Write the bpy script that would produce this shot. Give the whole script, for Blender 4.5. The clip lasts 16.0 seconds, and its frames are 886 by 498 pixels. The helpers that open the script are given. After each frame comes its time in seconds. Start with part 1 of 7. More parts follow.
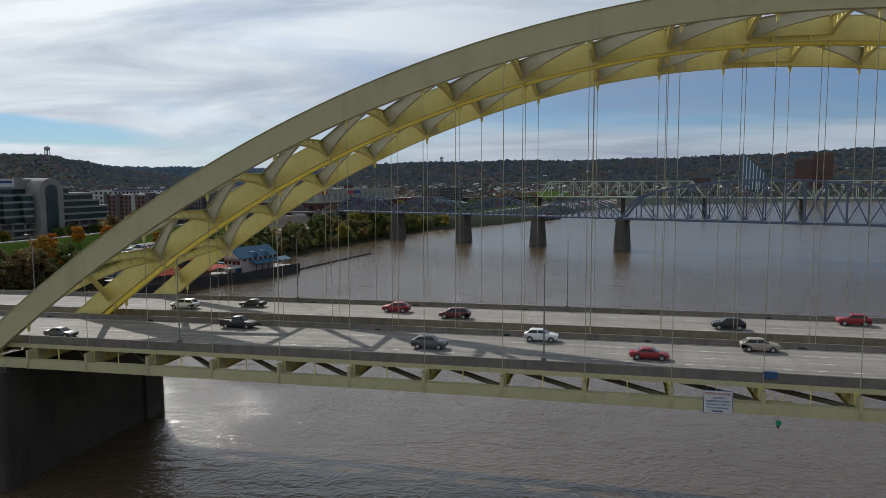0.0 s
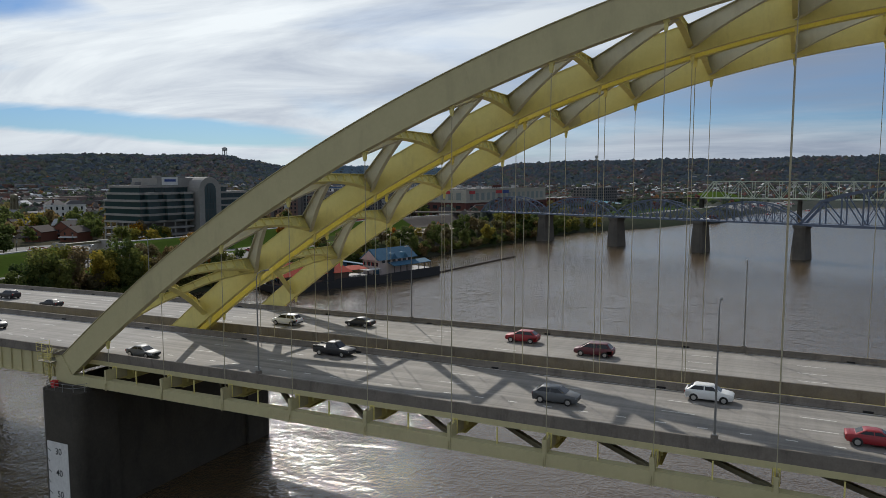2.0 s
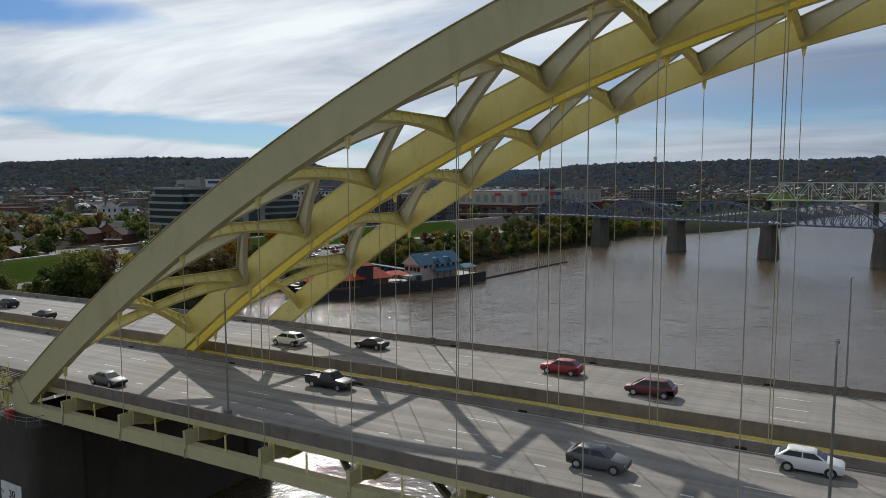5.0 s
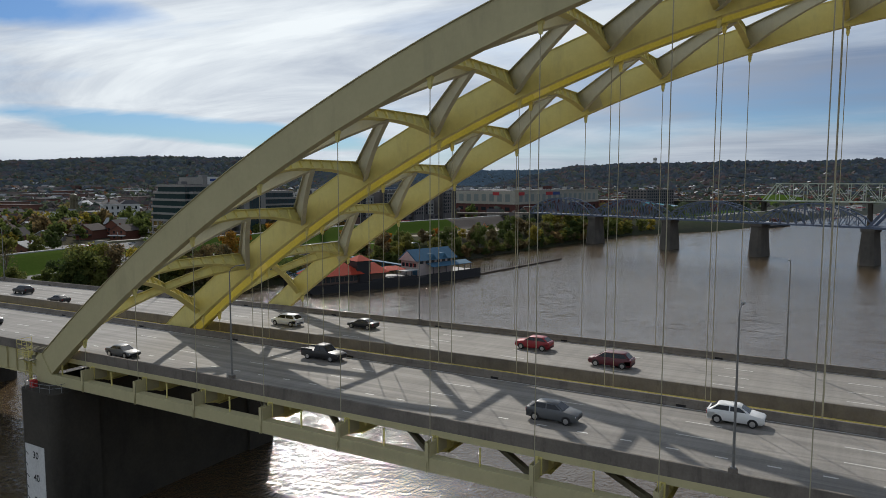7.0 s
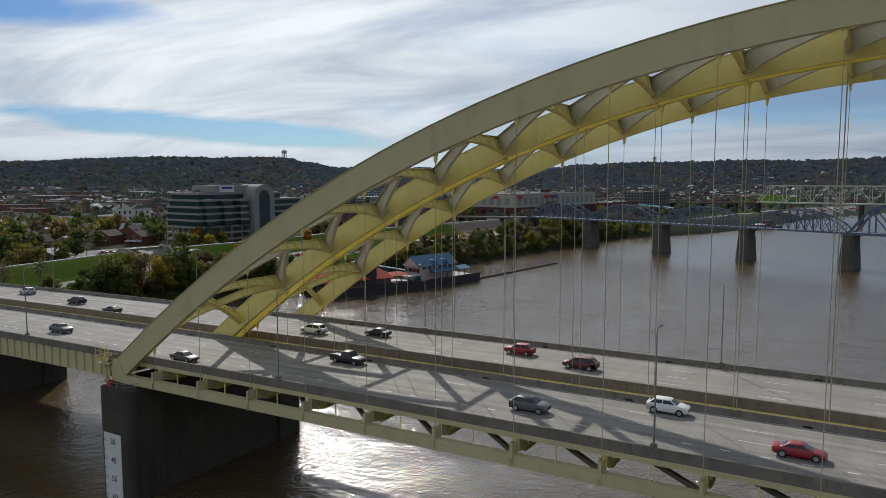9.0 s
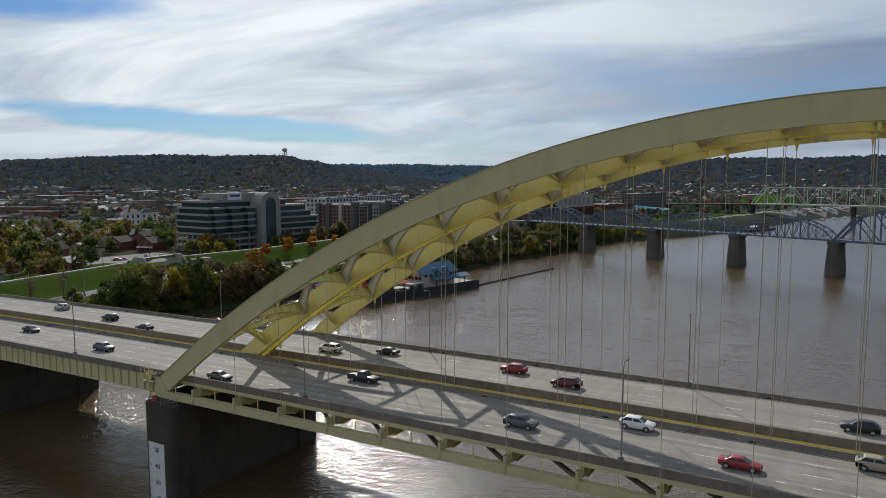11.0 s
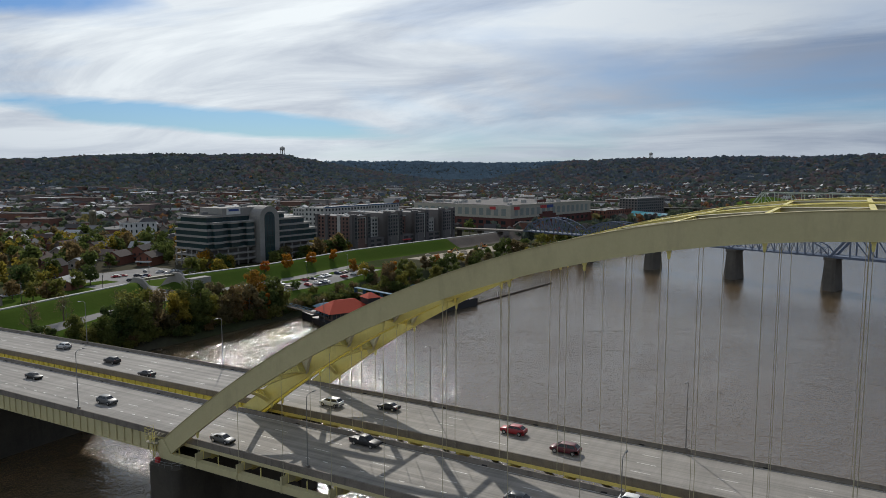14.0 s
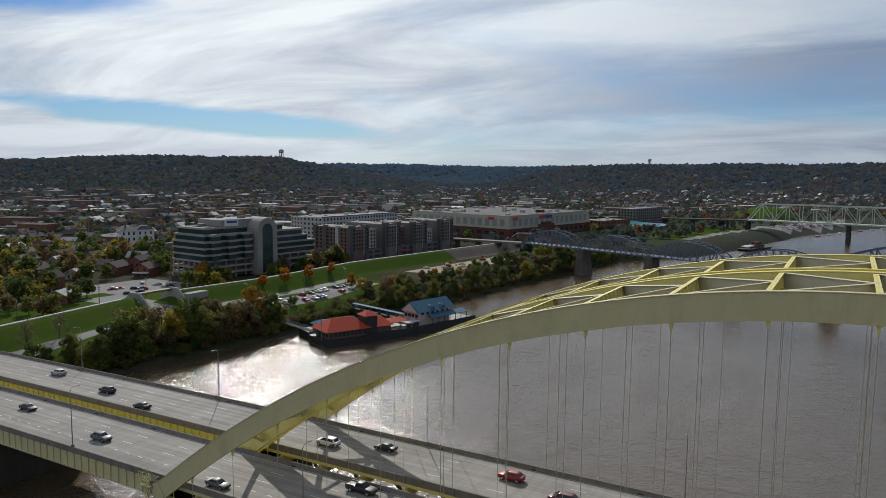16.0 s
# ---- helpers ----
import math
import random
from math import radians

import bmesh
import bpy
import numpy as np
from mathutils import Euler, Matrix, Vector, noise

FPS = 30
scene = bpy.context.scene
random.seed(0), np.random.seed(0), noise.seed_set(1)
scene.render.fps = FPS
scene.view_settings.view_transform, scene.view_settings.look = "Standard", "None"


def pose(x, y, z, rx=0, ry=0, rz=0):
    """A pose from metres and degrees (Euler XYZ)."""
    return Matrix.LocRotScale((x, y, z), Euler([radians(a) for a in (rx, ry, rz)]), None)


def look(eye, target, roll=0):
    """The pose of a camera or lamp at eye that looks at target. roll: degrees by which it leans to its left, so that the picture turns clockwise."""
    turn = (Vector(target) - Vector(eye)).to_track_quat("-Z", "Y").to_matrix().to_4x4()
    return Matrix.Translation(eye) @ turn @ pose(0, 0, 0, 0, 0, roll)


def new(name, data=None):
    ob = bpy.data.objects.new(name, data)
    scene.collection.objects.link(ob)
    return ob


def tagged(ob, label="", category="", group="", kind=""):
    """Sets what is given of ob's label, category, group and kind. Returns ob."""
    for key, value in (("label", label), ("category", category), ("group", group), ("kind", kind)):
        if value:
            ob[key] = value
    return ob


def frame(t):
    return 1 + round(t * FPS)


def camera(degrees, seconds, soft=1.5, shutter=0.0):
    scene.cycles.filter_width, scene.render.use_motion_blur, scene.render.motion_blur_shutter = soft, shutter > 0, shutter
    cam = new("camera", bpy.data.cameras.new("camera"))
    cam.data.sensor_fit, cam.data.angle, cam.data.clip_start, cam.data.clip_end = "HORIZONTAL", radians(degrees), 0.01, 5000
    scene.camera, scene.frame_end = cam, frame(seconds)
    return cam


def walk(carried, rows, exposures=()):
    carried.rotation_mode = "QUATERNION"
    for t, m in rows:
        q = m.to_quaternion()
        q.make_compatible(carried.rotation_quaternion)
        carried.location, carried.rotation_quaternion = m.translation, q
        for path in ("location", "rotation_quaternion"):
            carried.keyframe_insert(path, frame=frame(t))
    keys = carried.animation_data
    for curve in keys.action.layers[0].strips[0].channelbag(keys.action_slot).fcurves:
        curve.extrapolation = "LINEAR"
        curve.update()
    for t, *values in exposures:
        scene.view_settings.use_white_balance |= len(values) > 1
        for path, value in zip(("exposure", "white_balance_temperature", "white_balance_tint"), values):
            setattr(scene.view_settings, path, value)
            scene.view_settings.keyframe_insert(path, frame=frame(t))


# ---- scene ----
cam = camera(63.9, 16.0, soft=0.85)
PATH = [
    (0, (-1.118, 1.285, 43.15), (-1.583, 3.221, 42.957), -0.2),
    (0.5, (-1.533, 6.168, 43.404), (-2.195, 8.045, 43.208), -0.1),
    (1, (-2.111, 11.44, 43.423), (-2.943, 13.248, 43.227), -0.1),
    (1.5, (-3.059, 16.93, 43.471), (-3.919, 18.725, 43.276), -0.0),
    (2, (-4.279, 22.315, 43.573), (-5.143, 24.108, 43.378), -0.0),
    (2.5, (-5.762, 27.843, 43.747), (-6.629, 29.635, 43.553), 0.1),
    (3, (-7.037, 32.69, 43.994), (-8.002, 34.431, 43.803), 0.1),
    (3.5, (-8.464, 36.946, 43.413), (-9.457, 38.671, 43.223), 0.1),
    (4, (-9.047, 39.636, 43.097), (-10.043, 41.36, 42.908), 0.0),
    (6.5, (-4.38, 36.459, 42.108), (-5.384, 38.179, 41.921), -0.1),
    (7, (-2.272, 33.202, 41.86), (-3.274, 34.923, 41.673), 0.1),
    (7.5, (0.121, 29.348, 42.285), (-0.883, 31.067, 42.096), -0.0),
    (8, (2.567, 25.115, 43.883), (1.562, 26.834, 43.692), 0.0),
    (8.5, (5.084, 20.67, 45.761), (4.079, 22.388, 45.568), 0.1),
    (9, (7.229, 16.56, 47.589), (6.225, 18.279, 47.396), 0.0),
    (11.5, (14.257, 3.124, 57.237), (13.256, 4.843, 57.028), -0.0),
    (12, (14.118, 3.091, 59.225), (13.119, 4.811, 59.013), -0.0),
    (12.5, (13.83, 3.139, 61.204), (12.832, 4.859, 60.99), 0.0),
    (13, (13.808, 3.395, 63.018), (12.81, 5.115, 62.803), -0.0),
    (13.5, (13.601, 3.668, 65.055), (12.603, 5.388, 64.839), 0.1),
    (14, (13.432, 3.664, 67.31), (12.436, 5.385, 67.091), -0.0),
    (14.5, (13.274, 3.759, 69.296), (12.279, 5.48, 69.079), 0.1),
    (15, (12.976, 3.814, 71.357), (11.983, 5.537, 71.14), 0.1),
    (15.5, (12.657, 3.842, 73.378), (11.666, 5.565, 73.161), 0.3),
    (16, (12.322, 5.042, 74.553), (11.331, 6.766, 74.34), 0.6),
]
walk(cam, [(t, look(eye, target, roll)) for t, eye, target, roll in PATH])

# ---------------------------------------------------------------- world, sun
SUN_AZ, SUN_EL = 41.0, 34.5          # degrees to the left of +y, above the horizon
world = bpy.data.worlds.new("sky")
scene.world = world
world.use_nodes = True
wt = world.node_tree
wt.nodes.clear()


def wnode(kind, **kw):
    n = wt.nodes.new(kind)
    for k, v in kw.items():
        if k == "operation":
            n.operation = v
        elif k == "blend_type":
            n.blend_type = v
        elif k == "data_type":
            n.data_type = v
    return n


sky = wnode("ShaderNodeTexSky")
sky.sky_type = "NISHITA"
sky.sun_disc = False
sky.sun_elevation, sky.sun_rotation = radians(SUN_EL), radians(-SUN_AZ)
sky.altitude, sky.air_density, sky.dust_density, sky.ozone_density = 150, 1.0, 0.6, 1.5
coord = wnode("ShaderNodeTexCoord")
sep = wnode("ShaderNodeSeparateXYZ")
wt.links.new(coord.outputs["Generated"], sep.inputs[0])


def wmath(op, a, b=None, c=None):
    n = wnode("ShaderNodeMath", operation=op)
    for i, v in enumerate((a, b, c)):
        if v is None:
            continue
        if isinstance(v, (int, float)):
            n.inputs[i].default_value = v
        else:
            wt.links.new(v, n.inputs[i])
    return n.outputs[0]


up = wmath("MAXIMUM", sep.outputs[2], 0.0)
den = wmath("ADD", up, 0.14)
px = wmath("DIVIDE", sep.outputs[0], den)
py = wmath("DIVIDE", sep.outputs[1], den)
comb = wnode("ShaderNodeCombineXYZ")
wt.links.new(px, comb.inputs[0])
wt.links.new(py, comb.inputs[1])
mapping = wnode("ShaderNodeMapping")
mapping.inputs["Rotation"].default_value = (0, 0, radians(-24))
mapping.inputs["Scale"].default_value = (0.58, 1.0, 1.0)
mapping.inputs["Location"].default_value = (0.65, 0.35, 0.0)
wt.links.new(comb.outputs[0], mapping.inputs[0])


def wnoise(scale, detail, rough, dist=0.0):
    n = wnode("ShaderNodeTexNoise")
    n.inputs["Scale"].default_value = scale
    n.inputs["Detail"].default_value = detail
    n.inputs["Roughness"].default_value = rough
    n.inputs["Distortion"].default_value = dist
    wt.links.new(mapping.outputs[0], n.inputs["Vector"])
    return n.outputs[0]


def wramp(v, *stops):
    n = wnode("ShaderNodeValToRGB")
    while len(n.color_ramp.elements) < len(stops):
        n.color_ramp.elements.new(0.5)
    for e, (p, c) in zip(n.color_ramp.elements, stops):
        e.position, e.color = p, (c, c, c, 1) if isinstance(c, (int, float)) else (*c, 1)
    wt.links.new(v, n.inputs[0])
    return n.outputs[0]


def wmix(kind, fac, a, b):
    n = wnode("ShaderNodeMixRGB", blend_type=kind)
    for i, v in enumerate((fac, a, b)):
        if isinstance(v, (int, float)):
            n.inputs[i].default_value = v
        elif isinstance(v, tuple):
            n.inputs[i].default_value = (*v, 1)
        else:
            wt.links.new(v, n.inputs[i])
    return n.outputs[0]


wisps = wnoise(0.75, 9.0, 0.56, 0.5)
cover = wramp(wnoise(0.38, 8.0, 0.55, 0.5), (0.30, 0.0), (0.50, 1.0))
shade = wramp(wnoise(1.0, 10.0, 0.60, 0.6), (0.37, 0.0), (0.58, 1.0))
low = wramp(sep.outputs[2], (0.02, 0.6), (0.12, 0.0))
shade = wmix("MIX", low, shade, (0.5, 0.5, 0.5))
az = wmath("ARCTAN2", sep.outputs[0], sep.outputs[1])
# a belt of grey-blue cloud in the west, thinning towards the south
belt = wmath("DIVIDE", wmath("SUBTRACT", wmath("ADD", sep.outputs[2], wmath("MULTIPLY", wmath("SUBTRACT", wisps, 0.5), 0.16)), 0.125), 0.045)
belt = wmath("SUBTRACT", 1.0, wmath("MULTIPLY", belt, belt))
belt = wmath("MULTIPLY", wmath("MAXIMUM", belt, 0.0), wramp(wmath("ADD", az, 1.0), (0.30, 0.0), (0.75, 1.0)))
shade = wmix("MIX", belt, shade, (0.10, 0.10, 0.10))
# a long gap of clear sky low in the south-west, and a torn one above it
da = wmath("DIVIDE", wmath("SUBTRACT", az, -0.84), 0.25)
de = wmath("DIVIDE", wmath("SUBTRACT", wmath("ADD", sep.outputs[2], wmath("MULTIPLY", az, 0.06)), 0.0165), 0.021)
ring = wmath("ADD", wmath("MULTIPLY", da, da), wmath("MULTIPLY", de, de))
gap = wramp(wmath("ADD", ring, wmath("MULTIPLY", wmath("SUBTRACT", wisps, 0.5), 3.2)), (0.45, 0.0), (1.25, 1.0))
cover = wmix("MULTIPLY", 1.0, cover, gap)
ha = wmath("DIVIDE", wmath("SUBTRACT", az, -1.12), 0.24)
he = wmath("DIVIDE", wmath("SUBTRACT", sep.outputs[2], 0.205), 0.030)
ring2 = wmath("ADD", wmath("MULTIPLY", ha, ha), wmath("MULTIPLY", he, he))
gap2 = wramp(wmath("ADD", ring2, wmath("MULTIPLY", wmath("SUBTRACT", wisps, 0.5), 4.5)), (0.35, 0.0), (1.4, 1.0))
cover = wmix("MULTIPLY", 1.0, cover, gap2)
# clouds are brighter towards the sun
sun_dir = (-math.sin(radians(SUN_AZ)) * math.cos(radians(SUN_EL)), math.cos(radians(SUN_AZ)) * math.cos(radians(SUN_EL)), math.sin(radians(SUN_EL)))
dot = wnode("ShaderNodeVectorMath", operation="DOT_PRODUCT")
wt.links.new(coord.outputs["Generated"], dot.inputs[0])
dot.inputs[1].default_value = sun_dir
glow = wramp(dot.outputs["Value"], (0.70, 0.0), (0.96, 1.0))
cloud_dark = (3.2, 3.85, 5.0)
cloud_lit = (7.2, 7.85, 8.45)
cloud = wmix("MIX", shade, cloud_dark, cloud_lit)
cloud = wmix("ADD", glow, cloud, (3.0, 3.0, 2.8))
# thicker cloud away from the sun
cloud = wmix("MULTIPLY", 1.0, cloud, wramp(wmath("ADD", az, 1.0), (0.35, (1.04, 1.04, 1.04)), (0.95, (0.80, 0.82, 0.86))))
clear = wmix("MULTIPLY", 1.0, sky.outputs[0], (0.33, 0.52, 0.79))
col = wmix("MIX", cover, clear, cloud)
bg = wnode("ShaderNodeBackground")
bg.inputs[1].default_value = 0.099
wt.links.new(col, bg.inputs[0])
out = wnode("ShaderNodeOutputWorld")
wt.links.new(bg.outputs[0], out.inputs[0])

lamp = bpy.data.lights.new("sun", "SUN")
lamp.energy, lamp.angle, lamp.color = 3.6, radians(0.6), (1.0, 0.955, 0.88)
sun = new("sun", lamp)
sun.matrix_world = look((sun_dir[0] * 300, sun_dir[1] * 300, sun_dir[2] * 300), (0, 0, 0))
scene.view_settings.exposure = -0.19


# ---------------------------------------------------------------- materials
class Mat:
    """A small builder of node materials in object space."""

    def __init__(self, name):
        self.m = bpy.data.materials.new(name)
        self.m.use_nodes = True
        self.t = self.m.node_tree
        self.b = self.t.nodes["Principled BSDF"]
        self.co = self.t.nodes.new("ShaderNodeTexCoord").outputs["Object"]

    def link(self, a, b):
        self.t.links.new(a, b)

    def noise(self, scale, detail=5.0, rough=0.6, stretch=None, dist=0.0):
        n = self.t.nodes.new("ShaderNodeTexNoise")
        n.inputs["Scale"].default_value = scale
        n.inputs["Detail"].default_value = detail
        n.inputs["Roughness"].default_value = rough
        n.inputs["Distortion"].default_value = dist
        v = self.co
        if stretch:
            mp = self.t.nodes.new("ShaderNodeMapping")
            mp.inputs["Scale"].default_value = stretch
            self.link(v, mp.inputs[0])
            v = mp.outputs[0]
        self.link(v, n.inputs["Vector"])
        return n.outputs[0]

    def ramp(self, v, *stops):
        n = self.t.nodes.new("ShaderNodeValToRGB")
        while len(n.color_ramp.elements) < len(stops):
            n.color_ramp.elements.new(0.5)
        for e, (p, c) in zip(n.color_ramp.elements, stops):
            e.position, e.color = p, (c, c, c, 1) if isinstance(c, (int, float)) else (*c, 1)
        self.link(v, n.inputs[0])
        return n.outputs[0]

    def mix(self, kind, fac, a, b):
        n = self.t.nodes.new("ShaderNodeMixRGB")
        n.blend_type = kind
        for i, v in enumerate((fac, a, b)):
            if isinstance(v, (int, float)):
                n.inputs[i].default_value = v
            elif isinstance(v, tuple):
                n.inputs[i].default_value = (*v, 1)
            else:
                self.link(v, n.inputs[i])
        return n.outputs[0]

    def random(self):
        return self.t.nodes.new("ShaderNodeObjectInfo").outputs["Random"]

    def island(self):
        return self.t.nodes.new("ShaderNodeNewGeometry").outputs["Random Per Island"]

    def bump(self, v, strength, distance=0.05):
        n = self.t.nodes.new("ShaderNodeBump")
        n.inputs["Strength"].default_value = strength
        n.inputs["Distance"].default_value = distance
        self.link(v, n.inputs["Height"])
        self.link(n.outputs[0], self.b.inputs["Normal"])

    def done(self, col, rough=0.6, metal=0.0, spec=0.5):
        for key, v in (("Base Color", col), ("Roughness", rough), ("Metallic", metal), ("Specular IOR Level", spec)):
            if isinstance(v, (int, float)):
                self.b.inputs[key].default_value = v
            elif isinstance(v, tuple):
                self.b.inputs[key].default_value = (*v, 1)
            else:
                self.link(v, self.b.inputs[key])
        return self.m


def mottled(name, a, b, scale=0.5, rough=0.7, metal=0.0, bump=0.0, grain=6.0, streak=None, dirt=None, spec=0.22, fleck=0.45):
    """Two-colour mottling with grain; dirt is (colour, amount)."""
    k = Mat(name)
    c = k.mix("MIX", k.ramp(k.noise(scale, 6, 0.65, streak), (0.3, 0.0), (0.7, 1.0)), a, b)
    g = k.noise(grain, 6, 0.7)
    c = k.mix("MULTIPLY", fleck, c, k.ramp(g, (0.25, 0.62), (0.75, 1.2)))
    if dirt:
        d = k.ramp(k.noise(scale * 2.3, 8, 0.7, (1, 1, 0.25)), (0.52, 0.0), (0.75, dirt[1]))
        c = k.mix("MIX", d, c, dirt[0])
    if bump:
        k.bump(g, bump)
    return k.done(c, rough, metal, spec)


def plain(name, col, rough=0.5, metal=0.0, spec=0.5):
    k = Mat(name)
    c = k.mix("MULTIPLY", 0.35, col, k.ramp(k.noise(3.0, 5, 0.65), (0.3, 0.7), (0.7, 1.15)))
    return k.done(c, rough, metal, spec)


YELLOW = mottled("bridge_paint", (0.68, 0.59, 0.20), (0.72, 0.63, 0.235), 0.25, 0.55, grain=2.0, dirt=((0.36, 0.29, 0.15), 0.35), spec=0.35, fleck=0.16)
# bridge paint for outer members, with the grey of sky light mixed in
SKY_GREYED = mottled("sky_greyed_bridge_paint", (0.49, 0.44, 0.245), (0.545, 0.485, 0.275), 0.2, 0.6, grain=2.0, dirt=((0.33, 0.28, 0.18), 0.45), spec=0.3, fleck=0.16)
BRIGHT = mottled("bridge_paint_lemon", (0.63, 0.55, 0.125), (0.67, 0.59, 0.165), 0.3, 0.5, grain=4.0, dirt=((0.4, 0.33, 0.12), 0.3))
BRACE_PALE = mottled("pale_brace_paint", (0.52, 0.49, 0.36), (0.58, 0.54, 0.38), 0.25, 0.6, grain=2.0, dirt=((0.36, 0.30, 0.18), 0.4), spec=0.3, fleck=0.16)
CABLE = mottled("cable_paint", (0.46, 0.42, 0.29), (0.38, 0.345, 0.25), 1.0, 0.6, grain=9.0)
STEEL_DARK = mottled("dark_steel", (0.13, 0.12, 0.08), (0.20, 0.18, 0.11), 0.4, 0.6, grain=5.0)
CONCRETE = mottled("barrier_concrete", (0.235, 0.205, 0.172), (0.155, 0.137, 0.118), 0.35, 0.88, bump=0.15, grain=5.0, dirt=((0.075, 0.066, 0.056), 0.75))
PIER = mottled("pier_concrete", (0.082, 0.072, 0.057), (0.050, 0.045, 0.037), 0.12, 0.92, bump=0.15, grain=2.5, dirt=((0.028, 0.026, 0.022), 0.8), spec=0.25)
POLE = mottled("galvanised_steel", (0.24, 0.24, 0.235), (0.31, 0.31, 0.30), 1.5, 0.45, metal=0.6, grain=8)


DARK = plain("dark_opening", (0.015, 0.015, 0.015), 0.9)


def road_material():
    k = Mat("concrete_road")
    c = k.mix("MIX", k.ramp(k.noise(0.12, 6, 0.6), (0.3, 0.0), (0.7, 1.0)), (0.300, 0.280, 0.250), (0.238, 0.222, 0.200))
    lanes = k.ramp(k.noise(0.6, 5, 0.65, (0.02, 1.6, 1.0)), (0.38, 0.62), (0.62, 1.12))
    c = k.mix("MULTIPLY", 0.75, c, lanes)
    joints = k.ramp(k.noise(0.35, 4, 0.8, (1.2, 0.04, 1.0)), (0.35, 0.78), (0.6, 1.05))
    c = k.mix("MULTIPLY", 0.6, c, joints)
    g = k.noise(7.0, 6, 0.75)
    c = k.mix("MULTIPLY", 0.5, c, k.ramp(g, (0.25, 0.7), (0.75, 1.2)))
    k.bump(g, 0.15)
    return k.done(c, 0.85)


ROAD = road_material()
LINE = mottled("lane_paint", (0.68, 0.67, 0.63), (0.55, 0.54, 0.5), 2.0, 0.7, grain=9.0)
ASPHALT = mottled("asphalt", (0.16, 0.155, 0.15), (0.22, 0.215, 0.205), 0.06, 0.9, grain=1.5)


def water_material():
    k = Mat("brown_river_water")
    silt = k.ramp(k.noise(0.006, 6, 0.6, (1.0, 0.35, 1.0), 0.5), (0.3, 0.0), (0.7, 1.0))
    c = k.mix("MIX", silt, (0.105, 0.069, 0.033), (0.078, 0.056, 0.031))
    big = k.noise(0.10, 3, 0.55, (0.6, 1.0, 1.0), 0.8)
    mid = k.noise(2.2, 2, 0.5, (1.0, 0.65, 1.0), 0.5)
    fine = k.noise(5.0, 1, 0.5, (1.0, 0.7, 1.0), 0.3)
    wave = k.noise(0.75, 2, 0.5, (1.0, 0.7, 1.0), 0.8)
    grey = lambda v, a: k.mix("MULTIPLY", 1.0, v, (a, a, a))
    h = k.mix("ADD", 1.0, k.mix("ADD", 1.0, k.mix("ADD", 1.0, grey(big, 0.55), grey(wave, 0.17)), grey(mid, 0.155)), grey(fine, 0.02))
    calm = k.ramp(k.noise(0.018, 6, 0.7, (1.0, 0.45, 1.0), 1.6), (0.36, 0.62), (0.64, 1.05))
    # the reach beyond the bridge lies calmer, and its ripples are too small to tell apart
    sep_ = k.t.nodes.new("ShaderNodeSeparateXYZ")
    k.link(k.co, sep_.inputs[0])
    far_y = k.t.nodes.new("ShaderNodeMath")
    far_y.operation = "DIVIDE"
    far_y.inputs[1].default_value = 1000.0
    k.link(sep_.outputs[1], far_y.inputs[0])
    calm = k.mix("MULTIPLY", 1.0, calm, k.ramp(far_y.outputs[0], (0.26, 1.0), (0.60, 0.30)))
    k.bump(k.mix("MULTIPLY", 1.0, h, calm), 1.0, 1.0)
    return k.done(c, k.ramp(far_y.outputs[0], (0.12, 0.085), (0.30, 0.10), (0.55, 0.20)), 0.0, 0.8)


WATER = water_material()


def ground_material():
    k = Mat("town_ground")
    c = k.mix("MIX", k.ramp(k.noise(0.02, 7, 0.65), (0.38, 0.0), (0.62, 1.0)), (0.040, 0.055, 0.020), (0.065, 0.060, 0.040))
    c = k.mix("MIX", k.ramp(k.noise(0.006, 6, 0.6), (0.5, 0.0), (0.62, 1.0)), c, (0.075, 0.07, 0.05))
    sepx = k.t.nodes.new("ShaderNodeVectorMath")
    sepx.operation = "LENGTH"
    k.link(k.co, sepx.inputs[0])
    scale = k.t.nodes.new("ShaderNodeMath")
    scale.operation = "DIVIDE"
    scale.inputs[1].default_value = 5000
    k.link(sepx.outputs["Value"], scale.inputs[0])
    # far ground: haze-cooled tone of the hill leaves, blended in by distance
    hazy_wood = k.mix("MIX", k.ramp(k.noise(0.02, 8, 0.75), (0.35, 0.0), (0.65, 1.0)), (0.055, 0.070, 0.062), (0.080, 0.080, 0.070))
    c = k.mix("MIX", k.ramp(scale.outputs[0], (0.10, 0.0), (0.22, 1.0)), c, hazy_wood)
    c = k.mix("MULTIPLY", 0.6, c, k.ramp(k.noise(0.35, 6, 0.75), (0.25, 0.5), (0.75, 1.3)))
    return k.done(c, 0.95, 0, 0.0)


GROUND = ground_material()
GRASS = mottled("mown_grass", (0.048, 0.085, 0.016), (0.066, 0.094, 0.020), 0.03, 0.95, bump=0.2, grain=0.9, spec=0.0)


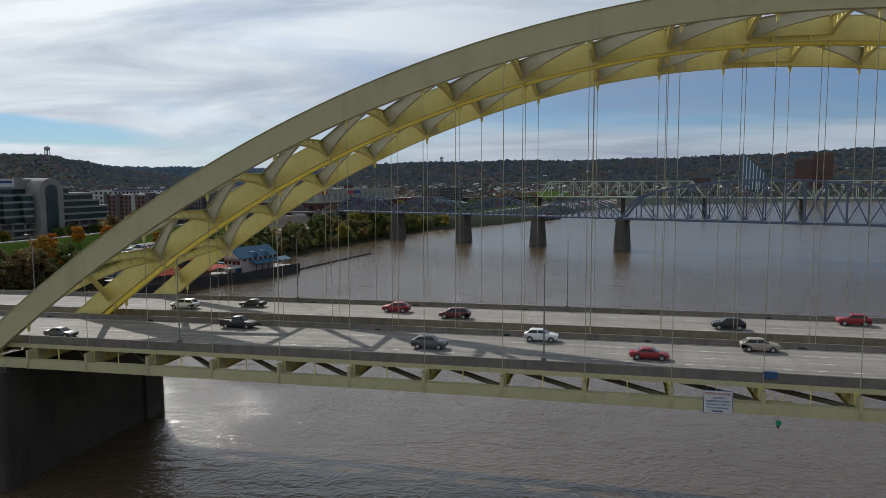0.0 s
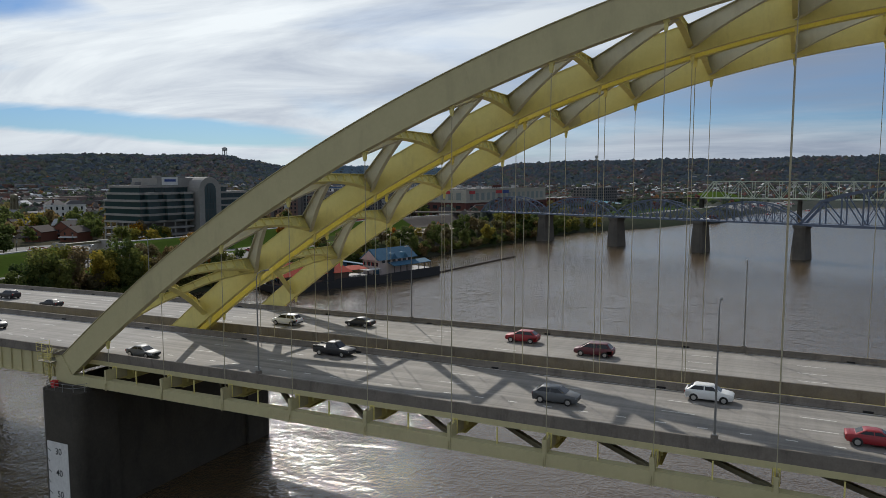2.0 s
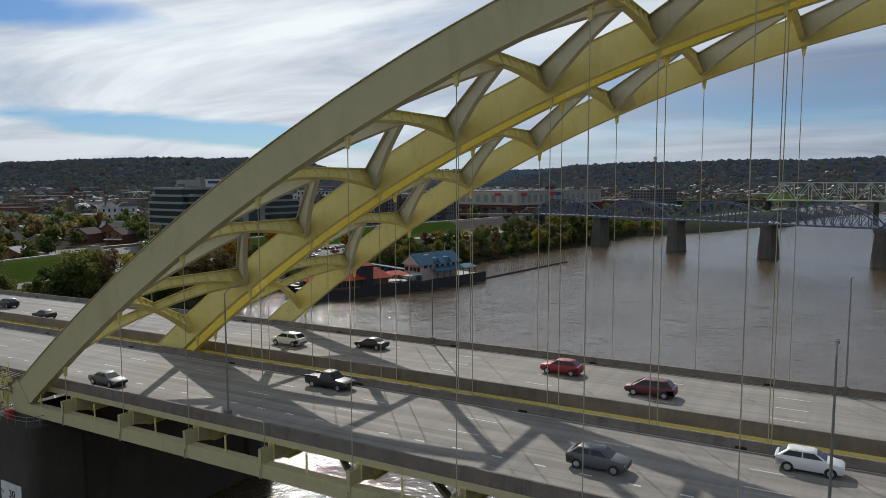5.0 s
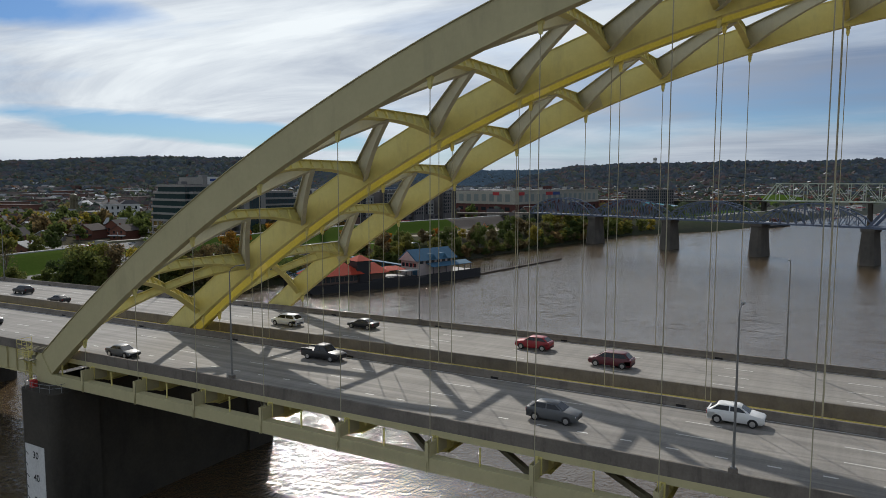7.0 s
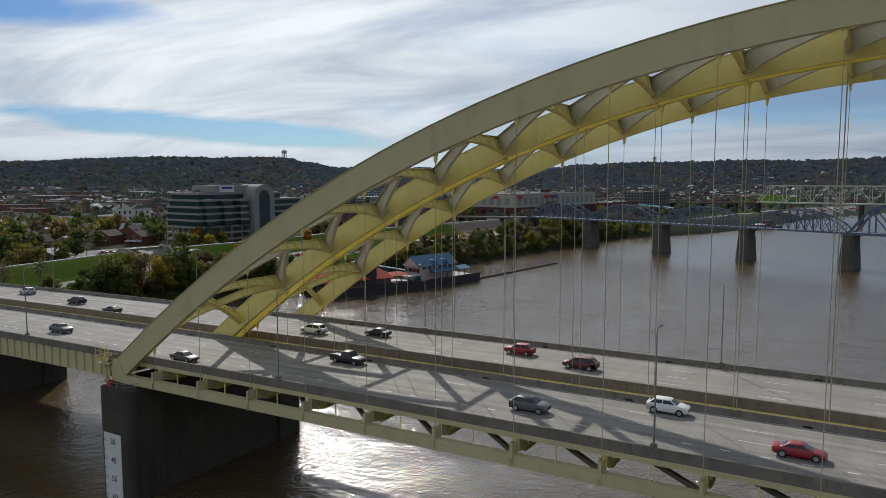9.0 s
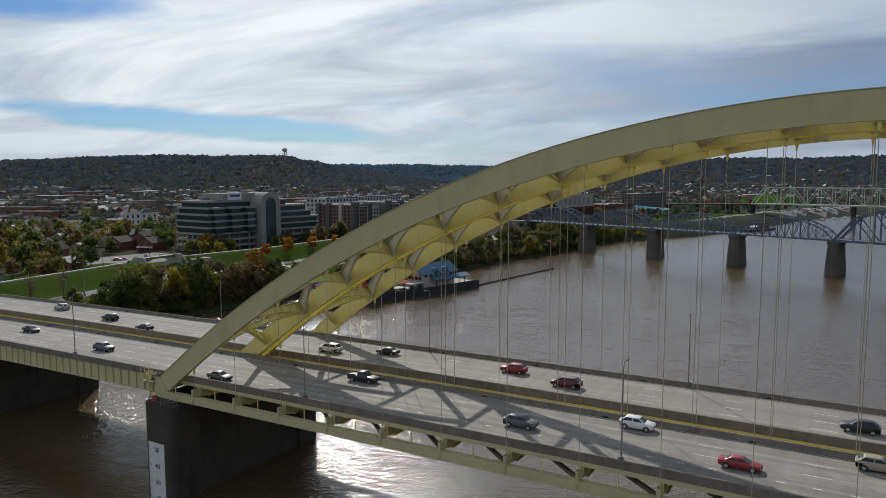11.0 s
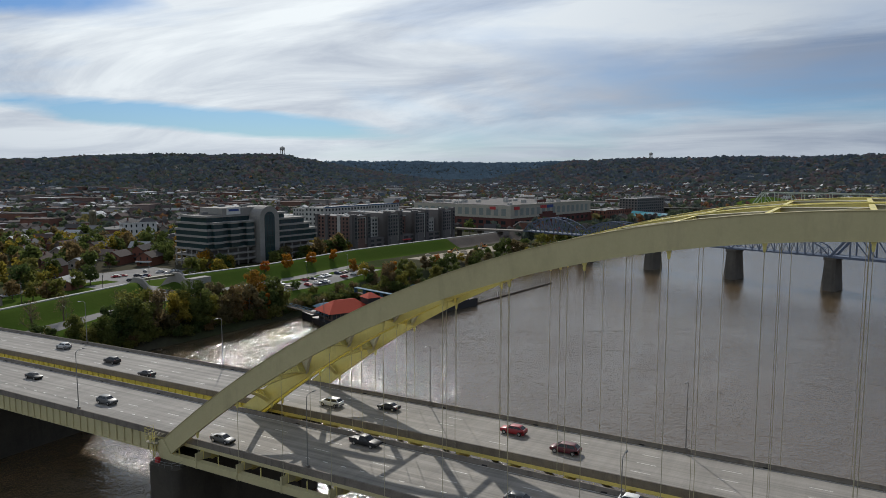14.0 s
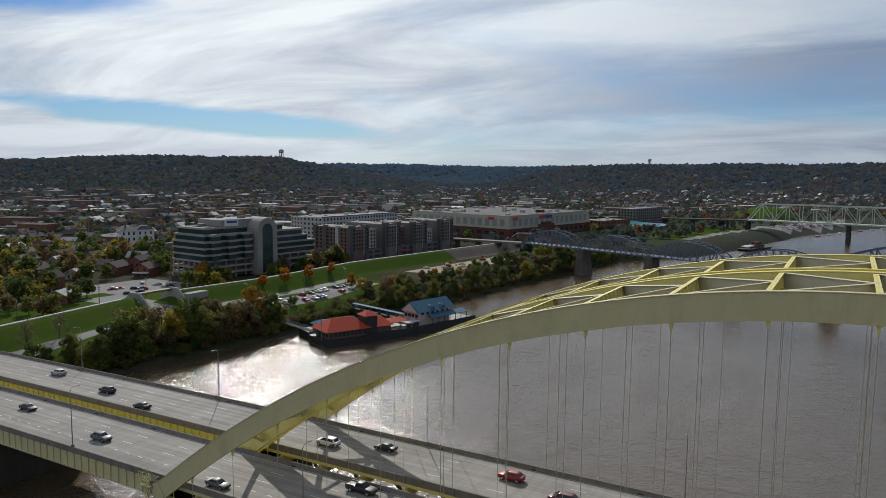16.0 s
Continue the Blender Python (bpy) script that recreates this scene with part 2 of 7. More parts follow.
# ---------------------------------------------------------------- mesh builder
class M:
    """Collects vertices and faces of one mesh."""

    def __init__(self):
        self.v, self.f, self.mi = [], [], []
        self.cur = 0

    def face(self, *idx):
        self.f.append(idx)
        self.mi.append(self.cur)

    def add(self, *pts):
        n = len(self.v)
        self.v.extend([tuple(p) for p in pts])
        return range(n, n + len(pts))

    def quad(self, a, b, c, d):
        self.face(*self.add(a, b, c, d))

    def hexa(self, lo, hi):
        """A solid between two rings of equal length (lists of points)."""
        a, b = list(self.add(*lo)), list(self.add(*hi))
        n = len(a)
        for i in range(n):
            j = (i + 1) % n
            self.face(a[i], a[j], b[j], b[i])
        self.face(*reversed(a))
        self.face(*b)
        return self

    def box(self, x0, x1, y0, y1, z0, z1):
        return self.hexa([(x0, y0, z0), (x1, y0, z0), (x1, y1, z0), (x0, y1, z0)], [(x0, y0, z1), (x1, y0, z1), (x1, y1, z1), (x0, y1, z1)])

    def beam(self, a, b, w, h, upv=(0, 0, 1)):
        """A bar of width w and height h from a to b."""
        a, b = Vector(a), Vector(b)
        d = (b - a).normalized()
        s = d.cross(Vector(upv))
        s = s.normalized() if s.length > 1e-6 else Vector((1, 0, 0))
        u = s.cross(d).normalized()
        ring = lambda p: [p - s * w / 2 - u * h / 2, p + s * w / 2 - u * h / 2, p + s * w / 2 + u * h / 2, p - s * w / 2 + u * h / 2]
        return self.hexa(ring(a), ring(b))

    def tube(self, pts, r, n=8):
        """A round tube along points; r is a radius or a list of radii."""
        pts = [Vector(p) for p in pts]
        rs = r if isinstance(r, (list, tuple)) else [r] * len(pts)
        rings = []
        for i, p in enumerate(pts):
            d = (pts[min(i + 1, len(pts) - 1)] - pts[max(i - 1, 0)]).normalized()
            s = d.cross(Vector((0.31, 0.2, 1)) if abs(d.z) < 0.9 else Vector((1, 0.1, 0))).normalized()
            u = s.cross(d)
            rings.append(list(self.add(*[p + (s * math.cos(2 * math.pi * k / n) + u * math.sin(2 * math.pi * k / n)) * rs[i] for k in range(n)])))
        for a, b in zip(rings, rings[1:]):
            for i in range(n):
                j = (i + 1) % n
                self.face(a[i], a[j], b[j], b[i])
        self.face(*reversed(rings[0]))
        self.face(*rings[-1])
        return self

    def sweep(self, sections):
        """Closed sections of equal length joined one after another, capped at the ends."""
        rings = [list(self.add(*s)) for s in sections]
        n = len(rings[0])
        for a, b in zip(rings, rings[1:]):
            for i in range(n):
                j = (i + 1) % n
                self.face(a[i], a[j], b[j], b[i])
        self.face(*reversed(rings[0]))
        self.face(*rings[-1])
        return self

    def mesh(self, name, *mats, smooth=False):
        me = bpy.data.meshes.new(name)
        me.from_pydata(self.v, [], self.f)
        for m in mats:
            me.materials.append(m)
        if len(mats) > 1:
            me.polygons.foreach_set("material_index", self.mi)
        if smooth:
            me.polygons.foreach_set("use_smooth", [True] * len(me.polygons))
        me.validate()
        bm = bmesh.new()
        bm.from_mesh(me)
        bmesh.ops.recalc_face_normals(bm, faces=bm.faces)
        bm.to_mesh(me)
        bm.free()
        me.update()
        return me


def part(name, m, material, parent=None, label="", smooth=False):
    """One mesh object, under a thing or a part."""
    if isinstance(m, M):
        mats = material if isinstance(material, (list, tuple)) else (material,)
        m = m.mesh(name, *mats, smooth=smooth)
    ob = new(name, m)
    ob.parent = parent
    if label:
        ob["label"] = label
    return ob


def thing(name, label, category, group="", kind="", at=None):
    ob = new(name)
    if at is not None:
        ob.matrix_basis = at
    return tagged(ob, label, category, group, kind)


# ---------------------------------------------------------------- river and ground
def shore(y):
    """x of the south bank's waterline."""
    ys = (-3000, 120, 176, 250, 300, 381, 437, 530, 613, 650, 700, 770, 850, 930, 1000, 1150, 1308, 1500, 1640, 1760, 4900)
    xs = (-260, -224, -217, -211, -205, -189, -184, -170, -163, -135, -108, -88, -74, -56, -44, 8, 75, 330, 680, 1200, 2600)
    return float(np.interp(y, ys, xs))


def north(y):
    return float(np.interp(y, (-3000, 0, 600, 1300, 1600, 4900), (420, 430, 620, 1300, 2600, 5200)))


def hill(x, y):
    """Height of the hills round the valley, by distance and bearing from the crossing."""
    r = math.hypot(x, y)
    b = math.degrees(math.atan2(x, y))
    near = np.interp(b, (-110, -75, -62, -57, -52, -48, -42.5, -40, -37.6, -34, -30, -25), (44, 64, 78, 93, 105, 100, 103, 84, 64, 36, 12, 0))
    right = np.interp(b, (-27, -20, -15, -11, -3, 3, 12, 18, 60), (0, 84, 95, 98, 101, 104, 116, 128, 124))
    h = float(near) * math.exp(-((r - 2500) / 560) ** 2)
    h = max(h, float(right) * math.exp(-((r - 2900) / 620) ** 2))
    back = 107 * math.exp(-((r - 4600) / 420) ** 2) * (0.95 + 0.05 * math.sin(b * 0.35 + 1.0))
    return max(h, back)


LEVEE_Y = (60, 147, 222, 297, 377, 487, 600, 760)
LEVEE_X = (-262, -262, -277, -268, -271, -257, -240, -225)


def levee(y):
    """x of the flood bank's crest."""
    return float(np.interp(y, LEVEE_Y, LEVEE_X))


def ground_z(x, y):
    s = shore(y)
    d = s - x
    north_side = x > 0.5 * (s + north(y))
    if north_side:
        d = x - north(y)
    if d < -3:
        return -4.0
    z = float(np.interp(d, (-3, 2, 16, 30, 3000), (-3.5, 0.6, 6.5, 8.8, 10.0)))
    if not north_side and 40 < y < 760:
        o = x - levee(y)
        keep = 1.0 if not 219 < y < 238 else 0.0
        z += keep * float(np.interp(o, (-14, -1.5, 1.5, 13), (0, 6.6, 6.6, 0)))
    if d > 90:
        z += 0.8 * noise.noise((x * 0.01, y * 0.01, 3.1))
        far = max(0.0, min(1.0, (math.hypot(x, y) - 700) / 900))
        z += far * (hill(x, y) * (1 + 0.06 * noise.noise((x * 0.0032, y * 0.0032, 0.0))) + 5 * noise.noise((x * 0.004, y * 0.004, 9)))
    return z


def spread(fine0, fine1, step, lim0, lim1, grow=1.09):
    """Grid lines: even between fine0 and fine1, ever wider outside."""
    v = [fine0 + step * i for i in range(int((fine1 - fine0) / step) + 1)]
    a, st = v[0], step
    low = []
    while a > lim0:
        st = min(st * grow, 110)
        a -= st
        low.append(a)
    b, st = v[-1], step
    high = []
    while b < lim1:
        st = min(st * grow, 110)
        b += st
        high.append(b)
    return low[::-1] + v + high


def build_ground():
    m = M()
    os = spread(-92, 92, 2.0, -4700, 4900)
    ys = spread(60, 620, 4.0, -2400, 4900)
    rows = []
    for y in ys:
        lx = levee(y)
        rows.append(list(m.add(*[(lx + o, y, ground_z(lx + o, y)) for o in os])))
    for j in range(len(ys) - 1):
        yc = (ys[j] + ys[j + 1]) / 2
        for i in range(len(os) - 1):
            o = (os[i] + os[i + 1]) / 2
            k = 0
            if 50 < yc < 620:
                if -13 < o < 14 and not 219 < yc < 238:
                    k = 1 if yc < 478 else 3
                elif 14 < o < 22 and yc < 352:
                    k = 2
                elif 258 < yc < 350 and 27 < o < 42:
                    k = 2
                elif 252 < yc < 356 and 22 < o < 50:
                    k = 1
                elif 22 < o < 34 and yc < 250:
                    k = 1
                elif (-88 < o < -38 and 240 < yc < 288) or (-46 < o < -8 and 220 < yc < 242) or (-66 < o < -57 and yc < 242):
                    k = 2
                elif -60 < o < -13 and yc < 300:
                    k = 1
                elif -13 < o < 14:
                    k = 2
                elif 400 < yc < 520 and 24 < o < 46:
                    k = 4
            if 770 < yc < 1250:
                back_ = shore(yc) - levee(yc) - o
                if 52 < back_ < 96 and yc < 1000:
                    k = 1
                elif 40 < back_ <= 52:
                    k = 2
                elif 1000 < yc < 1200 and 14 < back_ <= 40:
                    k = 2
            m.cur = k
            m.face(rows[j][i], rows[j][i + 1], rows[j + 1][i + 1], rows[j + 1][i])
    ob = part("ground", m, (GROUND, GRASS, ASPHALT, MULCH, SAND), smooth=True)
    return tagged(ob, "wooded and built-up valley ground rising to low hills", "ground", kind="structure")


MULCH = mottled("dark_mulch", (0.055, 0.045, 0.04), (0.085, 0.07, 0.06), 0.1, 0.95, grain=1.2)
SAND = mottled("bare_sand", (0.34, 0.29, 0.22), (0.26, 0.22, 0.17), 0.1, 0.95, grain=1.2)
build_ground()
w = M()
w.quad((-4900, -4900, -0.9), (4900, -4900, -0.9), (4900, 4900, -0.9), (-4900, 4900, -0.9))
tagged(part("water", w, WATER), "muddy brown rippled river with sun glitter", "water", kind="structure")

# ---------------------------------------------------------------- tied-arch bridge
PANEL, X0, CROWN = 9.652, -90.9, 24.924
RIBS = (83.8, 101.6, 104.6, 122.4)
RIB_W, RIB_D = 0.66, 3.1
TOP_X, TOP_Z = 19.0, 60.52


def road_z(x):
    return 21.1 - 4.5e-5 * (x - CROWN) ** 2


def rib_z(x):
    d = x - TOP_X
    return TOP_Z - (3.732e-3 if d < 0 else 3.044e-3) * d * d


def rib_frame(x):
    """Bottom point, tangent and outward normal of the arch at x, in the plane of x and z."""
    s = -2 * (3.732e-3 if x < TOP_X else 3.044e-3) * (x - TOP_X)
    t = Vector((1, 0, s)).normalized()
    return Vector((x, 0, rib_z(x))), t, Vector((-t.z, 0, t.x))


def arch_rib(y):
    m = M()
    secs = []
    n = 72
    for i in range(n + 1):
        x = X0 + 1.2 + (2 * (CROWN - X0) - 2.4) * i / n
        b, t, nn = rib_frame(x)
        top = b + nn * RIB_D
        h = RIB_W / 2
        secs.append([(b.x, y - h - 0.11, b.z), (b.x, y + h + 0.11, b.z), (b.x + nn.x * 0.07, y + h + 0.11, b.z + nn.z * 0.07), (b.x + nn.x * 0.07, y + h, b.z + nn.z * 0.07), (top.x - nn.x * 0.07, y + h, top.z - nn.z * 0.07), (top.x - nn.x * 0.07, y + h + 0.11, top.z - nn.z * 0.07), (top.x, y + h + 0.11, top.z), (top.x, y - h - 0.11, top.z), (top.x - nn.x * 0.07, y - h - 0.11, top.z - nn.z * 0.07), (top.x - nn.x * 0.07, y - h, top.z - nn.z * 0.07), (b.x + nn.x * 0.07, y - h, b.z + nn.z * 0.07), (b.x + nn.x * 0.07, y - h - 0.11, b.z + nn.z * 0.07)])
    m.sweep(secs)
    return m


def haunched(a, b, na, nb, ha, mid_a, hb, w, reach=0.45, ticks=True):
    """A girder from a to b whose depth under the top line falls from ha to mid_a in a curve and ends at hb."""
    m = M()
    a, b = Vector(a), Vector(b)
    d = b - a
    n = 10
    s = d.cross(na).normalized()
    top, bot = [], []
    for i in range(n + 1):
        f = i / n
        nn = na.lerp(nb, f).normalized()
        e1 = max(0.0, 1 - f / reach) ** 2
        e2 = max(0.0, 1 - (1 - f) / reach) ** 2
        h = mid_a + (ha - mid_a) * e1 + (hb - mid_a) * e2
        p = a + d * f
        top.append(p)
        bot.append(p - nn * h)
    ring = lambda p, ww, u, hh: [p - s * ww / 2, p + s * ww / 2, p + s * ww / 2 - u * hh, p - s * ww / 2 - u * hh]
    m.sweep([ring(p, w, na.lerp(nb, i / n).normalized(), 0.06) for i, p in enumerate(top)])
    m.sweep([ring(p, w, na.lerp(nb, i / n).normalized(), 0.06) for i, p in enumerate(bot)])
    m.sweep([[t - s * 0.02, t + s * 0.02, q + s * 0.02, q - s * 0.02] for t, q in zip(top, bot)])
    for i in range(1, n if ticks else 1):
        t, q = top[i], bot[i]
        m.sweep([[t - s * w * 0.42 + d.normalized() * 0.02, t + s * w * 0.42 + d.normalized() * 0.02, q + s * w * 0.42 + d.normalized() * 0.02, q - s * w * 0.42 + d.normalized() * 0.02], [t - s * w * 0.42, t + s * w * 0.42, q + s * w * 0.42, q - s * w * 0.42]])
    return m


def hanger_mesh(x, y):
    m = M()
    top, bot = rib_z(x), road_z(x) - 3.2
    m.tube([(x, y, bot), (x, y, top)], 0.04, 7)
    return m


def socket_mesh(x, y):
    m = M()
    z = rib_z(x)
    m.hexa([(x - 0.11, y - 0.09, z - 0.95), (x + 0.11, y - 0.09, z - 0.95), (x + 0.11, y + 0.09, z - 0.95), (x - 0.11, y + 0.09, z - 0.95)], [(x - 0.17, y - 0.15, z - 0.6), (x + 0.17, y - 0.15, z - 0.6), (x + 0.17, y + 0.15, z - 0.6), (x - 0.17, y + 0.15, z - 0.6)])
    m.box(x - 0.17, x + 0.17, y - 0.15, y + 0.15, z - 0.6, z - 0.22)
    m.box(x - 0.24, x + 0.24, y - 0.2, y + 0.2, z - 0.22, z + 0.1)
    return m


def barrier(x0, x1, y, side, h=0.74):
    """Parapet wall over the slab edge; side is +1 where the road lies towards +y."""
    m = M()
    n = max(1, int((x1 - x0) / 12))
    secs = []
    for i in range(n + 1):
        x = x0 + (x1 - x0) * i / n
        z = road_z(x)
        prof = [(0, -0.56), (0, h), (0.04, h + 0.04), (0.24, h + 0.04), (0.28, h), (0.36, 0.33), (0.5, 0.08), (0.5, -0.1), (0.7, -0.1), (0.7, -0.56)]
        secs.append([(x, y + side * u, z + v) for u, v in prof])
    return m.sweep(secs)


def strip(x0, x1, y0, y1, dz0, dz1, n=16):
    """A long block that follows the road's profile."""
    m = M()
    return m.sweep([[(x, y0, road_z(x) + dz0), (x, y1, road_z(x) + dz0), (x, y1, road_z(x) + dz1), (x, y0, road_z(x) + dz1)] for x in (x0 + (x1 - x0) * i / n for i in range(n + 1))])


XL, XR = -420.0, 330.0
SPAN0, SPAN1 = X0, X0 + 24 * PANEL


RIB_PAINT = {RIBS[0]: SKY_GREYED, RIBS[1]: YELLOW, RIBS[2]: BRIGHT, RIBS[3]: YELLOW}


def arch_bridge(ya, yb, label):
    """One of the twin bridges, with ribs at ya and yb (ya < yb)."""
    root = thing("arch_bridge", label, "bridge", "twin arch bridges")
    mid = (ya + yb) / 2
    up3 = lambda nn: Vector((nn.x, 0, nn.z))
    for y in (ya, yb):
        part("arch_rib", arch_rib(y), RIB_PAINT[y], root)
        tie = strip(SPAN0 + 0.4, SPAN1 - 0.4, y - 0.5, y + 0.5, -3.75, -2.5, 24)
        part("tie_girder", tie, SKY_GREYED if y in (RIBS[0], RIBS[3]) else YELLOW, root)
        for k in (0, 24):
            x = X0 + PANEL * k
            s = 1 if k == 0 else -1
            b, t, nn = rib_frame(X0 + 3.2 if k == 0 else X0 + 24 * PANEL - 3.2)
            e = b + nn * RIB_D
            foot = M()
            z = road_z(x)
            ring = lambda yy: [(x + s * 0.1, yy, z - 4.0), (x + s * 4.2, yy, z - 3.75), (x + s * 4.2, yy, z - 2.5), (b.x, yy, b.z), (e.x, yy, e.z), (x + s * 0.1, yy, z - 0.6)]
            foot.hexa(ring(y - 0.52), ring(y + 0.52))
            part("arch_foot", foot, SKY_GREYED if y in (RIBS[0], RIBS[3]) else YELLOW, root)
        for k in range(1, 24):
            x = X0 + PANEL * k
            h = part("hanger", hanger_mesh(x, y), CABLE, root)
            part("hanger_socket", socket_mesh(x, y), YELLOW, h)
            z = road_z(x)
            o = -1 if y in (RIBS[0], RIBS[2]) else 1
            plate = M()
            yo = sorted((y + o * 0.53, y + o * 0.6))
            plate.box(x - 0.17, x + 0.17, yo[0], yo[1], z - 2.9, z - 1.2)
            for dx in (-0.1, 0.1):
                plate.box(x + dx - 0.03, x + dx + 0.03, yo[0], yo[1], z - 3.82, z - 2.9)
            plate.box(x - 0.24, x - 0.18, y - 0.5, y + 0.5, z - 2.5, z - 1.2)
            plate.box(x + 0.18, x + 0.24, y - 0.5, y + 0.5, z - 2.5, z - 1.2)
            yi = sorted((y - o * 0.5, y - o * 2.6))
            plate.box(x + 0.06, x + 0.16, yi[0], yi[1], z - 2.6, z - 1.15)
            part("hanger_plate", plate, SKY_GREYED if y == RIBS[0] else YELLOW, h)
    for k in range(0, 25):
        x = X0 + PANEL * k
        z = road_z(x)
        fb = M()
        y0, y1 = ya + 0.5, yb - 0.5
        ring = lambda dx: [(x + dx, y0, z - 2.5), (x + dx, y0 + 2.2, z - 3.0), (x + dx, y1 - 2.2, z - 3.0), (x + dx, y1, z - 2.5), (x + dx, y1, z - 1.0), (x + dx, y0, z - 1.0)]
        fb.hexa(ring(-0.05), ring(0.05))
        fb.box(x - 0.35, x + 0.35, y0 + 2.2, y1 - 2.2, z - 3.08, z - 3.0)
        for i in range(7):
            yy = y0 + 0.4 + (y1 - y0 - 0.8) * i / 6
            fb.box(x - 0.3, x + 0.3, yy - 0.03, yy + 0.03, z - 2.55, z - 1.0)
        part("floor_beam", fb, YELLOW, root)
        if k < 24:
            x1 = x + PANEL
            for y in (ya, yb):
                br = M()
                br.beam((x, mid, z - 2.7), (x1, y + (0.5 if y == ya else -0.5), road_z(x1) - 2.7), 0.5, 0.45)
                part("lower_brace", br, STEEL_DARK, root)
                xm = x + PANEL / 2
                post = M()
                post.box(xm - 0.06, xm + 0.06, y - 0.06, y + 0.06, road_z(xm) - 2.5, road_z(xm) - 0.9)
                part("post", post, YELLOW, root)
    for i in range(6):
        y = ya + 1.1 + (yb - ya - 2.2) * i / 5
        part("stringer", strip(SPAN0, SPAN1, y - 0.16, y + 0.16, -1.15, -0.55), SKY_GREYED if ya == RIBS[0] and i == 0 else YELLOW, root)
    node = lambda k: (lambda b, t, nn: (b + nn * (RIB_D - 0.15), nn))(*rib_frame(X0 + PANEL * k))
    for k in range(2, 23):
        top, nn = node(k)
        part("strut", haunched((top.x, ya + 0.33, top.z), (top.x, yb - 0.33, top.z), nn, nn, 2.2, 1.0, 2.2, 0.6), YELLOW, root)
        if k == 12:
            continue
        top2, n2 = node(k + 1 if k < 12 else k - 1)
        for ye in (ya + 0.33, yb - 0.33):
            part("diagonal", haunched((top.x, ye, top.z), (top2.x, mid, top2.z), nn, n2, 2.4, 1.25, 1.1, 0.6, 0.85, False), BRACE_PALE, root)
    for ka, kb in ((1, 2), (23, 22)):
        # crossed bracing in the end panels
        ta, na = node(ka)
        tb, nb = node(kb)
        part("diagonal", haunched((ta.x, ya + 0.5, ta.z), (tb.x, yb - 0.5, tb.z), na, nb, 2.2, 0.9, 2.2, 0.7), YELLOW, root)
        part("diagonal", haunched((ta.x, yb - 0.5, ta.z - 0.02), (tb.x, ya + 0.5, tb.z - 0.02), na, nb, 2.2, 0.9, 2.2, 0.7), YELLOW, root)
    for ka, kb in ((11, 12),):
        # inspection rails on the inner rib near the crown
        ta, na = node(ka)
        tb, nb = node(kb)
        rail = M().beam((ta.x, yb - 0.6, ta.z - 2.1), (tb.x, yb - 0.6, tb.z - 2.1), 0.2, 0.28)
        for f in (0.3, 0.75):
            q = ta.lerp(tb, f)
            rail.box(q.x - 0.12, q.x + 0.12, yb - 0.7, yb - 0.34, q.z - 2.75, q.z - 2.2)
        part("inspection_rail", rail, YELLOW, root)
    yn, yf = ya + 0.95, yb - 0.95
    part("deck", strip(XL, XR, yn + 0.5, yf - 0.5, -0.55, 0.0, 60), ROAD, root)
    part("parapet", barrier(XL, XR, yn, 1, 0.58 if ya < 90 else 0.74), CONCRETE, root)
    part("parapet", barrier(XL, XR, yf, -1), CONCRETE, root)
    for y, sd in ((yn + 0.5, 1), (yf - 0.5, -1)):
        x = -170.0
        while x < 120:
            ys2 = sorted((y + sd * 0.002, y - sd * 0.06))
            part("drain", M().box(x - 0.45, x + 0.45, ys2[0], ys2[1], road_z(x) + 0.02, road_z(x) + 0.24), DARK, root)
            x += 19.304
    for y in (ya, yb):
        for xs in (-73.0, -32.4, 8.0, 40.0, 81.0):
            sp = M()
            secs = []
            for i in range(5):
                b, t, nn = rib_frame(xs + i * 0.45)
                lo, hi = b + nn * 0.12, b + nn * (RIB_D - 0.12)
                secs.append([(lo.x, y - 0.345, lo.z), (hi.x, y - 0.345, hi.z), (hi.x, y - 0.32, hi.z), (lo.x, y - 0.32, lo.z)])
            part("splice_plate", sp.sweep(secs), SKY_GREYED if y in (RIBS[0], RIBS[3]) else YELLOW, root)
    # lane marks
    inner = yn + 0.75
    width = (yf - yn - 1.5) / 4
    for i in (1, 2, 3):
        y = inner + width * i
        mk = M()
        short = (i == 1 and ya < 100)
        step, ln, hw = (3.66, 0.95, 0.11) if short else (12.2, 3.05, 0.08)
        x = XL + 3
        while x < XR - 4:
            z0, z1 = road_z(x) + 0.006, road_z(x + ln) + 0.006
            mk.quad((x, y - hw, z0), (x + ln, y - hw, z1), (x + ln, y + hw, z1), (x, y + hw, z0))
            x += step
        tagged(part("lane_line", mk, LINE, root), kind="stuff")
    for y in (inner - 0.1, yf - 0.65):
        part("edge_line", strip(XL, XR, y - 0.06, y + 0.06, 0.0, 0.006, 60), LINE, root)
    # approach girders with stiffeners
    for x0, x1 in ((XL, SPAN0 - 0.6), (SPAN1 + 0.6, XR)):
        for y in (yn + 0.25, mid, yf - 0.25):
            g = strip(x0, x1, y - 0.03, y + 0.03, -3.6, -0.6, 30)
            f2 = strip(x0, x1, y - 0.3, y + 0.3, -3.66, -3.58, 30)
            off = len(g.v)
            g.v += f2.v
            g.f += [tuple(i + off for i in fc) for fc in f2.f]
            g.mi += f2.mi
            if y != mid:
                o = -1 if y < mid else 1
                x = x0 + 0.3
                while x < x1:
                    z = road_z(x)
                    g.box(x - 0.04, x + 0.04, min(y, y + o * 0.26), max(y, y + o * 0.26), z - 3.58, z - 0.62)
                    x += 2.25
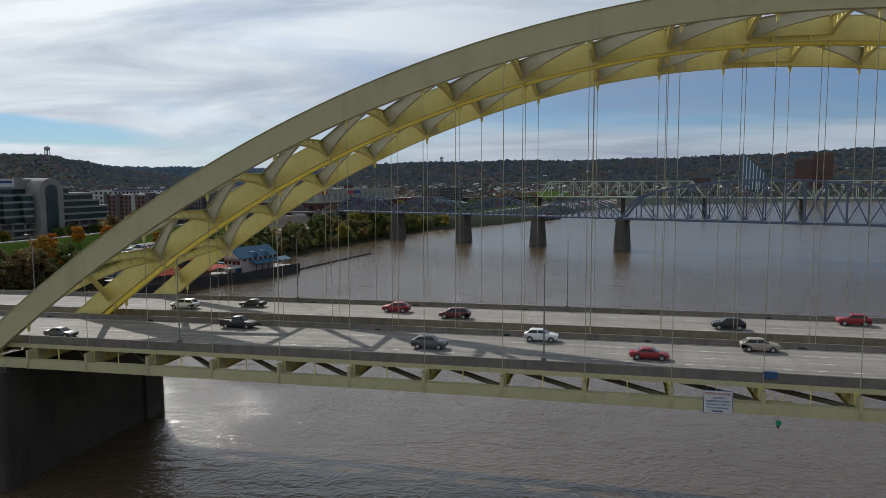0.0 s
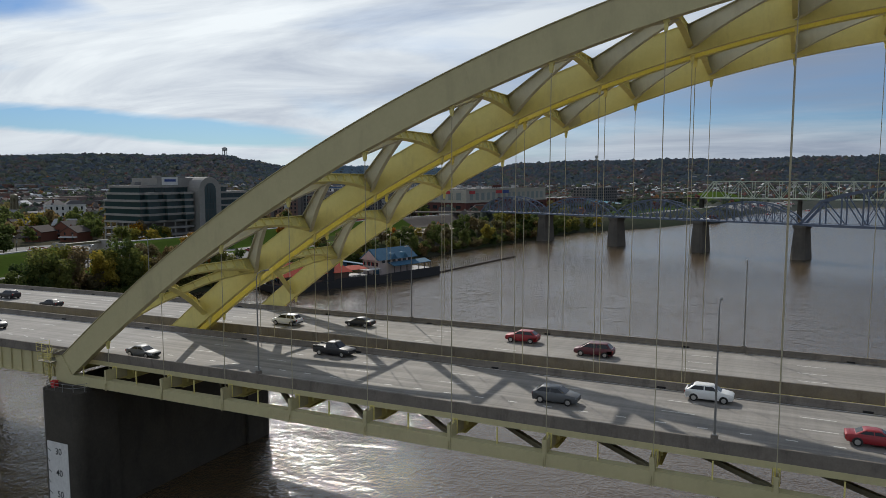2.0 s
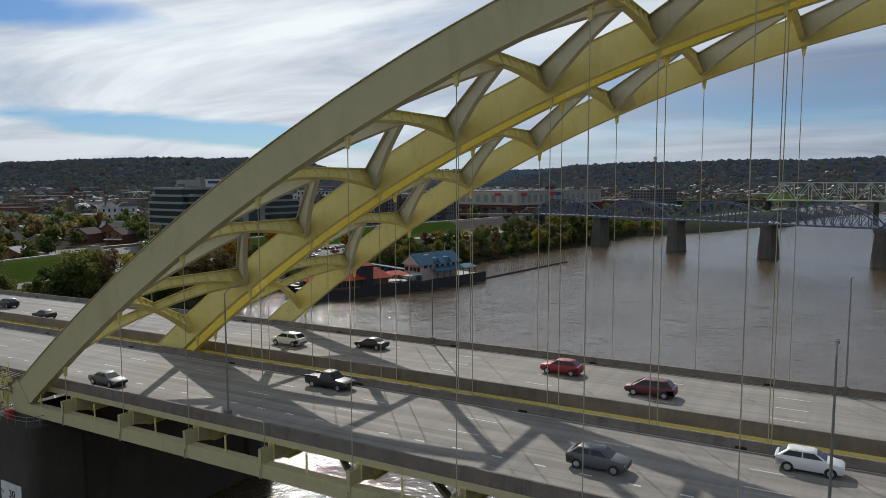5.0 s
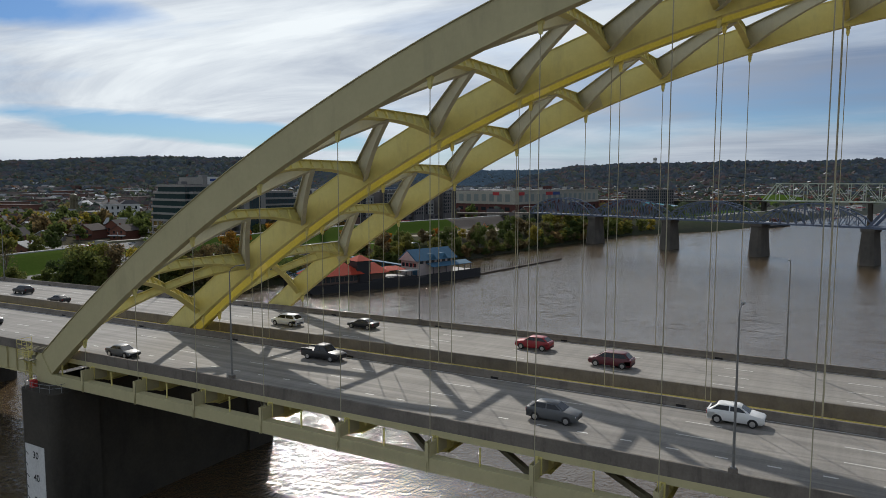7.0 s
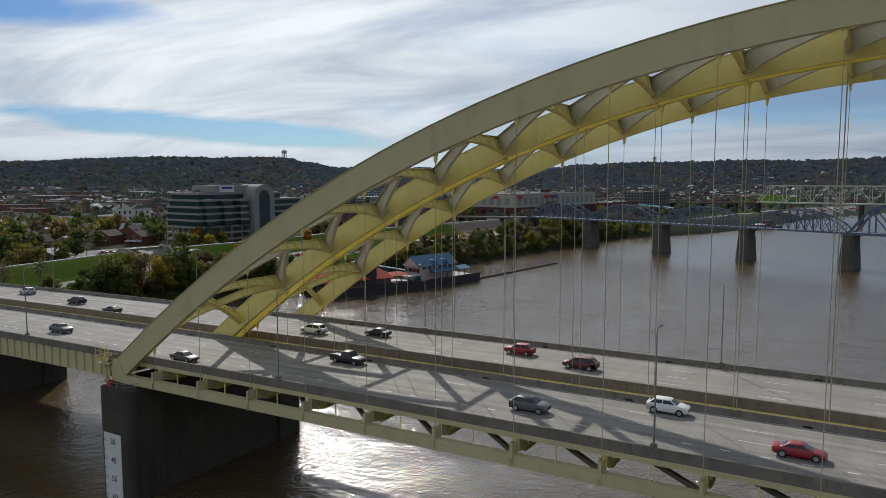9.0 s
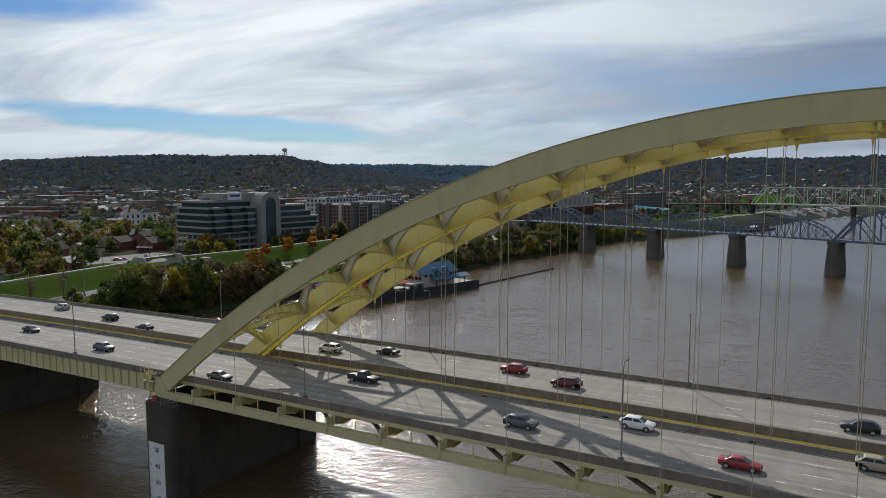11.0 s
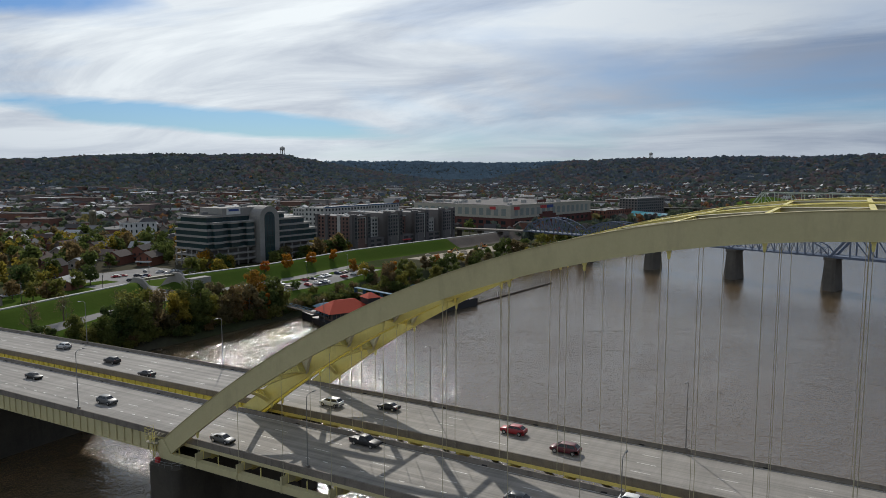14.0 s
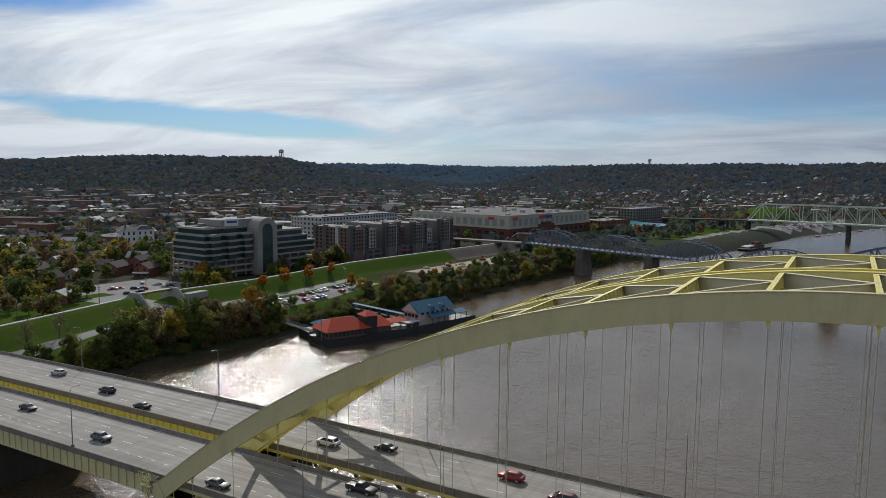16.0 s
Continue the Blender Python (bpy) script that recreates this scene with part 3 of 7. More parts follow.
            part("approach_girder", g, SKY_GREYED if (y - RIBS[0]) < 3 or (RIBS[3] - y) < 3 else BRIGHT, root)
    return root


arch_bridge(RIBS[0], RIBS[1], "pale yellow steel tied-arch bridge carrying a concrete motorway deck")
arch_bridge(RIBS[2], RIBS[3], "pale yellow steel tied-arch bridge with braced ribs beside its twin")


def bridge_pier(x0, x1, y0, y1, top, label, recess=0.5):
    """A wall pier with rounded noses, a recessed web between its end shafts and a footing."""
    root = thing("bridge_pier", label, "bridge pier", "river piers")
    c = 1.25

    def nose(ya, yb, z, s, g=0.0):
        """Outline of an end shaft; s is +1 where its nose points to -y."""
        arc = [(1 - math.sin(math.pi / 2 * k / 6), 1 - math.cos(math.pi / 2 * k / 6)) for k in range(7)]
        pts = [(x0 - g, yb)] + [(x0 - g + c * v, ya - s * g + s * c * u) for u, v in arc] + [(x1 + g - c * v, ya - s * g + s * c * u) for u, v in arc[::-1]] + [(x1 + g, yb)]
        return [(p[0], p[1], z) for p in pts]

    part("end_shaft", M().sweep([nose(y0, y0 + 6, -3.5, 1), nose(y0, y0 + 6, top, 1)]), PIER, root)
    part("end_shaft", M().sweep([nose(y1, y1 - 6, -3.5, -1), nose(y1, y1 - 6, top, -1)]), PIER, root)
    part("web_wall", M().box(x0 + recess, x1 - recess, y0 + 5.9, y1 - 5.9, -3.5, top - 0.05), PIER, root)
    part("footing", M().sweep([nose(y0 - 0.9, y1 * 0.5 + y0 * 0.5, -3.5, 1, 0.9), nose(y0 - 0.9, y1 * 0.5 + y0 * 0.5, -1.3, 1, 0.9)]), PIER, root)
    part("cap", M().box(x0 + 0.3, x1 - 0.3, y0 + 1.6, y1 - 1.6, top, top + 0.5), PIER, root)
    return root


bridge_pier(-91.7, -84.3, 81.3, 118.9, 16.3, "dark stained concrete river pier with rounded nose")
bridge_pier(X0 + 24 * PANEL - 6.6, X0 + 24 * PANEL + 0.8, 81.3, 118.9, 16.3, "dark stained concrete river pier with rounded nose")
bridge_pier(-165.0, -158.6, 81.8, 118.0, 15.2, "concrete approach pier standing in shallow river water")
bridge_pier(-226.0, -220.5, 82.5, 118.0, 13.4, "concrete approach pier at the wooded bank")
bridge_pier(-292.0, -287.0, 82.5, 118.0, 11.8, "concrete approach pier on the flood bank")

# ---------------------------------------------------------------- street lamps on the parapets
def street_lamp(x, y, side):
    root = thing("street_lamp", "tall grey tapered steel lamp post on the bridge parapet", "street lamp", "bridge lamps", at=pose(x, y, road_z(x) + 0.3))
    part("pedestal", M().box(-0.3, 0.3, -0.22, 0.22, -0.55, 0.62), CONCRETE, root)
    part("base_plate", M().box(-0.18, 0.18, -0.18, 0.18, 0.62, 0.70), POLE, root)
    part("pole", M().tube([(0, 0, 0.66), (0, 0, 11.6)], [0.105, 0.06], 8), POLE, root)
    arm = M().tube([(0, 0, 11.4), (0, side * 0.25, 11.85), (0, side * 0.9, 12.05), (0, side * 1.5, 12.05)], 0.045, 6)
    part("arm", arm, POLE, root)
    part("lamp_head", M().hexa([(-0.12, side * 1.4, 11.96), (0.12, side * 1.4, 11.96), (0.12, side * 2.1, 11.98), (-0.12, side * 2.1, 11.98)], [(-0.08, side * 1.4, 12.12), (0.08, side * 1.4, 12.12), (0.06, side * 2.1, 12.1), (-0.06, side * 2.1, 12.1)]), POLE, root)
    return root


for lx in (-221.0, -169.5, -116.5, -58.0, -8.9, 43.0, 95.0):
    street_lamp(lx, RIBS[0] + 1.25, 1)
    street_lamp(lx + (0.5 if lx > -100 else 1.0), RIBS[3] - 1.25, -1)

# ---------------------------------------------------------------- fittings at the arch's foot and along the tie
WHITE = mottled("white_paint", (0.72, 0.71, 0.68), (0.62, 0.61, 0.58), 0.4, 0.6, grain=3.0, dirt=((0.4, 0.38, 0.34), 0.35))
BLACK = plain("black_paint", (0.02, 0.02, 0.02), 0.6)
RED = plain("red_paint", (0.50, 0.03, 0.03), 0.5)


def words(text, size, material, m, parent=None, align="CENTER"):
    """Letters as a flat mesh."""
    cu = bpy.data.curves.new("letters", "FONT")
    cu.body, cu.size, cu.align_x, cu.align_y, cu.extrude = text, size, align, "CENTER", 0.01
    cu.offset = size * 0.008
    ob = new("tmp", cu)
    me = bpy.data.meshes.new_from_object(ob.evaluated_get(bpy.context.evaluated_depsgraph_get()))
    bpy.data.objects.remove(ob)
    me.materials.clear()
    me.materials.append(material)
    o = new("lettering", me)
    o.parent = parent
    o.matrix_basis = m
    return o


gauge = thing("river_gauge", "white painted clearance gauge with black numbers on the pier", "river gauge")
gx, gy, ft = -88.45, 81.27, 0.290
zero = 8.2 + 30 * ft
part("board", M().box(gx - 2.0, gx + 2.0, gy - 0.03, gy + 0.02, -1.8, zero - 25.6 * ft), WHITE, gauge)
for n in (30, 40, 50, 60):
    words(str(n), 1.25, BLACK, pose(gx + 0.15, gy - 0.045, zero - n * ft, 90, 0, 0), gauge)
for n in (30, 35, 40, 45, 50, 55, 60):
    ln = 0.55 if n % 10 == 0 else 0.32
    part("tick", M().beam((gx - 1.95, gy - 0.04, zero - n * ft + 0.25), (gx - 1.95 + ln, gy - 0.04, zero - n * ft - 0.1), 0.02, 0.1), BLACK, gauge)


def railing(pts, height, name, label):
    root = thing(name, label, "railing")
    for a, b in zip(pts, pts[1:]):
        for h in (height, height * 0.55):
            part("rail", M().tube([(a[0], a[1], a[2] + h), (b[0], b[1], b[2] + h)], 0.03, 5), POLE, root)
    for p in pts:
        part("post", M().tube([p, (p[0], p[1], p[2] + height)], 0.035, 5), POLE, root)
    return root


railing([(-91.2, 84.6, 16.3), (-91.2, 82.5, 16.3), (-90.4, 81.6, 16.3), (-88.8, 81.5, 16.3), (-87.2, 81.5, 16.3), (-85.6, 81.8, 16.3), (-84.8, 82.8, 16.3), (-84.6, 85.0, 16.3)], 1.0, "pier_railing", "thin grey steel railing round the pier top")
tank = thing("red_box", "small red equipment box on the pier top", "equipment box")
part("case", M().box(-90.5, -89.8, 82.2, 82.8, 16.3, 17.1), RED, tank)
part("lid", M().box(-90.54, -89.76, 82.16, 82.84, 17.1, 17.18), RED, tank)

ladder = thing("access_ladder", "yellow steel caged access ladder and platform at the arch foot", "ladder")
for dx in (-0.3, 0.3):
    part("stile", M().tube([(-91.9 + dx, 83.2, 16.4), (-91.9 + dx, 83.2, 21.3)], 0.05, 6), YELLOW, ladder)
for i in range(14):
    part("rung", M().tube([(-92.2, 83.2, 16.8 + i * 0.32), (-91.6, 83.2, 16.8 + i * 0.32)], 0.02, 5), YELLOW, ladder)
part("platform", M().box(-93.2, -90.6, 82.4, 84.4, 19.5, 19.58), STEEL_DARK, ladder)
for p in ((-93.2, 82.4), (-92.0, 82.4), (-90.7, 82.4), (-93.2, 84.3)):
    part("post", M().tube([(p[0], p[1], 19.6), (p[0], p[1], 20.7)], 0.035, 5), YELLOW, ladder)
for h in (20.15, 20.7):
    part("rail", M().tube([(-93.2, 84.3, h), (-93.2, 82.4, h), (-90.7, 82.4, h)], 0.03, 5), YELLOW, ladder)
for dx in (-92.9, -91.2):
    part("bracket", M().beam((dx, 82.7, 19.5), (dx, 84.0, 18.2), 0.1, 0.1), YELLOW, ladder)
for i in range(7):
    z_ = 17.6 + i * 0.55
    part("cage_hoop", M().tube([(-92.25, 83.2, z_), (-92.3, 82.75, z_), (-91.9, 82.5, z_), (-91.5, 82.75, z_), (-91.55, 83.2, z_)], 0.025, 5), YELLOW, ladder)
for dx, dy in ((-92.3, 82.75), (-91.9, 82.5), (-91.5, 82.75)):
    part("cage_bar", M().tube([(dx, dy, 17.6), (dx, dy, 21.0)], 0.02, 5), YELLOW, ladder)
for i in range(5):
    part("grating_bar", M().box(-93.6, -90.4, 82.7 + i * 0.42, 82.78 + i * 0.42, 20.75, 20.81), STEEL_DARK, ladder)
for p in ((-93.6, 82.6), (-92.5, 82.6), (-91.4, 82.6), (-90.4, 82.6), (-93.6, 84.5)):
    part("post", M().tube([(p[0], p[1], 20.8), (p[0], p[1], 21.9)], 0.035, 5), YELLOW, ladder)
for h in (21.35, 21.9):
    part("rail", M().tube([(-93.6, 84.5, h), (-93.6, 82.6, h), (-90.4, 82.6, h)], 0.03, 5), YELLOW, ladder)
pipe = thing("drain_pipe", "yellow painted drain pipe beside the arch foot", "pipe")
part("pipe", M().tube([(-92.6, 84.0, 20.3), (-92.6, 83.6, 19.6), (-92.6, 83.6, 16.4)], 0.12, 8), YELLOW, pipe)

INK_BLUE = plain("sign_ink_blue", (0.03, 0.06, 0.22), 0.6)
INK_RED = plain("sign_ink_red", (0.35, 0.03, 0.05), 0.6)
GREEN = plain("green_paint", (0.01, 0.30, 0.13), 0.5)
BLUE_BOX = plain("blue_plastic", (0.03, 0.09, 0.20), 0.5)
sign = thing("river_sign", "white restricted area sign with red heading hung on the tie girder", "sign")
part("panel", M().box(9.1, 12.05, 83.12, 83.18, 17.25, 19.75), WHITE, sign)
part("border", M().box(9.04, 12.11, 83.181, 83.22, 17.19, 19.81), INK_BLUE, sign)
for yy in (9.6, 11.5):
    part("bracket", M().box(yy - 0.05, yy + 0.05, 83.22, 83.36, 17.3, 18.6), STEEL_DARK, sign)
words("RESTRICTED AREA", 0.33, INK_RED, pose(10.57, 83.1, 19.45, 90, 0, 0), sign)
words("IDLE SPEED", 0.27, INK_BLUE, pose(10.57, 83.1, 18.98, 90, 0, 0), sign)
words("SUNSET TO SUNRISE", 0.27, INK_BLUE, pose(10.57, 83.1, 18.6, 90, 0, 0), sign)
words("IDLE SPEED: 300 FEET OF", 0.22, INK_BLUE, pose(10.57, 83.1, 18.23, 90, 0, 0), sign)
words("DOCKS AND RAMPS", 0.25, INK_BLUE, pose(10.57, 83.1, 17.86, 90, 0, 0), sign)
part("small_print", M().box(10.0, 11.1, 83.09, 83.12, 17.42, 17.56), INK_BLUE, sign)
nav = thing("navigation_light", "green square navigation marker hung under the tie girder", "navigation light")
part("marker", M().box(16.6, 17.15, 83.2, 83.28, 16.3, 16.85), GREEN, nav)
part("lantern", M().tube([(16.87, 83.5, 15.95), (16.87, 83.5, 16.25)], 0.12, 8), BLACK, nav)
part("hanger_rod", M().tube([(16.87, 83.5, 16.2), (16.87, 83.5, 17.4)], 0.03, 6), BLACK, nav)
bb = thing("control_box", "blue equipment box fixed on the parapet", "equipment box")
part("case", M().box(15.4, 16.8, 84.3, 84.74, 21.2, 21.85), BLUE_BOX, bb)
part("lid", M().box(15.35, 16.85, 84.26, 84.74, 21.85, 21.92), BLUE_BOX, bb)
cage = thing("inspection_cage", "small pale steel inspection platform beside the tie girder", "platform")
part("floor", M().box(15.2, 18.6, 84.3, 85.4, 18.36, 18.44), YELLOW, cage)
for px_ in (15.3, 16.4, 17.5, 18.5):
    part("post", M().tube([(px_, 84.4, 18.4), (px_, 84.4, 19.4)], 0.03, 5), YELLOW, cage)
for h in (18.9, 19.4):
    part("rail", M().tube([(15.3, 84.4, h), (18.5, 84.4, h)], 0.03, 5), YELLOW, cage)


# ---------------------------------------------------------------- cars
RUBBER = plain("tyre_rubber", (0.018, 0.018, 0.018), 0.85)
RIM = plain("alloy_rim", (0.5, 0.5, 0.5), 0.35, 0.9)
AUTOGLASS = plain("tinted_car_glass", (0.012, 0.014, 0.017), 0.16)
LAMP_W = plain("headlight_lens", (0.7, 0.7, 0.7), 0.15)
LAMP_R = plain("tail_light_lens", (0.35, 0.01, 0.01), 0.2)
TRIM = plain("black_trim", (0.025, 0.025, 0.027), 0.6)
PAINTS = {}


def paint(name, col):
    if name not in PAINTS:
        k = Mat("car_paint_" + name)
        k.b.inputs["Coat Weight"].default_value = 0.35
        k.b.inputs["Coat Roughness"].default_value = 0.12
        PAINTS[name] = k.done(k.mix("MULTIPLY", 0.2, col, k.ramp(k.noise(2.0), (0.3, 0.85), (0.7, 1.1))), 0.5, 0.1)
    return PAINTS[name]


CAR_MESH = {}
SHAPES = {
    # name: length, half width, bonnet height, roof height, (windscreen foot, roof front, roof rear, rear foot) along x from the middle, boot height
    "sedan": (4.75, 0.91, 0.90, 1.44, (1.35, 0.30, -0.95, -2.0), 1.02),
    "suv": (4.7, 0.95, 1.14, 1.70, (1.30, 0.40, -1.45, -2.26), 1.16),
    "minivan": (5.05, 0.99, 1.08, 1.76, (1.80, 0.65, -1.75, -2.44), 1.14),
    "pickup": (5.7, 0.98, 1.12, 1.85, (1.4, 0.6, -0.65, -0.95), 1.12),
}


def car_parts(kind):
    """Meshes of one kind of car, nose towards +x, wheels on z = 0."""
    ln, hw, hood, roof, (wf, rf, rr, rb), boot = SHAPES[kind]
    h = ln / 2
    b = M()
    st = [(-h, 0.52, boot - 0.14, 0.86), (-h + 0.12, 0.34, boot - 0.03, 0.96), (-h + 0.75, 0.30, boot, 1.0), (rb, 0.30, boot + 0.02, 1.0), (0, 0.28, hood + 0.04, 1.0), (wf, 0.28, hood + 0.02, 1.0), (h - 0.75, 0.30, hood - 0.05, 0.98), (h - 0.18, 0.34, hood - 0.13, 0.94), (h, 0.46, hood - 0.26, 0.80)]
    secs = []
    for x, z0, z1, ws in st:
        w = hw * ws
        secs.append([(x, -w * 0.92, z0), (x, w * 0.92, z0), (x, w, z0 + 0.16), (x, w, z1 - 0.22), (x, w * 0.93, z1 - 0.05), (x, w * 0.75, z1), (x, -w * 0.75, z1), (x, -w * 0.93, z1 - 0.05), (x, -w, z1 - 0.22), (x, -w, z0 + 0.16)])
    b.sweep(secs)
    if kind == "pickup":
        # bed walls
        for s in (-1, 1):
            b.box(-h + 0.08, rb - 0.1, min(s * hw * 0.98, s * hw * 0.86), max(s * hw * 0.98, s * hw * 0.86), boot - 0.1, boot + 0.16)
    # glasshouse: paint below and round the windows, crowned roof
    belt, wb, wtp = min(hood, boot) - 0.06, hw * 0.91, hw * 0.73
    ring = lambda z, xb, xf, w, c: [(xb + c, -w, z), (xf - c, -w, z), (xf, -w + c, z), (xf, w - c, z), (xf - c, w, z), (xb + c, w, z), (xb, w - c, z), (xb, -w + c, z)]
    rf_m = M().sweep([ring(belt, rb, wf, wb, 0.16), ring(roof - 0.09, rr - 0.04, rf + 0.04, wtp, 0.12), ring(roof - 0.03, rr + 0.05, rf - 0.05, wtp - 0.08, 0.14), ring(roof, rr + 0.2, rf - 0.22, wtp - 0.24, 0.2)])

    def pane(pts, n):
        """A thin pane on the given corners, set proud along n."""
        n = Vector(n).normalized()
        return M().hexa([Vector(p) + n * 0.002 for p in pts], [Vector(p) + n * 0.014 for p in pts])

    zt, lean = roof - 0.09, wb - wtp
    at_y = lambda z: wb - lean * (z - belt) / (zt - belt)
    at_f = lambda z: wf + (rf + 0.04 - wf) * (z - belt) / (zt - belt)
    at_r = lambda z: rb + (rr - 0.04 - rb) * (z - belt) / (zt - belt)
    z0, z1 = max(hood, boot) + 0.04, zt - 0.03
    xm = (rf + rr) / 2 + 0.08
    panes = []
    for xa, xb_, xc, xd in ((at_f(z0) - 0.2, at_f(z1) - 0.16, xm + 0.05, xm + 0.05), (xm - 0.05, xm - 0.05, at_r(z1) + 0.18, at_r(z0) + 0.24)):
        for sd in (-1, 1):
            panes.append(("side_window", pane([(xa, sd * at_y(z0), z0), (xb_, sd * at_y(z1), z1), (xc, sd * at_y(z1), z1), (xd, sd * at_y(z0), z0)], (0, sd * (zt - belt), lean))))
    for nm, fn, sx in (("windscreen", at_f, 1), ("rear_window", at_r, -1)):
        za = (hood if sx > 0 else boot) + 0.03
        run = abs(fn(zt) - fn(belt))
        panes.append((nm, pane([(fn(za), -at_y(za) + 0.17, za), (fn(za), at_y(za) - 0.17, za), (fn(z1), at_y(z1) - 0.14, z1), (fn(z1), -at_y(z1) + 0.14, z1)], (sx * (zt - belt), 0, run))))
    tyre, rim = M(), M()
    n = 16
    for r0, y0, y1, mm in ((0.36, -0.12, 0.12, tyre), (0.235, -0.128, 0.128, rim)):
        ringf = lambda yy: [(r0 * math.cos(2 * math.pi * i / n), yy, r0 * math.sin(2 * math.pi * i / n)) for i in range(n)]
        mm.hexa(ringf(y0), ringf(y1))
    arch = M()
    ringa = lambda yy: [(0.43 * math.cos(2 * math.pi * i / n), yy, max(-0.05, 0.43 * math.sin(2 * math.pi * i / n))) for i in range(n)]
    arch.hexa(ringa(-0.1), ringa(0.093))
    lights = M().box(h - 0.24, h - 0.07, -0.18, 0.18, -0.07, 0.07)
    tails = M().box(-h + 0.01, -h + 0.12, -0.12, 0.12, -0.14, 0.14)
    grille = M().box(h - 0.03, h + 0.012, -0.45, 0.45, hood - 0.62, hood - 0.44)
    bumper = M().box(-h - 0.02, -h + 0.06, -hw * 0.7, hw * 0.7, 0.46, 0.62)
    me = lambda nm, m_, mt, sm=False: m_.mesh(nm, mt, smooth=sm)
    return {"body": b, "panes": [(nm, me(nm, m_, AUTOGLASS)) for nm, m_ in panes], "cabin": rf_m, "arch": me("wheel_arch", arch, TRIM), "tyre": me("tyre", tyre, RUBBER), "rim": me("rim", rim, RIM), "headlight": me("headlight", lights, LAMP_W), "tail": me("tail_light", tails, LAMP_R), "grille": me("grille", grille, TRIM), "bumper": me("bumper", bumper, TRIM), "dims": (h, hw, hood, boot)}


def car(kind, colour, col, m, label, group):
    if kind not in CAR_MESH:
        CAR_MESH[kind] = car_parts(kind)
    p = CAR_MESH[kind]
    key = (kind, colour)
    if key not in CAR_MESH:
        pt = paint(colour, col)
        CAR_MESH[key] = (p["body"].mesh("body", pt, smooth=True), p["cabin"].mesh("cabin", pt, smooth=True))
        for me in CAR_MESH[key]:
            me.set_sharp_from_angle(angle=radians(38))
    body, cabin = CAR_MESH[key]
    h, hw, hood, boot = p["dims"]
    root = thing("car" if kind != "pickup" else "pickup_truck", label, "car" if kind != "pickup" else "pickup truck", group, at=m)
    part("body", body, None, root)
    part("cabin", cabin, None, root)
    for nm, q in p["panes"]:
        part(nm, q, None, root)
    for sx in (1, -1):
        for sy in (1, -1):
            t = part("tyre", p["tyre"], None, root)
            t.location = (sx * (h * 0.61), sy * (hw - 0.085), 0.36)
            part("rim", p["rim"], None, t)
            if group == "traffic on the bridge":
                a = part("wheel_arch", p["arch"], None, root)
                a.matrix_basis = pose(sx * (h * 0.61), sy * (hw - 0.085), 0.36, 0, 0, 0 if sy > 0 else 180)
    for sy in (1, -1):
        a = part("headlight", p["headlight"], None, root)
        a.location = (0, sy * hw * 0.68, hood - 0.34)
        a = part("tail_light", p["tail"], None, root)
        a.location = (0, sy * hw * 0.78, boot - 0.28)
    part("grille", p["grille"], None, root)
    part("bumper", p["bumper"], None, root)
    return root


COL = {"white": (0.70, 0.70, 0.68), "silver": (0.42, 0.42, 0.41), "black": (0.012, 0.012, 0.014), "grey": (0.09, 0.095, 0.10), "red": (0.28, 0.012, 0.018), "maroon": (0.10, 0.012, 0.018), "green": (0.02, 0.045, 0.035), "blue": (0.015, 0.03, 0.075), "beige": (0.34, 0.29, 0.22)}


def bridge_car(kind, colour, x, lane, far):
    """lane counts from the parapet nearest to -y."""
    ya = RIBS[2] if far else RIBS[0]
    yb = RIBS[3] if far else RIBS[1]
    w = (yb - ya - 3.4) / 4
    y = ya + 1.7 + w * (lane + 0.5)
    slope = math.degrees(math.atan(2 * 4.5e-5 * (x - CROWN)))
    car(kind, colour, COL[colour], pose(x, y, road_z(x) + 0.004, 0, slope if not far else -slope, 180 if far else 0), f"{colour} {'pickup truck' if kind == 'pickup' else kind} driving on the concrete bridge deck", "traffic on the bridge")


for row in (("sedan", "grey", -79.0, 0, 0), ("suv", "grey", -116.0, 1, 0), ("pickup", "black", -56.5, 3, 0), ("suv", "grey", -24.5, 1, 0), ("suv", "white", -10.5, 3, 0), ("suv", "beige", 17.5, 3, 0), ("sedan", "red", 3.5, 1, 0), ("sedan", "black", -148.0, 2, 0),
            ("suv", "black", -144.1, 1, 1), ("sedan", "black", -126.3, 0, 1), ("minivan", "white", -74.8, 1, 1), ("sedan", "black", -63.5, 2, 1), ("suv", "red", -36.7, 2, 1), ("minivan", "maroon", -25.7, 1, 1), ("suv", "black", 15.7, 1, 1), ("suv", "red", 34.5, 3, 1), ("suv", "silver", -170.0, 2, 1)):
    bridge_car(*row)


# ---------------------------------------------------------------- trees
BARK = mottled("tree_bark", (0.10, 0.075, 0.055), (0.16, 0.125, 0.095), 1.2, 0.95, grain=6.0)


def translucent(k, col, share):
    """Lets part of the light through thin leaves."""
    tr = k.t.nodes.new("ShaderNodeBsdfTranslucent")
    k.link(col, tr.inputs[0])
    mx = k.t.nodes.new("ShaderNodeMixShader")
    mx.inputs[0].default_value = share
    k.link(k.b.outputs[0], mx.inputs[1])
    k.link(tr.outputs[0], mx.inputs[2])
    k.link(mx.outputs[0], k.t.nodes["Material Output"].inputs[0])


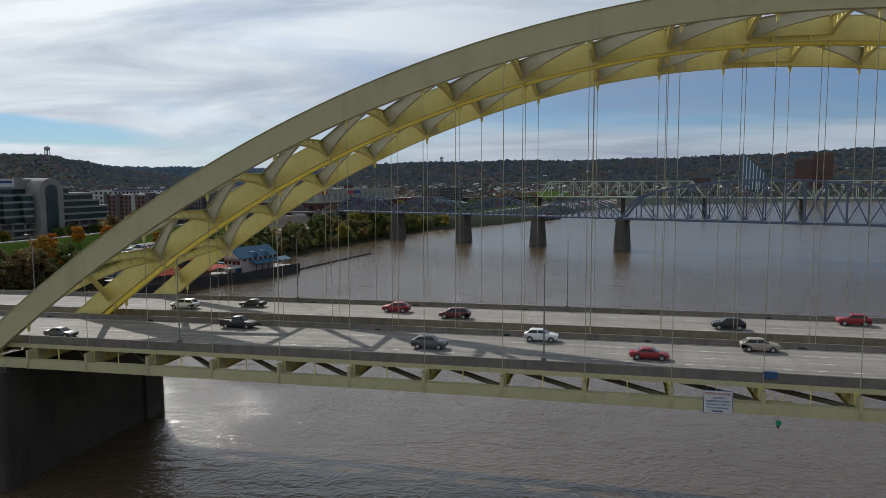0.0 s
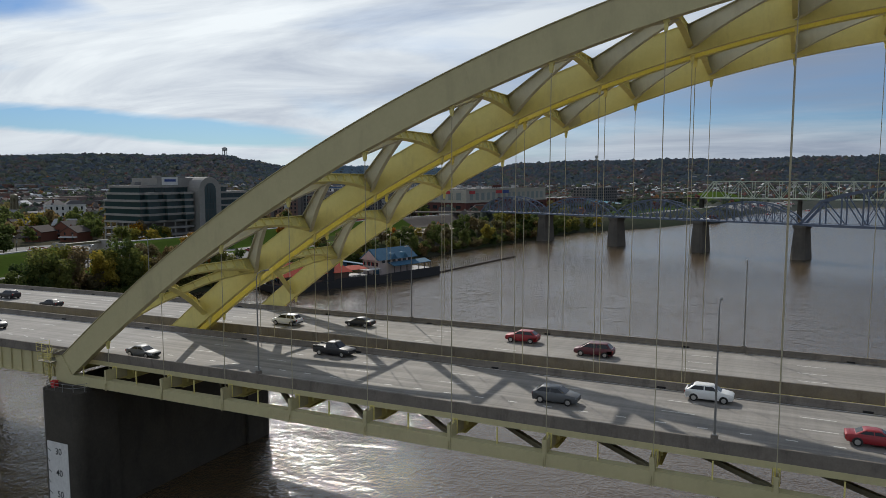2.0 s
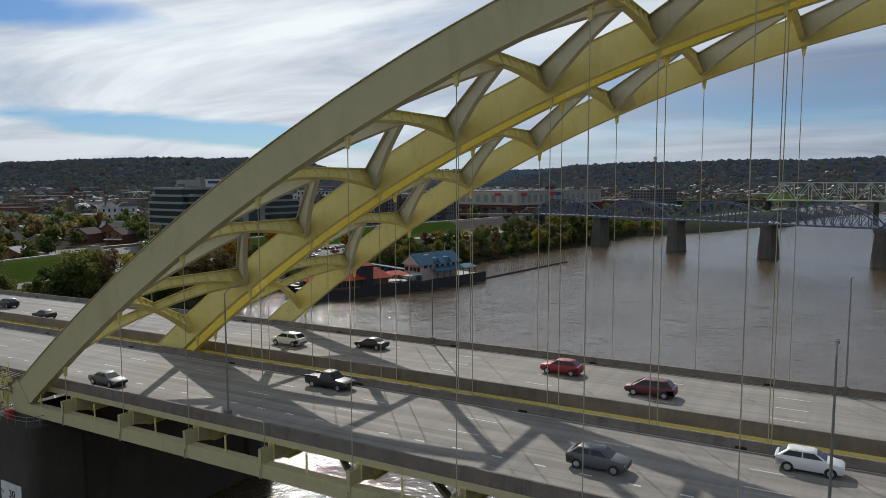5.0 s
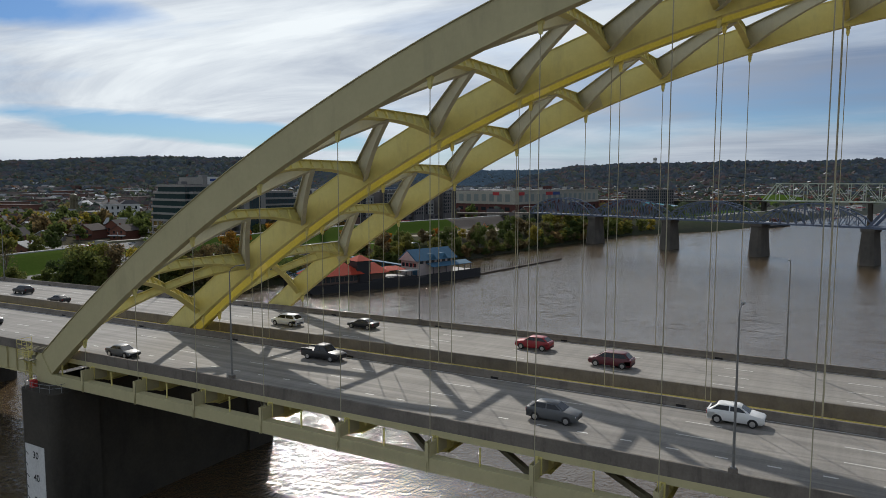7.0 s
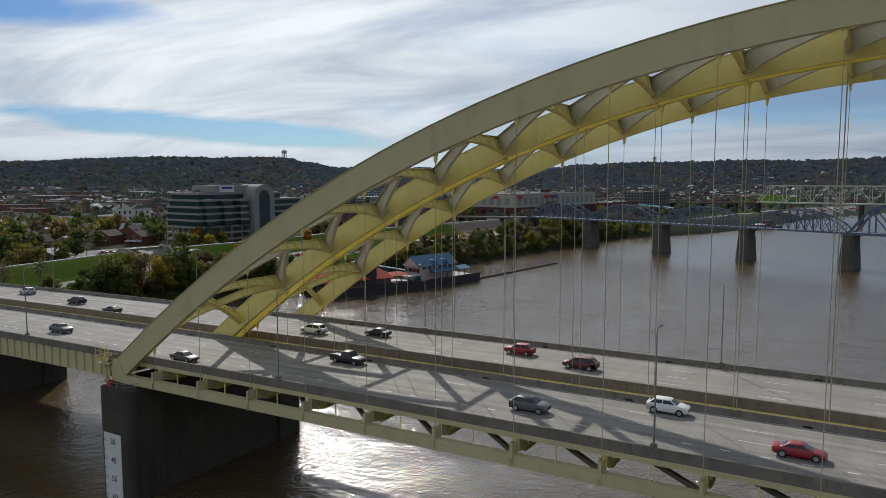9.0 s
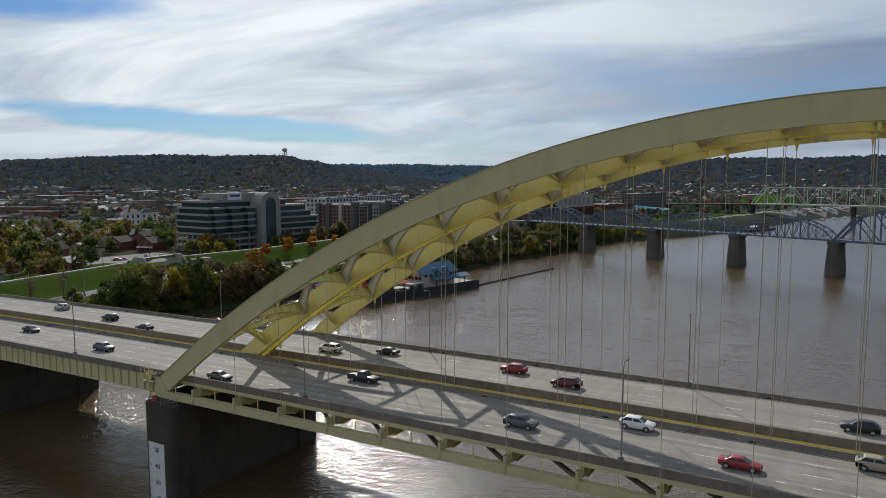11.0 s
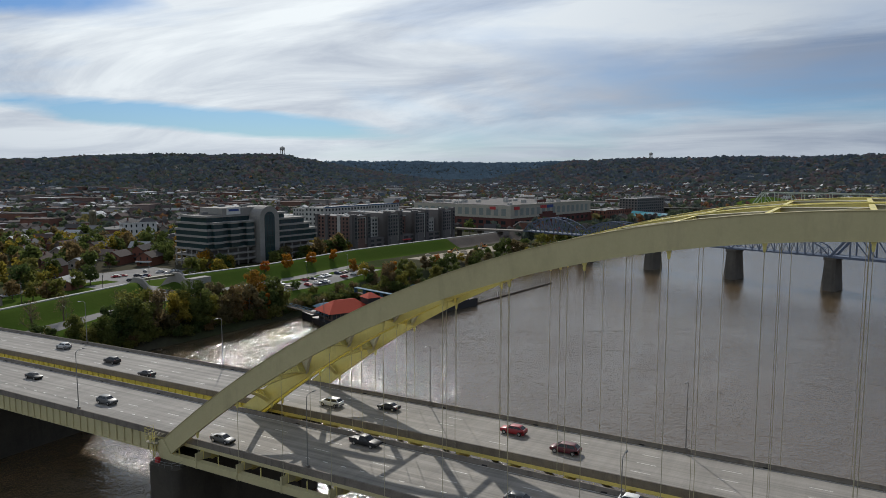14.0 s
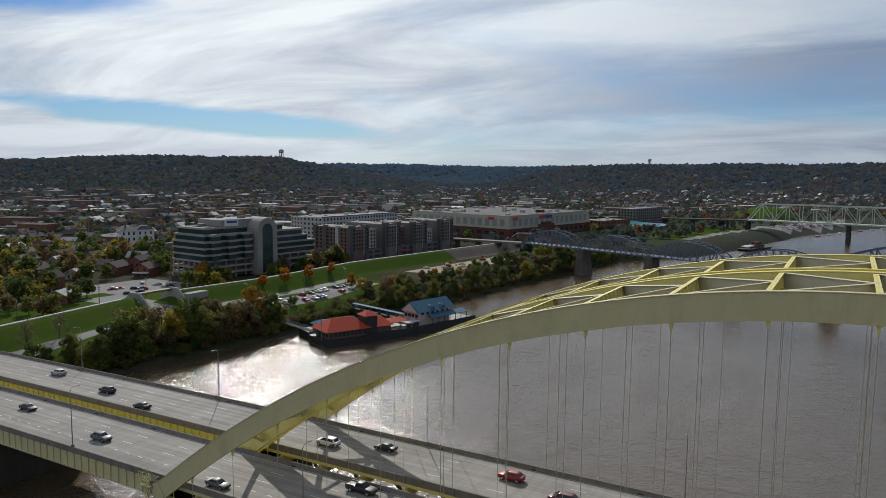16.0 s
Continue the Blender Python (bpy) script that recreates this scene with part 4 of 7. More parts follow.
def foliage(name, a, b, c):
    """Leaves of one tree: hue by object, then by leaf."""
    k = Mat(name)
    col = k.ramp(k.random(), (0.0, a), (0.5, b), (1.0, c))
    col = k.mix("MULTIPLY", 0.7, col, k.ramp(k.island(), (0.0, (0.6, 0.65, 0.6)), (1.0, (1.4, 1.3, 1.2))))
    k.done(col, 0.8, 0, 0.15)
    translucent(k, col, 0.55)
    return k.m


LEAF_GREEN = foliage("green_leaves", (0.070, 0.105, 0.035), (0.115, 0.140, 0.040), (0.18, 0.175, 0.048))
LEAF_AUTUMN = foliage("autumn_leaves", (0.38, 0.20, 0.022), (0.36, 0.115, 0.018), (0.25, 0.15, 0.028))
LEAF_YELLOW = foliage("yellow_leaves", (0.33, 0.26, 0.045), (0.25, 0.215, 0.042), (0.18, 0.18, 0.042))
LEAF_DRY = foliage("dry_leaves", (0.17, 0.13, 0.07), (0.14, 0.125, 0.062), (0.20, 0.135, 0.062))


def tree_meshes(seed, height, spread_r, leaves, leaf, bare=False):
    rnd = random.Random(seed)
    tr = M()
    tr.tube([(0, 0, -0.4), (rnd.uniform(-.2, .2), rnd.uniform(-.2, .2), height * 0.3), (rnd.uniform(-.5, .5), rnd.uniform(-.5, .5), height * 0.62), (rnd.uniform(-.6, .6), rnd.uniform(-.6, .6), height * 0.86)], [height * 0.026, height * 0.02, height * 0.012, height * 0.004], 7)
    ends = []
    for i in range(12 if not bare else 22):
        z0 = height * rnd.uniform(0.12, 0.7)
        a = rnd.uniform(0, 6.283)
        ln = spread_r * rnd.uniform(0.55, 0.95) * (1 - 0.35 * z0 / height)
        e = Vector((math.cos(a) * ln, math.sin(a) * ln, z0 + ln * rnd.uniform(0.35, 0.9)))
        mid = Vector((e.x * 0.5, e.y * 0.5, z0 + (e.z - z0) * 0.35))
        tr.tube([(0, 0, z0), mid, e], [height * 0.009, height * 0.006, height * 0.002], 5)
        ends.append(e)
        if bare:
            for q in range(4):
                e2 = e + Vector((rnd.uniform(-1, 1), rnd.uniform(-1, 1), rnd.uniform(0.2, 1.3))) * spread_r * 0.3
                tr.tube([mid.lerp(e, rnd.uniform(0.2, 0.9)), e2], [height * 0.004, height * 0.0012], 4)
    lobes = [(e, spread_r * rnd.uniform(0.28, 0.46)) for e in ends]
    for i in range(12):
        a, rr = rnd.uniform(0, 6.283), spread_r * math.sqrt(rnd.random()) * 0.62
        z = height * rnd.uniform(0.22, 0.93)
        rr *= 1.15 - 0.75 * max(0, z / height - 0.45)
        lobes.append((Vector((math.cos(a) * rr, math.sin(a) * rr, z)), spread_r * rnd.uniform(0.25, 0.45)))
    cr = M()
    for i in range(leaves):
        c, r = rnd.choice(lobes)
        d = Vector((rnd.gauss(0, 1), rnd.gauss(0, 1), rnd.gauss(0, 0.85))).normalized() * r * rnd.uniform(0.55, 1.08)
        p = c + d
        if p.z < height * 0.05:
            continue
        n = (d.normalized() + Vector((rnd.uniform(-.9, .9), rnd.uniform(-.9, .9), rnd.uniform(-.5, .9)))).normalized()
        u = n.orthogonal().normalized()
        v = n.cross(u)
        s = leaf * rnd.uniform(0.55, 1.25)
        cr.quad(p - u * s * 0.5 - v * s * 0.2, p + u * s * 0.15 - v * s * 0.5, p + u * s * 0.5 + v * s * 0.25, p - u * s * 0.2 + v * s * 0.5)
    return tr.mesh("trunk", BARK), cr


TREES = []
for i, (hh, rr, nl, lf) in enumerate(((14, 5.2, 2600, 0.75), (12, 4.2, 2200, 0.7), (16, 5.6, 2900, 0.8), (9, 3.6, 1700, 0.62))):
    t, c = tree_meshes(11 + i, hh, rr, nl, lf)
    TREES.append((t, {"green": c.mesh("crown", LEAF_GREEN), "autumn": c.mesh("crown", LEAF_AUTUMN), "yellow": c.mesh("crown", LEAF_YELLOW), "dry": c.mesh("crown", LEAF_DRY)}))
bt, bc = tree_meshes(77, 11, 4.2, 260, 0.4, True)
TREES.append((bt, {"dry": bc.mesh("crown", LEAF_DRY)}))
bush_t, bush_c = tree_meshes(31, 4.2, 3.2, 900, 0.55)
TREES.append((bush_t, {"green": bush_c.mesh("crown", LEAF_GREEN), "dry": bush_c.mesh("crown", LEAF_DRY), "autumn": bush_c.mesh("crown", LEAF_AUTUMN)}))
LIGHT = len(TREES)
CROWNS = []
for i, (hh, rr, nl, lf) in enumerate(((13, 5.0, 620, 1.35), (11, 4.4, 520, 1.25), (15, 5.6, 700, 1.45))):
    t, c = tree_meshes(51 + i, hh, rr, nl, lf)
    CROWNS.append(c)
    TREES.append((t, {"green": c.mesh("crown", LEAF_GREEN), "autumn": c.mesh("crown", LEAF_AUTUMN), "yellow": c.mesh("crown", LEAF_YELLOW), "dry": c.mesh("crown", LEAF_DRY)}))
STAND_CROWNS = [tree_meshes(91 + i, hh, rr, 340, 1.85)[1] for i, (hh, rr) in enumerate(((13, 5.2), (11, 4.6), (15, 5.8), (12, 5.6)))]
HUE = {"green": "leafy green", "autumn": "orange autumn", "yellow": "yellow autumn", "dry": "brown thinning autumn"}
rnd = random.Random(5)


def tree(x, y, which, hue, scale, group, where):
    name = "bush" if which == 5 else "tree"
    root = thing(name, f"{HUE[hue]} {name} {where}", name, group, at=pose(x, y, ground_z(x, y), 0, 0, rnd.uniform(0, 360)) @ Matrix.Diagonal((scale, scale, scale * rnd.uniform(0.92, 1.1), 1)))
    part("trunk", TREES[which][0], None, root)
    part("crown", TREES[which][1][hue], None, root)


# wooded bank beside the bridge: a row that follows the waterline
y = 128.0
while y < 252:
    for dd in (5, 13):
        if rnd.random() < (0.85 if dd == 5 else 0.7):
            hue = rnd.choice(("green", "green", "dry", "yellow" if y > 165 else "green", "yellow" if 185 < y < 235 else "green", "autumn" if y > 222 else "dry"))
            yy = y + rnd.uniform(-2, 2)
            tree(shore(yy) - dd - rnd.uniform(-1.5, 1.5), yy, rnd.choice((0, 1, 2, 0, 2)), hue, rnd.uniform(0.7, 1.05) * (0.72 if y < 160 else 1.0), "bank trees", "on the steep river bank")
    y += 7.2
for yy, dd, which, hue, sc in ((196, 7, 2, "yellow", 0.95), (203, 10, 0, "yellow", 1.05), (210, 6, 2, "yellow", 0.9), (186, 9, 2, "dry", 1.1), (226, 7, 1, "autumn", 0.9), (233, 10, 3, "autumn", 1.05), (240, 6, 1, "autumn", 0.8), (175, 8, 2, "green", 1.1)):
    tree(shore(yy) - dd, yy, which, hue, sc, "bank trees", "standing tall on the river bank")
# trees along the bank beyond the floating restaurants
y = 318.0
while y < 640:
    for dd in (4, 11, 20):
        if rnd.random() < 0.72:
            hue = rnd.choice(("green", "green", "dry", "yellow", "green", "autumn" if 330 < y < 400 else "green"))
            yy = y + rnd.uniform(-3, 3)
            tree(shore(yy) - dd - rnd.uniform(-2, 2), yy, rnd.choice((0, 1, 2, 3, 3)) if y < 470 else LIGHT + rnd.choice((0, 1)), hue, rnd.uniform(0.62, 0.95), "bank trees", "on the river bank beyond the landing")
    y += 8.5
y = 120.0
while y < 330:
    tree(shore(y) - rnd.uniform(1.5, 5), y, 5, rnd.choice(("green", "dry", "green", "green")), rnd.uniform(0.7, 1.25), "bank shrubs", "low on the river bank")
    if rnd.random() < 0.6:
        tree(shore(y) - rnd.uniform(8, 22), y, 5, rnd.choice(("green", "dry", "green")), rnd.uniform(0.6, 1.1), "bank shrubs", "on the river bank")
    y += 3.6
y = 330.0
while y < 620:
    tree(shore(y) - rnd.uniform(0.5, 3.5), y, 5, rnd.choice(("green", "green", "dry")), rnd.uniform(0.8, 1.3), "bank shrubs", "at the waterline beyond the landing")
    y += 5.0
for bx, by in ((-246, 150), (-252, 166), (-242, 184), (-238, 202), (-258, 138)):
    tree(bx, by, 4, "dry", 1.0, "bare trees", "beside the riverside road")
for i, yy in enumerate((287, 303, 325, 346, 330)):
    tree(levee(yy) + (7 if i < 4 else 34), yy, 3, "autumn", rnd.uniform(0.72, 0.92), "car park trees", "beside the riverside car park")


for i, (yy, hue) in enumerate(((334, "green"), (340, "green"), (347, "dry"), (354, "green"), (361, "green"), (368, "green"), (375, "dry"), (383, "autumn"), (390, "green"), (398, "green"), (366, "yellow"), (404, "autumn"), (330, "green"))):
    tree(levee(yy) - 27 - (i % 3) * 3, yy, LIGHT + i % 2, hue, rnd.uniform(0.55, 0.8), "office trees", "in front of the office block")


# ---------------------------------------------------------------- blue truss footbridge downstream and the grey-green one behind
BLUE = mottled("blue_bridge_paint", (0.105, 0.132, 0.185), (0.135, 0.16, 0.21), 0.08, 0.6, grain=1.5, dirt=((0.10, 0.10, 0.15), 0.4))
SAGE = mottled("grey_green_bridge_paint", (0.42, 0.46, 0.37), (0.48, 0.51, 0.42), 0.05, 0.6, grain=1.0)
STONE = mottled("old_pier_stone", (0.14, 0.125, 0.105), (0.09, 0.082, 0.072), 0.15, 0.95, bump=0.3, grain=1.2, dirt=((0.06, 0.055, 0.05), 0.6))


def truss_bridge(p0, step, spans, deck_z, half, paint_, label, group):
    """spans: list of (length in steps, height at the middle, panels, curved?)."""
    root = thing("truss_bridge", label, "bridge", group)
    d = Vector((step[0], step[1], 0))
    L = d.length
    u = d.normalized()
    n = Vector((-u.y, u.x, 0))
    p = Vector((p0[0], p0[1], deck_z))
    for count, hgt, panels, curved in spans:
        ln = L * count
        swell = 0.62 if hgt < 16 else 0.36
        for s in (-1, 1):
            o = n * (half * s)
            tops, bots = [], []
            for i in range(panels + 1):
                f = i / panels
                x = p + u * (ln * f) + o
                bots.append(x)
                e = math.sin(math.pi * min(max(f, 0), 1))
                h = hgt * ((e ** swell) if curved else (0.0 if i in (0, panels) else 1.0))
                tops.append(x + Vector((0, 0, h)))
            w = 0.6 if hgt < 16 else (1.15 if curved else 1.1)
            for i in range(panels):
                part("bottom_chord", M().beam(bots[i], bots[i + 1], w, w * 1.2), paint_, root)
                if not (not curved and i in (0, panels - 1)):
                    part("top_chord", M().beam(tops[i], tops[i + 1], w, w * 1.1), paint_, root)
                else:
                    a, b = (bots[0], tops[1]) if i == 0 else (tops[panels - 1], bots[panels])
                    part("end_post", M().beam(a, b, w, w), paint_, root)
                if i:
                    part("vertical", M().beam(bots[i], tops[i], w * 0.6, w * 0.6, (u.x, u.y, 0)), paint_, root)
                if 0 < i < panels - 1:
                    a, b = (tops[i], bots[i + 1]) if i % 2 else (bots[i], tops[i + 1])
                    if curved:
                        a, b = (tops[i], bots[i + 1]) if i < panels / 2 else (bots[i], tops[i + 1])
                    part("diagonal", M().beam(a, b, w * 0.5, w * 0.5, (n.x, n.y, 0)), paint_, root)
                    if curved and abs(i + 0.5 - panels / 2) < panels * 0.34:
                        a, b = (bots[i], tops[i + 1]) if i < panels / 2 else (tops[i], bots[i + 1])
                        part("counter_brace", M().beam(a, b, w * 0.3, w * 0.3, (n.x, n.y, 0)), paint_, root)
        for i in range(1, panels):
            f = i / panels
            e = math.sin(math.pi * f)
            h = hgt * ((e ** swell) if curved else 1.0)
            c = p + u * (ln * f) + Vector((0, 0, h))
            part("top_brace", M().beam(c - n * half, c + n * half, 0.35, 0.35), paint_, root)
        part("deck", M().beam(p + Vector((0, 0, 0.1)), p + u * ln + Vector((0, 0, 0.1)), half * 2 - 0.6, 0.9), paint_, root)
        p = p + u * ln
    return root


def stone_pier(c, u, along, across, top, name="bridge_pier"):
    root = thing(name, "weathered dark stone bridge pier standing in the river", "bridge pier", "old bridge piers")
    u = Vector((u[0], u[1], 0)).normalized()
    n = Vector((-u.y, u.x, 0))
    ring = lambda z, g: [tuple(Vector((c[0], c[1], z)) + u * (a * (along / 2 + g)) + n * (b * (across / 2 + g))) for a, b in ((-1, -0.8), (-0.6, -1), (0.6, -1), (1, -0.8), (1, 0.8), (0.6, 1), (-0.6, 1), (-1, 0.8))]
    part("shaft", M().sweep([ring(-3.5, 1.3), ring(top - 2.0, 0.0)]), STONE, root)
    part("cap", M().sweep([ring(top - 2.0, 0.5), ring(top - 1.2, 0.6), ring(top - 0.2, 0.5)]), STONE, root)
    return root


BP0, BSTEP = (-217.0, 540.0), (55.4, -18.5)
truss_bridge(BP0, BSTEP, [(1, 12.0, 13, True), (1, 12.0, 13, True), (1, 12.0, 13, True), (1, 12.0, 13, True), (3.0, 24.0, 17, True), (1.2, 11.5, 10, True)], 18.6, 5.0, BLUE, "blue painted steel truss footbridge with arched top chords", "old river bridges")
for i, f in enumerate((1, 2, 3, 4, 7.0, 8.2)):
    stone_pier((BP0[0] + BSTEP[0] * f, BP0[1] + BSTEP[1] * f), BSTEP, 5.8, 11.8, 18.4)
app = thing("approach_span", "blue steel girder approach leading to the footbridge", "bridge")
ua = Vector((BSTEP[0], BSTEP[1], 0)).normalized()
pa = Vector((BP0[0], BP0[1], 18.1))
part("girder", M().beam(pa, pa - ua * 90 + Vector((0, 0, -3)), 9.0, 1.4), CONCRETE, app)
for i in range(5):
    q = pa - ua * (4 + 26 * i)
    part("column", M().box(q.x - 1, q.x + 1, q.y - 3, q.y + 3, 2, 17.2 - 0.6 * i), STONE, app)

TP0, TSTEP = (-98.0, 955.0), (62.0, -10.0)
truss_bridge(TP0, TSTEP, [(3.3, 20.0, 14, False), (3.3, 20.0, 14, False)], 21.0, 8.0, SAGE, "pale grey-green steel through-truss road bridge", "old river bridges")
for f in (0.0, 1.75, 3.3, 5.0, 6.6):
    tp = thing("bridge_pier", "pale concrete twin-column pier under the road bridge", "bridge pier", "far bridge piers")
    cx, cy = TP0[0] + TSTEP[0] * f, TP0[1] + TSTEP[1] * f
    for s in (-1, 1):
        part("column", M().tube([(cx + s * 0.6, cy + s * 5, -3), (cx + s * 0.6, cy + s * 5, 19)], [2.4, 2.0], 10), PIER, tp)
    part("cap", M().box(cx - 2.2, cx + 2.2, cy - 8, cy + 8, 18.4, 20.2), PIER, tp)
tv = thing("viaduct", "grey concrete road viaduct leading to the truss bridge", "viaduct")
va = Vector((TP0[0], TP0[1], 20.2))
vb = Vector((TP0[0] - 330, TP0[1] - 10, 15.0))
part("deck", M().beam(va, vb, 15.0, 1.6), PIER, tv)
for i in range(8):
    q = va.lerp(vb, (i + 0.6) / 8.2)
    part("column", M().box(q.x - 0.9, q.x + 0.9, q.y - 5, q.y + 5, 2, q.z - 0.8), PIER, tv)

# ---------------------------------------------------------------- buildings
GLASS = plain("window_glass_dark", (0.025, 0.032, 0.036), 0.12)
TEAL_GLASS = plain("teal_glass", (0.022, 0.046, 0.050), 0.1)
PANEL_STONE = mottled("grey_precast_panels", (0.31, 0.295, 0.27), (0.26, 0.245, 0.225), 0.06, 0.85, grain=1.0, dirt=((0.16, 0.15, 0.14), 0.35))
BRICK_RED = mottled("red_brick", (0.20, 0.085, 0.06), (0.15, 0.07, 0.055), 0.1, 0.9, grain=2.0)
BRICK_BROWN = mottled("brown_brick", (0.115, 0.078, 0.064), (0.145, 0.10, 0.08), 0.1, 0.9, grain=2.0)
BRICK_GREY = mottled("grey_brick", (0.175, 0.16, 0.152), (0.14, 0.128, 0.122), 0.1, 0.9, grain=2.0)
BRICK_PLUM = mottled("plum_brick", (0.15, 0.092, 0.08), (0.185, 0.115, 0.098), 0.1, 0.9, grain=2.0)
BRICK_DARK = mottled("charcoal_brick", (0.105, 0.098, 0.096), (0.13, 0.12, 0.118), 0.1, 0.9, grain=2.0)
MALL_BRICK = mottled("dark_red_brick", (0.135, 0.052, 0.042), (0.10, 0.045, 0.04), 0.08, 0.9, grain=2.0)
SIGN_RED = plain("red_sign", (0.45, 0.03, 0.03), 0.5)
CREAM = mottled("cream_render", (0.43, 0.40, 0.33), (0.37, 0.345, 0.285), 0.04, 0.85, grain=0.8)
PALE = mottled("pale_render", (0.46, 0.45, 0.42), (0.38, 0.375, 0.35), 0.06, 0.85, grain=1.0)
ROOF_FLAT = mottled("flat_roof_membrane", (0.27, 0.265, 0.255), (0.17, 0.165, 0.16), 0.05, 0.9, grain=0.8)
ROOF_GREY = mottled("grey_shingles", (0.085, 0.082, 0.082), (0.13, 0.12, 0.115), 0.3, 0.9, grain=2.5)
ROOF_BROWN = mottled("brown_shingles", (0.13, 0.085, 0.065), (0.10, 0.07, 0.055), 0.3, 0.9, grain=2.5)


def frame_of(a, b):
    """A pose at a whose x axis runs towards b on the ground; local y points to the left of that."""
    ang = math.degrees(math.atan2(b[1] - a[1], b[0] - a[0]))
    return pose(a[0], a[1], 0, 0, 0, ang), math.hypot(b[0] - a[0], b[1] - a[1])


def office():
    # facade from the near corner along the flood bank; local y runs inland
    m, ln = frame_of((-317.1, 296.0), (-309, 386))
    root = thing("office_building", "grey banded office block with a tall arched glass atrium", "office building", at=m)
    z0, n, fh, dp = 9.4, 8, 3.85, 32.0
    for i in range(n):
        z = z0 + fh * i
        inset = 0.0 if i < 6 else (2.0 if i == 6 else 5.0)
        x0, x1 = -0.0 + inset * 0.7, ln - inset * 1.6 - (6 if i > 4 else 0) - (10 if i == 7 else 0)
        band = M()
        band.box(x0, x1, inset, dp, z + 2.7, z + fh)
        part("spandrel_band", band, PANEL_STONE, root)
        if i < 3:
            g = M().box(x0 + 5, x1 - 5, inset + 4.5, dp - 4, z, z + 2.45)
            part("garage_core", g, BRICK_GREY, root)
            for k in range(13):
                xx = x0 + 0.5 + (x1 - x0 - 1.0) * k / 12
                part("column", M().box(xx - 0.35, xx + 0.35, inset + 0.2, inset + 0.9, z, z + 2.45), PANEL_STONE, root)
            for k in range(7):
                yy = inset + 0.5 + (dp - 1.0) * k / 6
                part("column", M().box(x0 + 0.2, x0 + 0.9, yy - 0.35, yy + 0.35, z, z + 2.45), PANEL_STONE, root)
        else:
            part("window_band", M().box(x0 + 0.7, x1 - 0.7, inset + 0.7, dp - 0.7, z, z + 2.7), TEAL_GLASS, root)
            for k in range(28):
                xx = x0 + 1.5 + (x1 - x0 - 3) * k / 27
                part("mullion", M().box(xx - 0.07, xx + 0.07, inset + 0.55, inset + 0.72, z, z + 2.45), TRIM, root)
    # stepped projecting bays
    for bx in (4, 16, 28):
        for i in range(3, 7):
            z = z0 + fh * i
            part("bay_band", M().box(bx, bx + 6.5, -2.2 + (i - 3) * 0.2, 2.2, z + 2.7, z + 3.95), PANEL_STONE, root)
            part("bay_window", M().box(bx + 0.4, bx + 6.1, -1.7 + (i - 3) * 0.2, 1.9, z + 0.02, z + 2.7), TEAL_GLASS, root)
    # atrium tower with an arched head
    tx = 36.0
    prof = [(tx, 0), (tx + 16, 0)] + [(tx + 8 + 8 * math.cos(math.pi * k / 14), 27.6 + 8 * math.sin(math.pi * k / 14)) for k in range(15)]
    part("atrium_tower", M().hexa([(x, -4.6, z0 + z) for x, z in prof], [(x, 14.0, z0 + z) for x, z in prof]), PANEL_STONE, root)
    pg = [(tx + 3.9, 1), (tx + 12.1, 1)] + [(tx + 8 + 4.1 * math.cos(math.pi * k / 12), 28.0 + 4.1 * math.sin(math.pi * k / 12)) for k in range(13)]
    part("atrium_glass", M().hexa([(x, -4.75, z0 + z) for x, z in pg], [(x, -4.5, z0 + z) for x, z in pg]), TEAL_GLASS, root)
    for k in range(9):
        part("glazing_bar", M().box(tx + 3.9, tx + 12.1, -4.82, -4.74, z0 + 3 + k * 3.4, z0 + 3.12 + k * 3.4), TRIM, root)
    for k in (1, 2, 3):
        part("glazing_bar", M().box(tx + 3.9 + 2.05 * k - 0.06, tx + 3.9 + 2.05 * k + 0.06, -4.82, -4.74, z0 + 1, z0 + 32), TRIM, root)
    zt = z0 + n * fh
    part("roof", M().box(8, 58, 7, 30, zt + 0.004, zt + 0.25), ROOF_GREY, root)
    part("penthouse", M().box(16, 56, 6, 28, zt, zt + 4.2), PANEL_STONE, root)
    sg = part("sign_panel", M().box(19, 29.5, 5.6, 5.96, zt + 0.2, zt + 4.6), WHITE, root)
    part("sign_bar", M().box(20.5, 28.2, 5.5, 5.59, zt + 2.1, zt + 3.5), INK_BLUE, sg)
    for hx, hy in ((36, 12), (48, 20), (27, 22), (9, 16), (60, 22)):
        part("roof_unit", M().box(hx, hx + 4, hy, hy + 3, zt - 0.1, zt + (5.6 if 16 < hx < 56 else 1.9)), ROOF_FLAT, root)
    return root


office()


def window_grid(root, x0, x1, y, z0, floors, fh, step, w, h, glass=GLASS, side=-1):
    for f in range(floors):
        z = z0 + fh * f + fh * 0.3
        k = int((x1 - x0) / step)
        for i in range(k):
            xx = x0 + (x1 - x0) * (i + 0.5) / k
            part("window", M().box(xx - w / 2, xx + w / 2, min(y, y + side * 0.08), max(y, y + side * 0.08), z, z + h), glass, root)


